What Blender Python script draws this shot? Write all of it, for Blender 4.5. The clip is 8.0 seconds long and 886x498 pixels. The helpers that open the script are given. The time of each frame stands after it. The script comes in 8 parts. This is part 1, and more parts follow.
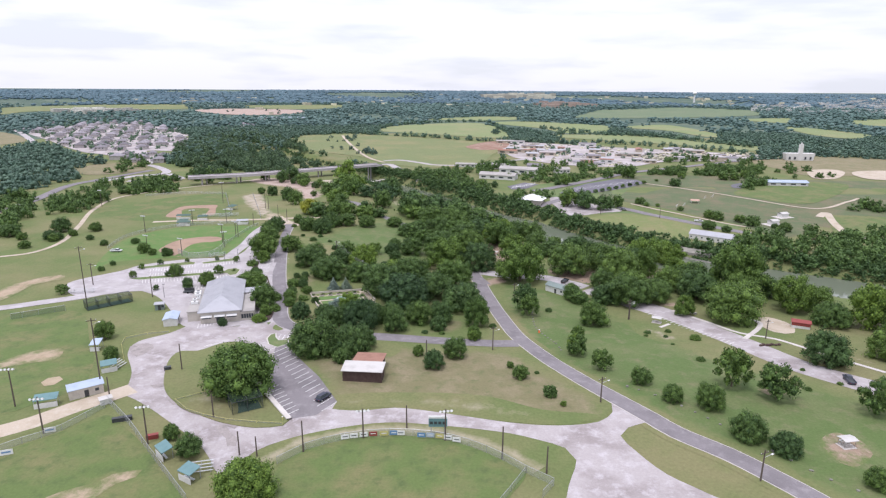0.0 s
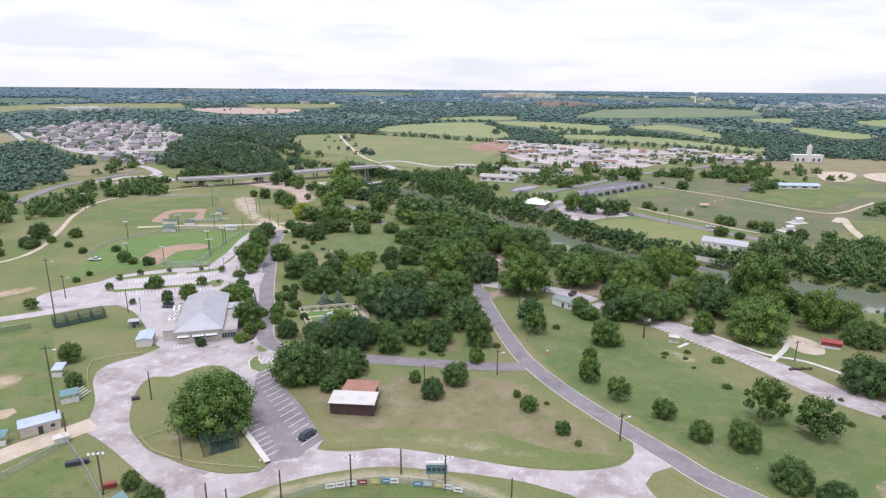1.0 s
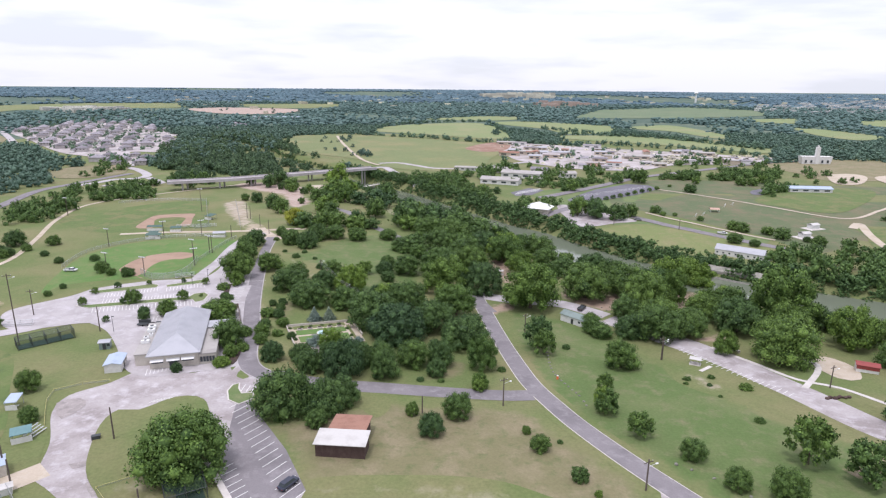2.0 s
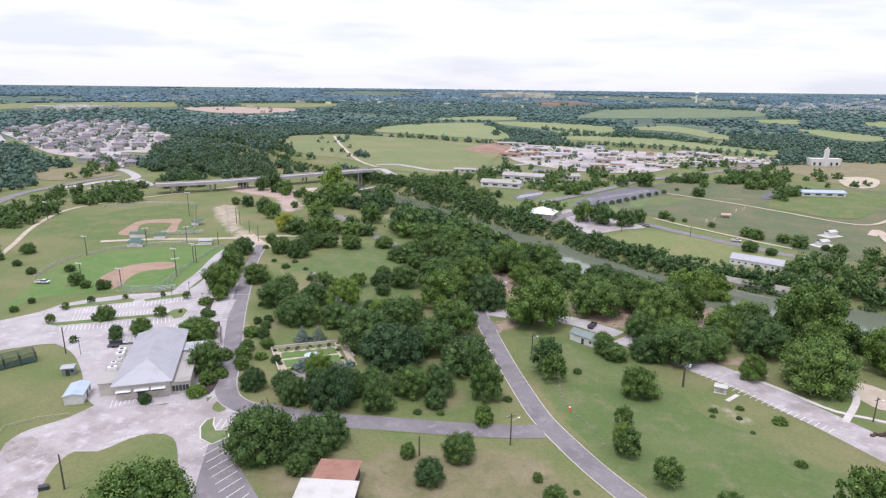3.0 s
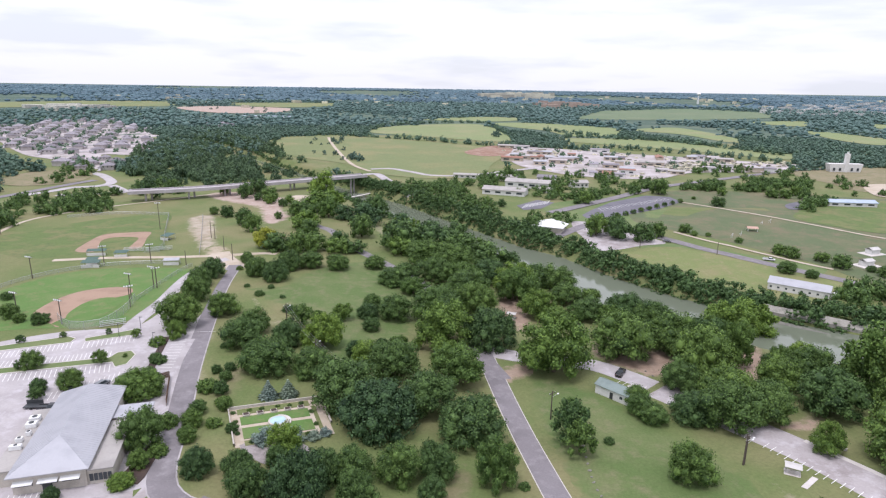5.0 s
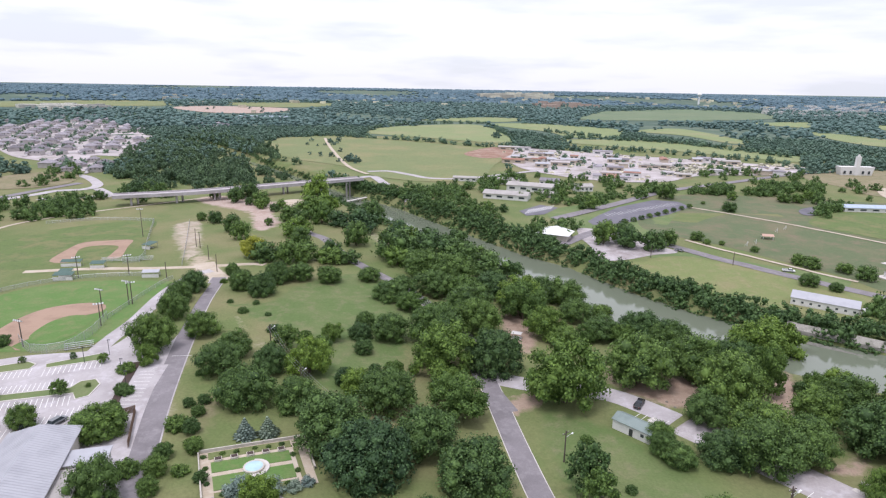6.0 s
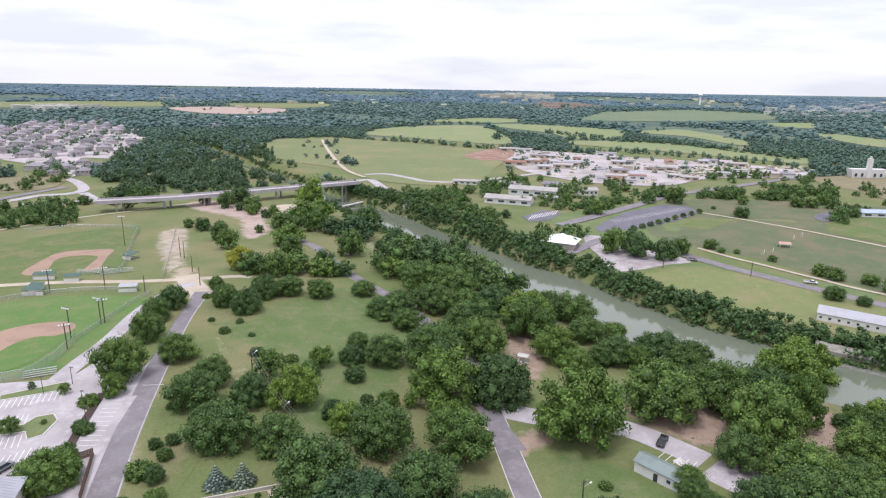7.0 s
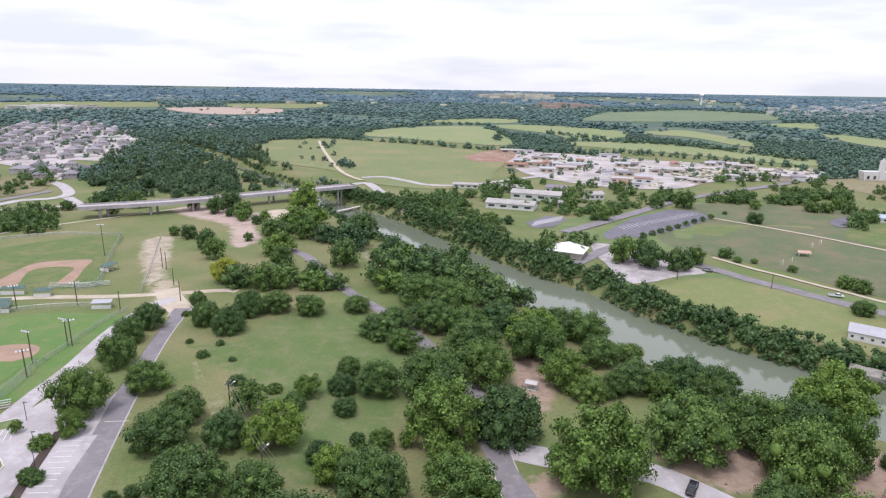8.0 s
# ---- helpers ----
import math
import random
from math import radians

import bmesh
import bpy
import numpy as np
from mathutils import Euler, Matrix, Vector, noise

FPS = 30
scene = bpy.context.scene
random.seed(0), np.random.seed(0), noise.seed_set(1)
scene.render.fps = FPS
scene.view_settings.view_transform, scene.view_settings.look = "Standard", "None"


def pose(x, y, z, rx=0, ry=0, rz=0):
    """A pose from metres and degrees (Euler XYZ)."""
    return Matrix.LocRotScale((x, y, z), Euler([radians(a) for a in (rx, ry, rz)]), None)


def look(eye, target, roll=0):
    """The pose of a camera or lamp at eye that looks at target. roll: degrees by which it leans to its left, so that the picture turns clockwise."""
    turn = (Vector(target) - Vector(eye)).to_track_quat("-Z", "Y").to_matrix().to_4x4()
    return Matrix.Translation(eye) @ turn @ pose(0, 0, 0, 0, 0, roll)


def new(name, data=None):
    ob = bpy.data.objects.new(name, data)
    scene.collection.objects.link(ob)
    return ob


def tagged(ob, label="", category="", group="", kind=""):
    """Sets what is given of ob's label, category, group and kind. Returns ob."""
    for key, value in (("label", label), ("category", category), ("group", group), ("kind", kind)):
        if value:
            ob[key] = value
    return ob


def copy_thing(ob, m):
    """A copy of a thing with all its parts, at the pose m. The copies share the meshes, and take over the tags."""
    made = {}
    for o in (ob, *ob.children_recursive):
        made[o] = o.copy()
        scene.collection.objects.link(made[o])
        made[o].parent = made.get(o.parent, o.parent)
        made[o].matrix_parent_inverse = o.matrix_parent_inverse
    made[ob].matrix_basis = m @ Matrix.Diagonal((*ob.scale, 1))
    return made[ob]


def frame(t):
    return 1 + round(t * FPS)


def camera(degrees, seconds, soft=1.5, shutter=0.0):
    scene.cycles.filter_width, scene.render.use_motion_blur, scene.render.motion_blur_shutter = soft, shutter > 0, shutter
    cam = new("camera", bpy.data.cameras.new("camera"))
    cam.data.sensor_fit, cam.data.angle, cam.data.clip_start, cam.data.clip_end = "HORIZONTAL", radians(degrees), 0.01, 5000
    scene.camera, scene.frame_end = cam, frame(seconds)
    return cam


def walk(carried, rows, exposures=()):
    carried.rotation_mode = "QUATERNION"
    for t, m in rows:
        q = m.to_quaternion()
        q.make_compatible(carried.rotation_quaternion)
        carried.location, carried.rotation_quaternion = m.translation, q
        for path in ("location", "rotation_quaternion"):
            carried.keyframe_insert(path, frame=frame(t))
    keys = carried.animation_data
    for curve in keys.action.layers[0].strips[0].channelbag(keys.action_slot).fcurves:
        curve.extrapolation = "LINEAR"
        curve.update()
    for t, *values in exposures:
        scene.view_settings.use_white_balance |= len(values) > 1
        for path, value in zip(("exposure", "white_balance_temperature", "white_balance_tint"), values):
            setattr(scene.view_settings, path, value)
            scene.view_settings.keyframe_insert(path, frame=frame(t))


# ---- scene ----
cam = camera(72.0, 8.0, soft=1.25)
METRES, EYE = 151.25, 80.0
ROWS = [
    (0.0, 0.0, 0.0, 0.0, 0.09, -15.05, -0.33),
    (0.5, -0.0002, 0.0616, -0.0011, 0.09, -15.07, -0.41),
    (1.0, -0.0012, 0.1234, -0.0018, 0.03, -15.11, -0.44),
    (1.5, -0.0024, 0.1851, -0.0029, -0.04, -15.12, -0.44),
    (3.0, -0.0054, 0.3707, -0.0053, -0.16, -15.16, -0.61),
    (3.5, -0.0061, 0.4348, -0.0056, -0.22, -15.2, -0.67),
    (4.0, -0.0067, 0.4993, -0.0061, -0.25, -15.22, -0.7),
    (4.5, -0.0067, 0.5621, -0.0067, -0.26, -15.19, -0.76),
    (6.0, -0.0075, 0.753, -0.0091, -0.39, -15.16, -0.92),
    (6.5, -0.0075, 0.8143, -0.0098, -0.44, -15.15, -0.9),
    (7.0, -0.0066, 0.8761, -0.0111, -0.44, -15.12, -0.89),
    (7.5, -0.0062, 0.9377, -0.0117, -0.45, -15.12, -0.92),
    (8.0, -0.0063, 0.9998, -0.0127, -0.49, -15.1, -0.88),
]
walk(cam, [(t, pose(0, 0, EYE) @ pose(METRES * x, METRES * y, METRES * z, 90 + pitch, roll, yaw)) for t, x, y, z, yaw, pitch, roll in ROWS],
     [(0.0, -0.08, 6080, 19), (8.0, -0.08, 6080, 19)])

# ---- world and sun: a bright overcast sky with thin streaks ----
SUN_UP, SUN_ROUND = 72.0, 215.0
world = bpy.data.worlds.new("sky")
scene.world = world
world.use_nodes = True
wn, wl = world.node_tree.nodes, world.node_tree.links
wn.clear()
sky = wn.new("ShaderNodeTexSky")
sky.sky_type, sky.sun_disc = "NISHITA", False
sky.sun_elevation, sky.sun_rotation = radians(SUN_UP), radians(SUN_ROUND)
sky_bg = wn.new("ShaderNodeBackground")
sky_bg.inputs["Strength"].default_value = 0.02
wl.new(sky.outputs[0], sky_bg.inputs["Color"])
w_co = wn.new("ShaderNodeTexCoord")
w_map = wn.new("ShaderNodeMapping")
w_map.inputs["Scale"].default_value = (2.6, 2.6, 17.0)
w_noise = wn.new("ShaderNodeTexNoise")
w_noise.inputs["Scale"].default_value, w_noise.inputs["Detail"].default_value = 1.6, 5.0
w_noise.inputs["Roughness"].default_value = 0.5
w_ramp = wn.new("ShaderNodeValToRGB")
w_ramp.color_ramp.elements[0].position, w_ramp.color_ramp.elements[0].color = 0.36, (0.755, 0.782, 0.786, 1)
w_ramp.color_ramp.elements[1].position, w_ramp.color_ramp.elements[1].color = 0.5, (0.894, 0.906, 0.915, 1)
cloud_bg = wn.new("ShaderNodeBackground")
w_sep = wn.new("ShaderNodeSeparateXYZ")
w_grow = wn.new("ShaderNodeMath")
w_grow.operation, w_grow.use_clamp = "MULTIPLY_ADD", False
w_grow.inputs[1].default_value, w_grow.inputs[2].default_value = 0.6, 1.06
w_up = wn.new("ShaderNodeMath")
w_up.operation = "MAXIMUM"
w_up.inputs[1].default_value = 0.0
wl.new(w_co.outputs["Generated"], w_sep.inputs[0])
wl.new(w_sep.outputs["Z"], w_up.inputs[0])
wl.new(w_up.outputs[0], w_grow.inputs[0])
wl.new(w_grow.outputs[0], cloud_bg.inputs["Strength"])
w_add = wn.new("ShaderNodeAddShader")
w_out = wn.new("ShaderNodeOutputWorld")
wl.new(w_co.outputs["Generated"], w_map.inputs[0])
wl.new(w_map.outputs[0], w_noise.inputs["Vector"])
wl.new(w_noise.outputs[0], w_ramp.inputs[0])
wl.new(w_ramp.outputs[0], cloud_bg.inputs["Color"])
wl.new(sky_bg.outputs[0], w_add.inputs[0])
wl.new(cloud_bg.outputs[0], w_add.inputs[1])
wl.new(w_add.outputs[0], w_out.inputs[0])
sun = new("sun", bpy.data.lights.new("sun", "SUN"))
sun.data.energy, sun.data.angle, sun.data.color = 1.95, radians(10), (1.0, 0.96, 0.9)
su, sr = radians(SUN_UP), radians(SUN_ROUND)
sun.matrix_world = look((0, 0, 0), (-math.sin(sr) * math.cos(su), -math.cos(sr) * math.cos(su), -math.sin(su)))

# ---- the lie of the land ----
# terrain start
RIVER = [(257.9, 194.3), (231.9, 230.4), (212.9, 253.3)] + [(128.1, 305.7), (109.1, 320.3), (90.2, 337.5), (70.1, 366.1), (50.9, 402.3), (33.3, 421.2), (7.9, 462.1), (-18.2, 505), (-42.5, 545.1), (-71.3, 586.3), (-108.5, 646.7), (-180.7, 752.8), (-319.9, 954.9), (-475.4, 1058.7)]
def sm(a, b, v):
    t = np.clip((np.asarray(v, float) - a) / (b - a), 0, 1)
    return t * t * (3 - 2 * t)


def river_gap(x, y):
    x, y = np.asarray(x, float), np.asarray(y, float)
    best = np.full(np.broadcast(x, y).shape, 1e9)
    for (ax, ay), (bx, by) in zip(RIVER[:-1], RIVER[1:]):
        dx, dy = bx - ax, by - ay
        k = np.clip(((x - ax) * dx + (y - ay) * dy) / (dx * dx + dy * dy), 0, 1)
        best = np.minimum(best, np.hypot(x - ax - k * dx, y - ay - k * dy))
    return best


def terrain(x, y):
    x, y = np.asarray(x, float), np.asarray(y, float)
    east = sm(-70, 30, x)
    z = -7.0 * east * sm(130, 235, y) - 1.8 * sm(140, 230, y) * (1 - east)
    z = z + (-4 - z) * sm(330, 520, y)
    z = z + (-14 - z) * (1 - sm(13, 26, river_gap(x, y) * (1 + 0.7 * sm(560, 640, y))))
    return z + 38 * sm(1500, 4800, np.hypot(x, y))
# terrain end


# ---- materials ----
def node_mat(name):
    m = bpy.data.materials.new(name)
    m.use_nodes = True
    return m, m.node_tree.nodes, m.node_tree.links, m.node_tree.nodes["Principled BSDF"]


def noise_node(n, l, co, scale, detail=4.0, rough=0.55):
    t = n.new("ShaderNodeTexNoise")
    t.inputs["Scale"].default_value, t.inputs["Detail"].default_value, t.inputs["Roughness"].default_value = scale, detail, rough
    l.new(co, t.inputs["Vector"])
    return t.outputs["Fac"]


def ramp_node(n, l, fac, a, b, ca=(0, 0, 0, 1), cb=(1, 1, 1, 1)):
    r = n.new("ShaderNodeValToRGB")
    r.color_ramp.elements[0].position, r.color_ramp.elements[0].color = a, ca
    r.color_ramp.elements[1].position, r.color_ramp.elements[1].color = b, cb
    l.new(fac, r.inputs[0])
    return r.outputs[0]


def mix_node(n, l, fac, a, b, kind="MIX"):
    x = n.new("ShaderNodeMix")
    x.data_type, x.blend_type = "RGBA", kind
    for sock, v in ((x.inputs[0], fac), (x.inputs[6], a), (x.inputs[7], b)):
        if isinstance(v, (int, float)):
            sock.default_value = v
        elif isinstance(v, tuple):
            sock.default_value = (*v[:3], 1)
        else:
            l.new(v, sock)
    return x.outputs[2]


def tone(n, l, co, a, b, big, fine, c, patch_at, grain):
    """Two colours in patches of about big metres, a third in smaller stains, a grain of fine metres."""
    col = mix_node(n, l, ramp_node(n, l, noise_node(n, l, co, 1.6 / big, 5), *patch_at), a, b)
    if c:
        col = mix_node(n, l, ramp_node(n, l, noise_node(n, l, co, 5.0 / big, 6, 0.65), 0.5, 0.72), col, c)
    g = noise_node(n, l, co, 1.6 / fine, 3, 0.7)
    dark = ramp_node(n, l, g, 0.25, 0.75, (1 - grain,) * 3 + (1,), (1, 1, 1, 1))
    return mix_node(n, l, 1.0, col, dark, "MULTIPLY"), g


def surface(name, a, b, big=20.0, fine=0.8, c=None, patch_at=(0.45, 0.65), rough=0.9, bump=0.3, metal=0.0, own=0.0, grain=0.25):
    m, n, l, bsdf = node_mat(name)
    co = n.new("ShaderNodeTexCoord").outputs["Object"]
    col, g = tone(n, l, co, a, b, big, fine, c, patch_at, grain)
    if own:
        r = n.new("ShaderNodeObjectInfo").outputs["Random"]
        shade = ramp_node(n, l, r, 0.0, 1.0, (1 - own, 1 - own, 1 - own, 1), (1, 1, 1, 1))
        col = mix_node(n, l, 1.0, col, shade, "MULTIPLY")
    l.new(col, bsdf.inputs["Base Color"])
    bsdf.inputs["Roughness"].default_value, bsdf.inputs["Metallic"].default_value = rough, metal
    bsdf.inputs["Specular IOR Level"].default_value = 0.25 if rough > 0.8 else 0.5
    if bump:
        bn = n.new("ShaderNodeBump")
        bn.inputs["Strength"].default_value, bn.inputs["Distance"].default_value = bump, fine * 0.3
        l.new(g, bn.inputs["Height"])
        l.new(bn.outputs[0], bsdf.inputs["Normal"])
    return m


def foliage(name, a, b, own=0.35, patch_size=4.5, deep=0.3):
    """Leaves: each clump its own tone, each limb a little lighter or darker, each plant its own shade."""
    m, n, l, bsdf = node_mat(name)
    isl = n.new("ShaderNodeNewGeometry").outputs["Random Per Island"]
    co = n.new("ShaderNodeTexCoord").outputs["Object"]
    col = mix_node(n, l, isl, a, b)
    big = ramp_node(n, l, noise_node(n, l, co, 1.6 / patch_size, 2), 0.3, 0.7, (1 - deep * 1.1, 1 - deep, 1 - deep, 1), (1.12, 1.1, 1.02, 1))
    col = mix_node(n, l, 1.0, col, big, "MULTIPLY")
    r = n.new("ShaderNodeObjectInfo").outputs["Random"]
    shade = ramp_node(n, l, r, 0.0, 1.0, (1 - own, 1 - own * 0.85, 1 - own * 0.6, 1), (1.28, 1.2, 0.9, 1))
    col = mix_node(n, l, 1.0, col, shade, "MULTIPLY")
    l.new(col, bsdf.inputs["Base Color"])
    bsdf.inputs["Roughness"].default_value = 0.6
    bsdf.inputs["Specular IOR Level"].default_value = 0.2
    return m


TURF = dict(a=(0.142, 0.184, 0.064), b=(0.222, 0.212, 0.102), big=60, fine=1.3, c=(0.182, 0.2, 0.082), grain=0.3)


def soften(name, cover, a, b, big=20.0, fine=0.8, c=None, grain=0.25):
    """Ground that gives way to the park's turf in ragged patches toward its edge."""
    m, n, l, bsdf = node_mat(name)
    co = n.new("ShaderNodeTexCoord").outputs["Object"]
    turf, g = tone(n, l, co, patch_at=(0.4, 0.62), **TURF)
    own, _ = tone(n, l, co, a, b, big, fine, c, (0.45, 0.65), grain)
    fade = n.new("ShaderNodeAttribute")
    fade.attribute_name = "fade"
    add = n.new("ShaderNodeMath")
    add.operation = "MULTIPLY_ADD"
    add.inputs[1].default_value, add.inputs[2].default_value = 0.6, -0.3
    l.new(fade.outputs["Fac"], add.inputs[0])
    tot = n.new("ShaderNodeMath")
    tot.operation = "ADD"
    l.new(noise_node(n, l, co, 0.2, 9, 0.72), tot.inputs[0])
    l.new(add.outputs[0], tot.inputs[1])
    l.new(mix_node(n, l, ramp_node(n, l, tot.outputs[0], *cover), turf, own), bsdf.inputs["Base Color"])
    bsdf.inputs["Roughness"].default_value, bsdf.inputs["Specular IOR Level"].default_value = 0.9, 0.25
    bn = n.new("ShaderNodeBump")
    bn.inputs["Strength"].default_value, bn.inputs["Distance"].default_value = 0.3, fine * 0.3
    l.new(g, bn.inputs["Height"])
    l.new(bn.outputs[0], bsdf.inputs["Normal"])
    return m


def plain(name, a, rough=0.6, metal=0.0, vary=0.12):
    return surface(name, a, tuple(v * (1 - vary) for v in a), big=3.0, fine=0.4, rough=rough, metal=metal, bump=0.1, grain=vary)


M_GROUND = surface("park_grass", patch_at=(0.4, 0.62), **TURF)
M_LAWN = surface("mown_lawn", (0.132, 0.188, 0.07), (0.171, 0.204, 0.088), big=35, fine=1.0, c=(0.197, 0.219, 0.105), grain=0.22)
M_DRY = surface("dry_lawn", (0.24, 0.21, 0.12), (0.28, 0.235, 0.15), big=26, fine=1.2, c=(0.15, 0.175, 0.08), grain=0.25)
M_TURF = surface("sports_turf", (0.128, 0.178, 0.058), (0.192, 0.192, 0.085), big=18, fine=1.0, c=(0.096, 0.136, 0.05), grain=0.25)
M_WATERED = surface("watered_turf", (0.113, 0.204, 0.055), (0.154, 0.214, 0.075), big=20, fine=1.0, c=(0.187, 0.209, 0.088), grain=0.22)
M_PITCH = surface("sports_pitch", (0.12, 0.152, 0.075), (0.18, 0.168, 0.098), big=45, fine=1.6, c=(0.2, 0.165, 0.108), grain=0.25)
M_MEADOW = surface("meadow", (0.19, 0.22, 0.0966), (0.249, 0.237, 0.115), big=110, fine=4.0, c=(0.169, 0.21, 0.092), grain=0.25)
# pale grass colour nudged toward cyan, a little distance haze painted in
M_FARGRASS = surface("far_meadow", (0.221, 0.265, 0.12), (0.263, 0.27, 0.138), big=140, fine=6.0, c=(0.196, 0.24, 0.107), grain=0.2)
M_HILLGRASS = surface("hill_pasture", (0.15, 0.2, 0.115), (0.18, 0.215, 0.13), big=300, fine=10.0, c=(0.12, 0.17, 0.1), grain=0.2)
M_CALICHE = surface("caliche_gravel", (0.43, 0.392, 0.391), (0.31, 0.272, 0.268), big=16, fine=0.9, c=(0.54, 0.505, 0.525), grain=0.2)
M_TRACK = surface("sandy_track", (0.5, 0.425, 0.34), (0.42, 0.35, 0.265), big=12, fine=0.8, c=(0.54, 0.48, 0.4), grain=0.15)
M_SAND = surface("sand_infield", (0.43, 0.345, 0.25), (0.35, 0.275, 0.185), big=9, fine=0.6, c=(0.3, 0.27, 0.14), grain=0.12)
M_CLAY = surface("red_clay", (0.36, 0.25, 0.185), (0.3, 0.205, 0.15), big=9, fine=0.6, grain=0.12)
M_ASPHALT = surface("worn_asphalt", (0.235, 0.215, 0.226), (0.19, 0.174, 0.183), big=14, fine=0.6, c=(0.3, 0.278, 0.289), grain=0.2)
M_DARKASPHALT = surface("dark_asphalt", (0.16, 0.155, 0.18), (0.13, 0.125, 0.15), big=20, fine=0.8, c=(0.2, 0.19, 0.2), grain=0.12)
M_CONCRETE = surface("pale_concrete", (0.44, 0.408, 0.412), (0.36, 0.332, 0.334), big=16, fine=0.8, c=(0.52, 0.488, 0.514), grain=0.14)
M_KERB = surface("kerb_concrete", (0.62, 0.58, 0.55), (0.54, 0.5, 0.47), big=5, fine=0.5, grain=0.15)
M_LINE = plain("road_paint", (0.78, 0.77, 0.75), 0.7)
M_WEAR = soften("worn_patches", (0.46, 0.8), (0.36, 0.325, 0.225), (0.3, 0.275, 0.17), 7, 0.7)
M_WEARMORE = soften("worn_earth_patches", (0.52, 0.8), (0.45, 0.385, 0.31), (0.36, 0.3, 0.22), 7, 0.7)
M_EARTH_S = soften("bare_earth_soft", (0.2, 0.4), (0.37, 0.275, 0.21), (0.3, 0.215, 0.16), 7, 0.7, (0.43, 0.34, 0.27))
M_PINKEARTH_S = soften("pinkish_earth_soft", (0.42, 0.66), (0.45, 0.35, 0.3), (0.38, 0.28, 0.23), 14, 0.9, (0.52, 0.44, 0.39))
M_DRY_S = soften("dry_lawn_soft", (0.3, 0.6), (0.205, 0.188, 0.1), (0.265, 0.226, 0.14), 14, 1.0, (0.15, 0.165, 0.074))
M_LAWN_S = soften("lawn_soft", (0.3, 0.55), (0.115, 0.17, 0.055), (0.154, 0.188, 0.075), 24, 1.0, (0.197, 0.2, 0.102), 0.3)
# far ground: blue mixed into its green to stand for distance haze
M_COUNTRY = surface("hazed_country", (0.075, 0.12, 0.09), (0.12, 0.165, 0.11), big=500, fine=14, c=(0.17, 0.2, 0.15), grain=0.2)
M_PINKEARTH = surface("pinkish_earth", (0.43, 0.33, 0.28), (0.36, 0.26, 0.21), big=14, fine=0.9, c=(0.5, 0.42, 0.37), grain=0.2)
M_YARD = surface("gravel_yard", (0.46, 0.41, 0.41), (0.32, 0.29, 0.263), big=50, fine=2.0, c=(0.58, 0.54, 0.546), grain=0.2)
M_REDEARTH = surface("red_stripped_earth", (0.3, 0.17, 0.125), (0.4, 0.28, 0.23), big=18, fine=1.5, c=(0.22, 0.18, 0.1), grain=0.3)
M_SCAR = surface("broken_asphalt", (0.36, 0.32, 0.31), (0.27, 0.24, 0.232), big=4, fine=0.5, c=(0.43, 0.39, 0.375), grain=0.25)
M_BOULDER_FLAT = surface("limestone_ledge", (0.36, 0.34, 0.3), (0.26, 0.25, 0.215), big=3, fine=0.5, c=(0.44, 0.42, 0.38), grain=0.3)
M_BANKGRASS = soften("bank_grass", (0.2, 0.45), (0.185, 0.222, 0.082), (0.225, 0.225, 0.1), 20, 1.2, (0.26, 0.235, 0.125))
M_SCARRED = soften("trodden_scar", (0.22, 0.5), (0.44, 0.37, 0.28), (0.36, 0.3, 0.21), 5, 0.7)
M_SAND_S = soften("sand_soft", (0.16, 0.42), (0.44, 0.345, 0.25), (0.36, 0.28, 0.19), 7, 0.7)
M_MULCH = surface("dark_mulch", (0.07, 0.05, 0.045), (0.1, 0.07, 0.055), big=3, fine=0.4, grain=0.3)
M_LEAF = foliage("oak_leaves", (0.0364, 0.0735, 0.0256), (0.146, 0.242, 0.0712))
M_LEAF_LIGHT = foliage("pecan_leaves", (0.0499, 0.0987, 0.0247), (0.18, 0.286, 0.0665), 0.3)
M_LEAF_DARK = foliage("live_oak_leaves", (0.0278, 0.0609, 0.0266), (0.116, 0.2, 0.0703), 0.3)
M_LEAF_BLUE = foliage("blue_spruce_needles", (0.16, 0.225, 0.22), (0.24, 0.31, 0.31), 0.12)
M_LEAF_YELLOW = foliage("yellow_green_leaves", (0.2, 0.24, 0.04), (0.32, 0.35, 0.07), 0.1)
M_WOODS = foliage("river_woods_leaves", (0.0403, 0.0819, 0.0323), (0.136, 0.229, 0.0798), patch_size=9)
M_VALLEYWOODS = foliage("valley_woods_leaves", (0.048, 0.09, 0.05), (0.15, 0.228, 0.108), 0.2, 16, 0.3)
# next three: bluer leaves the farther off, distance haze put into the base colour
M_FARWOODS = foliage("hazed_far_woods_leaves", (0.068, 0.126, 0.106), (0.12, 0.19, 0.156), 0.2, 26, 0.35)
M_MIDWOODS = foliage("hazed_mid_woods_leaves", (0.08, 0.142, 0.152), (0.11, 0.178, 0.195), 0.1, 120, 0.3)
M_HAZYWOODS = foliage("hazed_horizon_woods_leaves", (0.085, 0.148, 0.2), (0.105, 0.17, 0.225), 0.1, 500, 0.3)
M_FARCITY = foliage("far_town_roofs", (0.3, 0.3, 0.33), (0.62, 0.62, 0.64), 0.0)
M_BARK = plain("bark", (0.16, 0.125, 0.1), 0.9, 0.0, 0.3)


# ---- building helpers ----
def link_mesh(name, me, material, parent=None, label=""):
    ob = new(name, me)
    if material is not None and not me.materials:
        me.materials.append(material)
    if parent is not None:
        ob.parent = parent
    if label:
        ob["label"] = label
    return ob


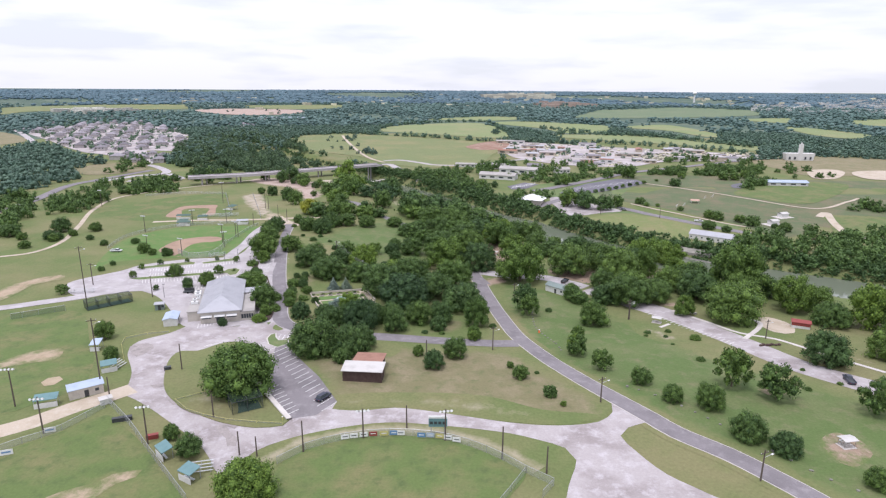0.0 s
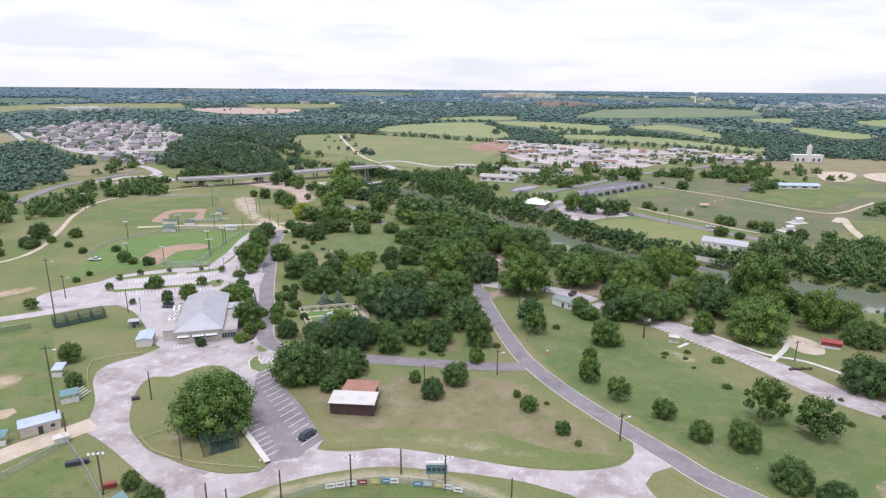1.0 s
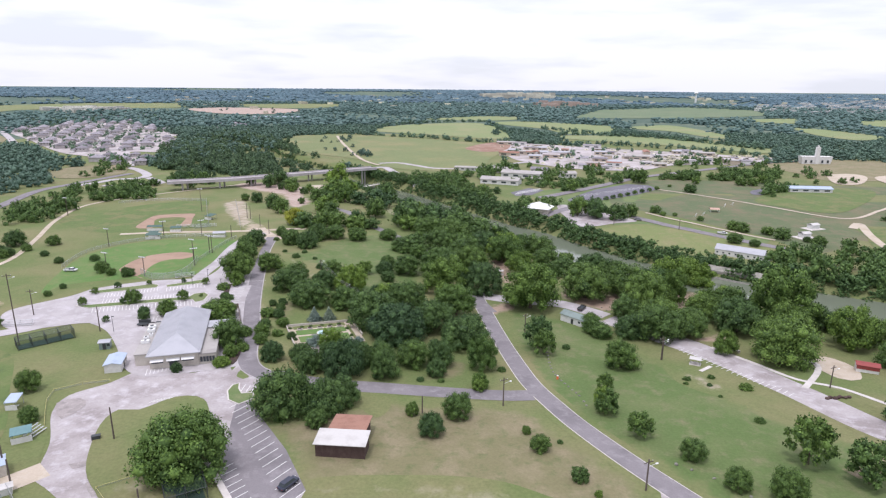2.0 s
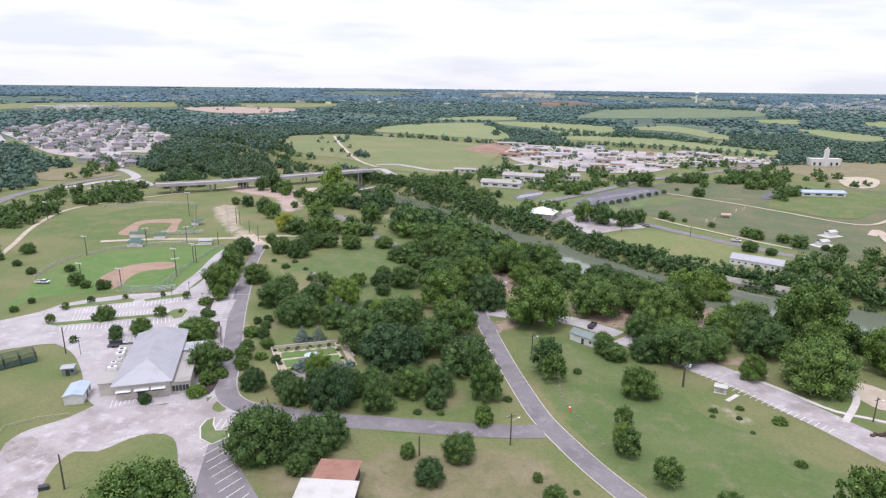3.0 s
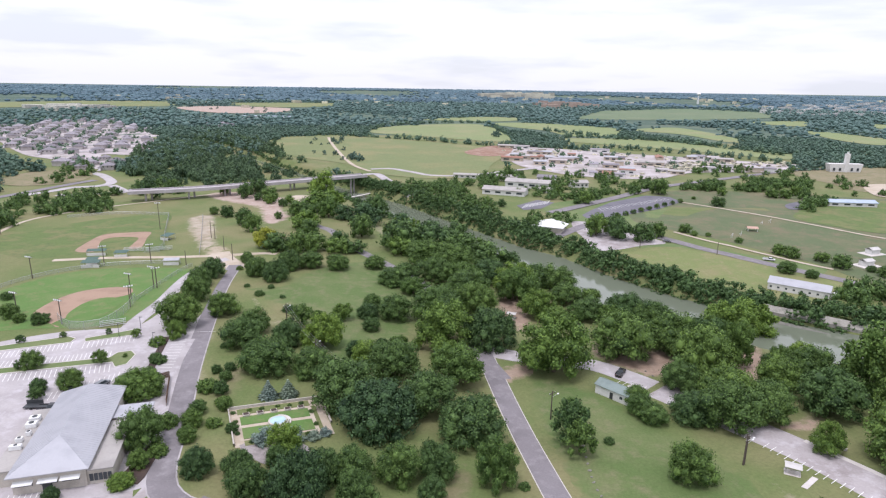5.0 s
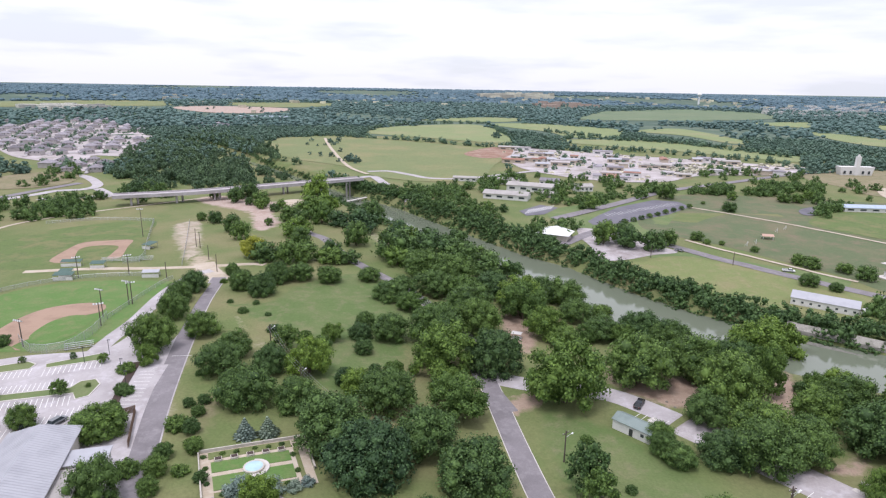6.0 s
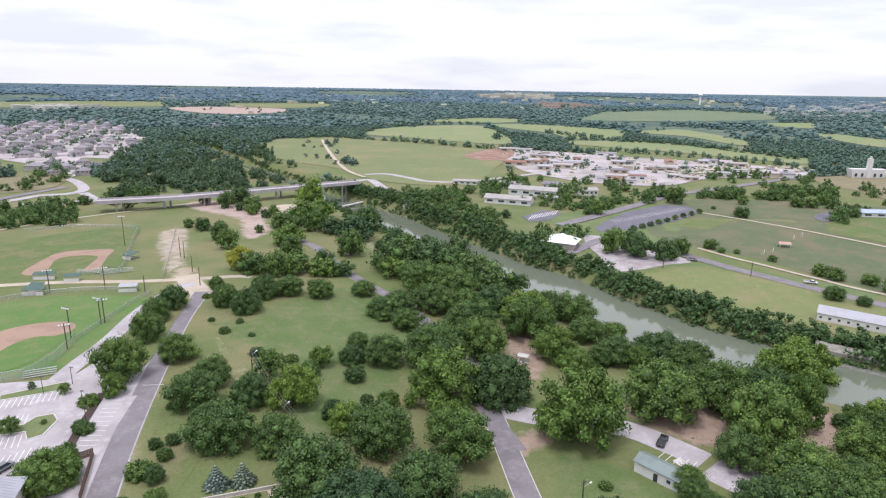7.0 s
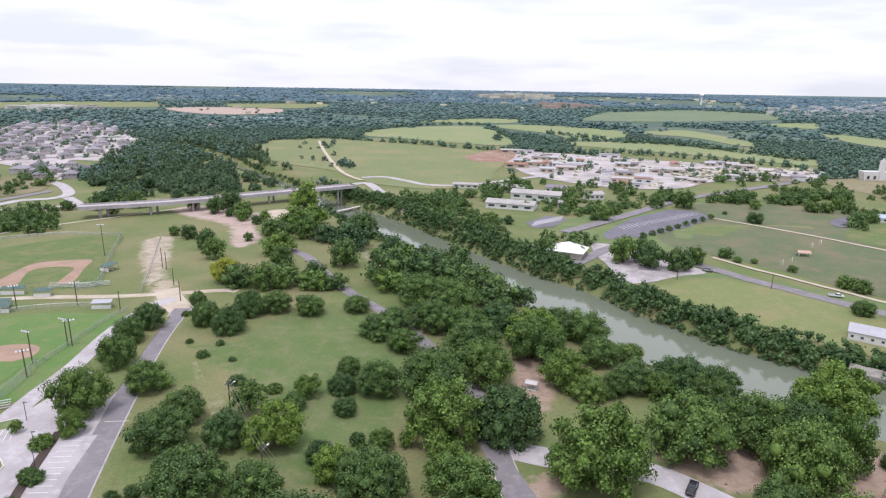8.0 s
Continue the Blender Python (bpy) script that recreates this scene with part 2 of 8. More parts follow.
def part(name, bm, material, parent=None, label="", smooth=False):
    me = bpy.data.meshes.new(name)
    bmesh.ops.recalc_face_normals(bm, faces=bm.faces[:])
    bm.to_mesh(me)
    bm.free()
    if smooth:
        me.shade_smooth()
    return link_mesh(name, me, material, parent, label)


def array_mesh(name, verts, faces, smooth=False):
    """A mesh from numpy arrays of places and of triangles or quads."""
    me = bpy.data.meshes.new(name)
    verts, faces = np.asarray(verts, np.float32), np.asarray(faces, np.int32)
    k = faces.shape[1]
    me.vertices.add(len(verts))
    me.vertices.foreach_set("co", verts.ravel())
    me.loops.add(faces.size)
    me.loops.foreach_set("vertex_index", faces.ravel())
    me.polygons.add(len(faces))
    me.polygons.foreach_set("loop_start", np.arange(0, faces.size, k, dtype=np.int32))
    me.update(calc_edges=True)
    if smooth:
        me.shade_smooth()
    return me


def height(x, y):
    return float(terrain(x, y))


def curve_through(pts, closed=False, step=3.0):
    """Points along a smooth line through pts."""
    out, n = [], len(pts)
    for i in range(n if closed else n - 1):
        q = [pts[(i + k) % n] if closed else pts[min(max(i + k, 0), n - 1)] for k in (-1, 0, 1, 2)]
        p0, p1, p2, p3 = (np.array(v, float) for v in q)
        parts = max(1, int(np.hypot(*(p2 - p1)) / step))
        for j in range(parts):
            t = j / parts
            out.append(0.5 * (2 * p1 + (p2 - p0) * t + (2 * p0 - 5 * p1 + 4 * p2 - p3) * t * t + (3 * p1 - p0 - 3 * p2 + p3) * t ** 3))
    if not closed:
        out.append(np.array(pts[-1], float))
    return out


CELL = 6.0


SOFT = {M_BANKGRASS, M_SCARRED, M_SAND_S, M_PINKEARTH_S, M_WEAR, M_WEARMORE, M_EARTH_S, M_DRY_S, M_LAWN_S}


def patch(name, pts, lift, material, label="", depth=0.0, smooth=True, parent=None, cell=CELL, kind="structure", category=""):
    """A piece of ground with that outline, laid over the land; depth gives it a kerbed edge."""
    line = curve_through(pts, True, 2.5) if smooth else [np.array(p, float) for p in pts]
    cell = 3.0 if material in SOFT and cell == CELL else cell
    bm = bmesh.new()
    bm.faces.new([bm.verts.new((p[0], p[1], 0)) for p in line])
    bmesh.ops.triangulate(bm, faces=bm.faces[:])
    arr = np.array(line)
    for ax in (0, 1):
        lo, hi = arr[:, ax].min(), arr[:, ax].max()
        for k in range(math.ceil(lo / cell), math.floor(hi / cell) + 1):
            co, no = [0, 0, 0], [0, 0, 0]
            co[ax], no[ax] = k * cell, 1
            bmesh.ops.bisect_plane(bm, geom=bm.verts[:] + bm.edges[:] + bm.faces[:], plane_co=co, plane_no=no, dist=1e-4)
    vs = np.array([v.co[:] for v in bm.verts])
    zs = terrain(vs[:, 0], vs[:, 1]) + lift
    for v, z in zip(bm.verts, zs):
        v.co.z = z
    for f in bm.faces:
        if f.normal.z < 0:
            f.normal_flip()
    if depth:
        edge = [e for e in bm.edges if e.is_boundary]
        got = bmesh.ops.extrude_edge_only(bm, edges=edge)["geom"]
        bmesh.ops.translate(bm, verts=[g for g in got if isinstance(g, bmesh.types.BMVert)], vec=(0, 0, -depth))
    me = bpy.data.meshes.new(name)
    bm.to_mesh(me)
    bm.free()
    if material in SOFT:
        co = np.array([v.co[:2] for v in me.vertices])
        gap = np.min(np.hypot(co[:, None, 0] - arr[None, :, 0], co[:, None, 1] - arr[None, :, 1]), axis=1)
        me.attributes.new("fade", "FLOAT", "POINT").data.foreach_set("value", np.clip((gap - 0.5) / 8.0, 0, 1).astype(np.float32))
    ob = link_mesh(name, me, material, parent)
    if parent is None:
        tagged(ob, label, category or name.split("_")[-1], "", kind)
    return ob


def ribbon(name, pts, width, lift, material, label="", shift=0.0, rise=0.0, parent=None, closed=False, step=3.0, kind="structure", category="", smooth=True):
    """A road or a strip along a smooth line; shift moves it sideways to the right, rise gives it upright edges."""
    line = curve_through(pts, closed, step) if smooth else [np.array(p, float) for p in pts]
    n, rows = len(line), []
    for i, p in enumerate(line):
        a, b = (line[(i - 1) % n], line[(i + 1) % n]) if closed else (line[max(i - 1, 0)], line[min(i + 1, n - 1)])
        d = (b - a) / max(np.hypot(*(b - a)), 1e-6)
        right = np.array((d[1], -d[0]))
        rows.append((p + right * (shift - width / 2), p + right * (shift + width / 2)))
    cuts = max(4 if material in SOFT else 1, int(width / 4))
    bm, grid = bmesh.new(), []
    for a, b in rows:
        row = []
        for k in range(cuts + 1):
            q = a + (b - a) * k / cuts
            row.append(bm.verts.new((q[0], q[1], height(*q) + lift + rise)))
        if rise:
            row = [bm.verts.new((row[0].co.x, row[0].co.y, row[0].co.z - rise - 0.1))] + row + [bm.verts.new((row[-1].co.x, row[-1].co.y, row[-1].co.z - rise - 0.1))]
        grid.append(row)
    for i in range(n if closed else n - 1):
        u, v = grid[i], grid[(i + 1) % n]
        for k in range(len(u) - 1):
            bm.faces.new((u[k], u[k + 1], v[k + 1], v[k]))
    ob = part(name, bm, material, parent)
    if material in SOFT:
        fade = [1 - abs(2 * k / cuts - 1) for _ in rows for k in range(cuts + 1)]
        ob.data.attributes.new("fade", "FLOAT", "POINT").data.foreach_set("value", np.array(fade, np.float32))
    if parent is None:
        tagged(ob, label, category or name.split("_")[-1], "", kind)
    return ob


def add_box(bm, x0, x1, y0, y1, z0, z1, bevel=0.0):
    m = Matrix.Translation(((x0 + x1) / 2, (y0 + y1) / 2, (z0 + z1) / 2)) @ Matrix.Diagonal((x1 - x0, y1 - y0, z1 - z0, 1))
    vs = bmesh.ops.create_cube(bm, size=1, matrix=m)["verts"]
    if bevel:
        bmesh.ops.bevel(bm, geom=list({e for v in vs for e in v.link_edges}), offset=bevel, segments=1, affect="EDGES")
    return bm


def box(x0, x1, y0, y1, z0, z1, bevel=0.0):
    return add_box(bmesh.new(), x0, x1, y0, y1, z0, z1, bevel)


def add_rod(bm, a, b, r0, r1=None, sides=8):
    a, b = Vector(a), Vector(b)
    m = Matrix.Translation((a + b) / 2) @ (b - a).to_track_quat("Z", "Y").to_matrix().to_4x4()
    bmesh.ops.create_cone(bm, cap_ends=True, segments=sides, radius1=r0, radius2=r0 if r1 is None else r1, depth=(b - a).length, matrix=m)
    return bm


def rod(a, b, r0, r1=None, sides=8):
    return add_rod(bmesh.new(), a, b, r0, r1, sides)


def thing(name, x, y, turn=0.0, label="", category="", group="", z=None):
    ob = new(name)
    ob.matrix_world = pose(x, y, height(x, y) if z is None else z, 0, 0, turn)
    return tagged(ob, label, category, group)


# ---- ground ----
def steps(lo, hi, fine_lo, fine_hi):
    mid = list(np.arange(fine_lo, fine_hi + 0.1, CELL))
    def out(v, end):
        s, res = CELL, []
        while abs(v) < abs(end):
            s *= 1.22
            v += math.copysign(s, end)
            res.append(v)
        return res
    return np.array(sorted(out(mid[0], lo) + mid + out(mid[-1], hi)))


gx, gy = steps(-5200, 5200, -360, 480), steps(-1500, 5200, -60, 780)
X, Y = np.meshgrid(gx, gy)
Z = terrain(X, Y)
nx, ny = len(gx), len(gy)
idx = np.arange(nx * ny).reshape(ny, nx)
quads = np.stack([idx[:-1, :-1], idx[:-1, 1:], idx[1:, 1:], idx[1:, :-1]], -1).reshape(-1, 4)
ground = link_mesh("ground", array_mesh("ground", np.stack([X, Y, Z], -1).reshape(-1, 3), quads, True), M_GROUND)
mid_r = np.hypot((X[:-1, :-1] + X[1:, 1:]) / 2, (Y[:-1, :-1] + Y[1:, 1:]) / 2).ravel()
ground.data.materials.append(M_COUNTRY)
ground.data.polygons.foreach_set("material_index", (mid_r > 1150).astype(np.int32))
tagged(ground, "rolling grassy parkland with green and dry olive turf", "ground", "", "structure")

# river water: one level sheet in its channel
m_water, n_, l_, b_ = node_mat("river_water")
b_.inputs["Base Color"].default_value = (0.15, 0.17, 0.125, 1)
b_.inputs["Roughness"].default_value = 0.05
wco = n_.new("ShaderNodeTexCoord").outputs["Object"]
wb = n_.new("ShaderNodeBump")
wb.inputs["Strength"].default_value, wb.inputs["Distance"].default_value = 0.12, 0.1
l_.new(noise_node(n_, l_, wco, 0.5, 3), wb.inputs["Height"])
l_.new(wb.outputs[0], b_.inputs["Normal"])
WATER = -11.0
bm = bmesh.new()
rl = curve_through(RIVER, False, 8.0)
prev = None
for i, p in enumerate(rl):
    d = rl[min(i + 1, len(rl) - 1)] - rl[max(i - 1, 0)]
    d = d / np.hypot(*d)
    right = np.array((d[1], -d[0]))
    row = [bm.verts.new((*(p + right * s), WATER)) for s in (-27, 27)]
    if prev:
        bm.faces.new((prev[0], prev[1], row[1], row[0]))
    prev = row
tagged(part("water", bm, m_water), "calm grey-green river reflecting the white sky", "river", "", "structure")

# grass of different colour
patch("lawn_east", [(24.5, 261.2), (44.4, 257.7), (66.3, 226.4), (76.4, 203.4), (86.3, 179.8), (101, 161), (115.7, 143), (131.2, 122.4), (100.2, 88.3), (80.5, 103.6), (70.7, 117.5), (57.5, 132.4), (46.3, 152.3), (34.6, 173.7), (28.2, 199.3)], 0.02, M_LAWN_S, "mown green lawn beside the park road", category="lawn")
patch("lawn_dry", [(-44.8, 168.6), (-32.4, 176.2), (-17.2, 184.4), (3.1, 183.6), (21.5, 182.9), (30.3, 168.8), (37.8, 156), (43.8, 142.7), (39.1, 135.6), (30.2, 133.4), (16.5, 134.5), (2.5, 138.5), (-12, 141.8), (-26.5, 141), (-33.4, 153.7)], 0.02, M_DRY_S, "dry olive lawn worn thin in patches", category="lawn")
patch("lawn_meadow", [(-67.8, 333.2), (-58.8, 354), (-38.2, 375.4), (-15.4, 362), (-2.4, 326.4), (-8.1, 297.9), (-11, 276.7), (-20.8, 263.1), (-29.2, 258.1), (-37.8, 269), (-51.5, 297.6), (-72.2, 316.6), (-85.7, 332.8)], 0.02, M_LAWN_S, "green mown meadow between scattered trees", category="lawn")
patch("lawn_far_bank", [(85.3, 395), (123.4, 416.8), (153.6, 400.7), (175.2, 372.7), (193.3, 347.1), (164, 313.9), (139.5, 341.1), (117.6, 354.9), (103.8, 370.6)], 0.12, M_BANKGRASS, "bright yellow-green lawn along the far river bank", category="lawn")

# pavements and roads
patch("caliche_yard", [(-84.1, 146.1), (-89.1, 159.6), (-97.3, 173.6), (-98.5, 182.8), (-91.7, 190.4), (-86.4, 198.6), (-71.2, 197.2), (-61.6, 204.9), (-50.4, 191.9), (-51.9, 186.6), (-54, 180.6), (-44.8, 168.6), (-35.6, 155.4), (-27.6, 143), (-28.1, 139.8), (-20.5, 139), (-12, 140.6), (-3.2, 139), (6.7, 136.3), (16.4, 133.7), (24.5, 132.5), (31.4, 132.6), (38.7, 134.3), (43.4, 139.1), (44.6, 144.6), (48.8, 144.7), (51.8, 135.8), (45.2, 131.7), (42.3, 128), (44.4, 120.9), (48.1, 113.3), (54.4, 106.8), (63.2, 96.3), (22.2, 91.7), (25.2, 105.7), (27.5, 112.1), (29.8, 118.2), (28.2, 122.9), (22.2, 126.3), (15.9, 128.9), (6.5, 131), (-3.1, 132.5), (-11.4, 133.4), (-19.6, 132.3), (-29.9, 128.9), (-37, 125.2), (-42.2, 120.7), (-45.3, 113.9), (-47.7, 112.7), (-50.9, 117.4), (-56.2, 123.9), (-66.7, 133), (-73.8, 138.9), (-80.2, 143.7)], 0.05, M_CALICHE, "pale worn caliche yard and loop drive", category="drive")
patch("apron", [(-158.3, 245.1), (-145.1, 262.7), (-140.1, 272.2), (-123.9, 281.8), (-104, 286.9), (-100.5, 296.2), (-99.5, 310.3), (-80.1, 288.8), (-73.2, 258.9), (-68.3, 238.6), (-63.6, 222), (-60.2, 210.6), (-60.3, 202.2), (-62.9, 200.6), (-74, 196.8), (-83.9, 194.4), (-92.8, 200.1), (-102.7, 215.2), (-112.1, 227.4), (-120.4, 234), (-125.8, 234.9), (-144.8, 228.7)], 0.09, M_CONCRETE, "pale concrete car park and apron round the hall", category="car park")
ribbon("track_field", [(-114.1, 119.9), (-104.9, 128.3), (-99.6, 132.6), (-94, 139.5), (-88.3, 145.1), (-84, 149.9)], 6.5, 0.07, M_TRACK, "sandy vehicle track between two ball fields", category="track")
ribbon("road_access", [(-175.4, 210.5), (-165.7, 214.4), (-153.4, 221.6), (-140.5, 229.8), (-132.9, 239.1)], 6.0, 0.11, M_CONCRETE, "pale access road to the car park")
ribbon("road_west_edge", [(-45.5, 195.1), (-51.3, 197.2), (-56.3, 201.7), (-59.4, 208.4), (-61.5, 216.1), (-64.8, 230), (-71.7, 254.5), (-79.5, 287), (-88.3, 328.1), (-92.6, 360.2)], 6.3, 0.1, M_CONCRETE, "pale concrete margin of the park road", category="road")
ribbon("road_west", [(-45.5, 195.1), (-51.3, 197.2), (-56.3, 201.7), (-59.4, 208.4), (-61.5, 216.1), (-64.8, 230), (-71.7, 254.5), (-79.5, 287), (-88.3, 328.1), (-92.6, 360.2)], 5.6, 0.13, M_ASPHALT, "worn grey asphalt park road past the hall")
ribbon("junction_north", [(-89, 354.8), (-96.4, 364), (-103.1, 374), (-107.3, 382.2)], 9.0, 0.09, M_TRACK, "pale dirt where road and tracks meet", category="track")
ribbon("lane_trees", [(-104.4, 285.8), (-104.7, 297.2), (-104.4, 312.1), (-106.3, 334.5), (-106.1, 350.9), (-103.2, 366.8), (-99.4, 370.2)], 5.5, 0.1, M_CONCRETE, "pale narrow lane beside a row of trees", category="lane")
ribbon("track_north", [(-177.6, 364.3), (-152.5, 370.2), (-124, 372.6), (-104.2, 376.7), (-84, 381.7), (-79.1, 380.4)], 4.0, 0.07, M_TRACK, "pale sandy track behind the ball fields", category="track")
ROAD_EAST = [(13.8, 284), (16.5, 265.5), (19.6, 242.4), (23.2, 218.6), (26.2, 199.3), (30.1, 185)] + [(34.3, 172.2), (40.5, 157.8), (46.3, 146.7), (52.2, 136.4)] + [(56.4, 129.3), (64.7, 120.7), (71.3, 111.6), (75, 105.8), (81.2, 95)]
ribbon("road_east_edge", ROAD_EAST, 6.05, 0.06, M_KERB, "pale concrete gutter of the park road", category="road")
ribbon("road_east", ROAD_EAST, 5.6, 0.1, M_ASPHALT, "grey asphalt park road with pale edge")
ribbon("road_cross", [(-48.6, 196.9), (-38.8, 193.8), (-27.3, 192.4), (-17.4, 192.2), (-4.9, 191.5), (8.6, 190.8), (19.7, 190.5), (25.4, 191.1)], 7.0, 0.08, M_ASPHALT, "narrow grey asphalt link road")
ribbon("road_woods", [(19.3, 261.3), (16.2, 270.8), (13, 281.7), (11.4, 294.5), (10.9, 306.6), (6.6, 319.2), (0.2, 331), (-7.6, 346.8), (-17.4, 361.6), (-29.7, 377.1), (-40.9, 392.5), (-51.3, 411.3), (-62.3, 434.3), (-73.7, 448), (-87.5, 474.7)], 5.2, 0.1, M_ASPHALT, "grey park road winding beneath the trees")
ribbon("car_park_river", [(15.1, 281.7), (24.7, 278.2), (35.3, 275.3), (48.7, 272.2), (57.1, 265.2), (63.4, 258.5)], 8.0, 0.07, M_CONCRETE, "pale car park strip at the river trees", category="car park")
ribbon("car_park_east", [(64.2, 256.5), (78.9, 238.7), (91.3, 221.5), (101.4, 196.3), (108.1, 173.5), (114.8, 162), (121.8, 153.4)], 11.5, 0.07, M_CALICHE, "long pale car park lane beside the picnic lawn", category="car park")

# sports fields
patch("field_near", [(-35.3, 105.1), (-35.5, 113.4), (-34, 118.2), (-29.9, 122.3), (-22.7, 125.8), (-12.3, 127.6), (-1.6, 126.5), (6.2, 123.4), (13.5, 118), (18.1, 113.4), (12.7, 103.8), (4.9, 88.8), (-21.2, 86.1), (-35.7, 95.5)], 0.05, M_TURF, "green outfield turf with darker mown patches", category="ball field")
patch("field_corner", [(-104.2, 116.8), (-99.1, 120.1), (-94.1, 124.2), (-88.6, 130.2), (-83.5, 136), (-75.4, 129.6), (-66.8, 121.5), (-56.8, 110.3), (-52, 105), (-46.7, 96.9), (-66.1, 87), (-90.7, 93.6)], 0.05, M_TURF, "green ball field turf with sandy infield", category="ball field")
patch("field_west", [(-180.4, 194.2), (-162.7, 210.1), (-148.2, 213.4), (-131.6, 208.8), (-115.6, 184.9), (-104.2, 167.1), (-98.8, 153), (-100.7, 145.9), (-105.8, 139.9), (-110.1, 135.7), (-125.6, 129.1)], 0.05, M_TURF, "green ball field turf", category="ball field")
patch("field_centre", [(-158.8, 266.2), (-168.7, 296.7), (-171.5, 321.3), (-162.1, 342.7), (-144, 353), (-115.2, 354.2), (-107.6, 349.5), (-105.8, 323.5), (-106.2, 301.9), (-108.4, 292.2), (-120, 285.9), (-139.2, 283.6), (-154.7, 276.6)], 0.05, M_WATERED, "bright green outfield turf", category="ball field")
patch("field_north", [(-235.2, 402.3), (-219.7, 426.6), (-215.4, 443), (-199.2, 462), (-170.8, 472.7), (-157.3, 434.9), (-146.1, 406.2), (-136, 386.3), (-149.8, 379.9), (-169.9, 377), (-194.1, 366.8)], 0.05, M_TURF, "green outfield of the north diamond", category="ball field")
patch("pitch_east", [(147.3, 465.8), (203.1, 520.6), (268.6, 489), (309.7, 462.3), (212.9, 357.5), (188.7, 391.6), (166.7, 424.1)], 0.05, M_PITCH, "dry green sports pitch", category="pitch")
patch("infield_corner", [(-80.4, 103), (-76.9, 106.5), (-71.6, 109.3), (-69.6, 112.1), (-64.1, 113.8), (-64.3, 111.2), (-67.3, 108.9), (-69.1, 104.8), (-69.6, 99.8)], 0.09, M_SAND_S, "worn sandy infield", category="infield")
patch("infield_west", [(-136.1, 158.9), (-131.7, 166.3), (-128, 173.6), (-119.9, 176.8), (-116.1, 169.4), (-121.1, 165.7), (-128.6, 162), (-132.9, 154.7)], 0.09, M_SAND_S, "sandy infield arc", category="infield")
patch("mound_west", [(-110.9, 152.9), (-110.6, 155.7), (-108.1, 156.8), (-106, 155), (-106.5, 151.6), (-108.7, 150.9)], 0.1, M_SAND, "sandy pitching mound", category="mound")
patch("infield_centre", [(-144.7, 300.7), (-144.1, 314.7), (-139.2, 323.2), (-129.3, 327.5), (-122.2, 325.4), (-120.2, 319.2), (-123.6, 315.3), (-125.2, 311.6), (-127.9, 301.2), (-131.8, 288.5), (-127.1, 285.7), (-141.4, 294.4)], 0.09, M_CLAY, "tan sandy infield arc of the centre diamond", category="infield")
patch("infield_grass", [(-131.2, 295.9), (-132, 309.3), (-127, 315.2), (-119.5, 312.5), (-118.3, 304.2), (-119.3, 295), (-124.6, 288.7)], 0.13, M_WATERED, "green grass inside the diamond", category="infield")
patch("infield_north", [(-177, 381), (-181.2, 400.3), (-181.9, 416.5), (-172.4, 421.8), (-160.4, 424.3), (-155.7, 410.2), (-149.2, 389.6), (-154.1, 387.1), (-156.7, 397.2), (-161, 410.9), (-173.1, 410.3), (-175.8, 403.1), (-170, 388.7), (-167.5, 379.9)], 0.09, M_CLAY, "red clay infield of the north diamond", category="infield")
patch("infield_far_west", [(-183.5, 221.1), (-181.4, 236.7), (-179.2, 247.2), (-168.3, 256.2), (-163.9, 249.9), (-171, 242), (-170.8, 227.9), (-174.5, 214.8)], 0.09, M_SAND_S, "sandy infield arc", category="infield")

# bare earth under the river trees and round the picnic spots
for name, pts in (("earth_shore", [(22.8, 335.3), (35, 337.7), (36, 321.7), (32.6, 299.8), (27, 299.6), (22.5, 310.9)]),
                  ("earth_bank", [(53.6, 293.9), (61.9, 294.2), (62.9, 280.6), (76.4, 286.5), (83.7, 281.1), (81, 266), (72.7, 261.3), (63.4, 263.2), (56.8, 269.2), (50.5, 275.7)]),
                  ("earth_bend", [(95, 281.4), (108.1, 289.5), (109.6, 278.2), (101.6, 261.9), (84.1, 248), (85.2, 260.1)]),
                  ("earth_verge", [(18.1, 269), (27.3, 269.5), (24, 262.4), (18.6, 254.5), (16.6, 261.9)]),
                  ("earth_picnic", [(88.5, 126.6), (94.8, 130.2), (98.2, 127.1), (97.3, 121), (89.7, 116.1), (87.1, 120.9)]),
                  ("earth_tree", [(87.1, 152.9), (99.9, 158.9), (100.8, 154.9), (94.9, 150.1), (88.4, 149.3)])):
    patch(name, pts, 0.04, M_EARTH_S, "bare brown trodden earth", category="earth")

# far ground: meadows, yards and streets, kept clear of woods
CLEAR = []


def far_patch(name, pts, material, label, category, lift=0.3, smooth=True):
    CLEAR.append(pts)
    return patch(name, pts, lift, material, label, category=category, cell=60, smooth=smooth)


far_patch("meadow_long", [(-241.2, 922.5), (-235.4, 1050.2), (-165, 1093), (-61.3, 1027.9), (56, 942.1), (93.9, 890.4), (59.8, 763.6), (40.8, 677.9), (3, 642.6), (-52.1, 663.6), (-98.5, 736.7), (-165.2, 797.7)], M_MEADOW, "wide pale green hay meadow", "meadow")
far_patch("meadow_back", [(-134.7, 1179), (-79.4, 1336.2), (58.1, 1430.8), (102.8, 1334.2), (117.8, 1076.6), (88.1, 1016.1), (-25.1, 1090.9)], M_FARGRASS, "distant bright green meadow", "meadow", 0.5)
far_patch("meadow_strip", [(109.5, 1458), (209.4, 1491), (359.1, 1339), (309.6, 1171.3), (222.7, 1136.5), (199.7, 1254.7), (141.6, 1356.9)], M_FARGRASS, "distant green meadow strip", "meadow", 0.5)
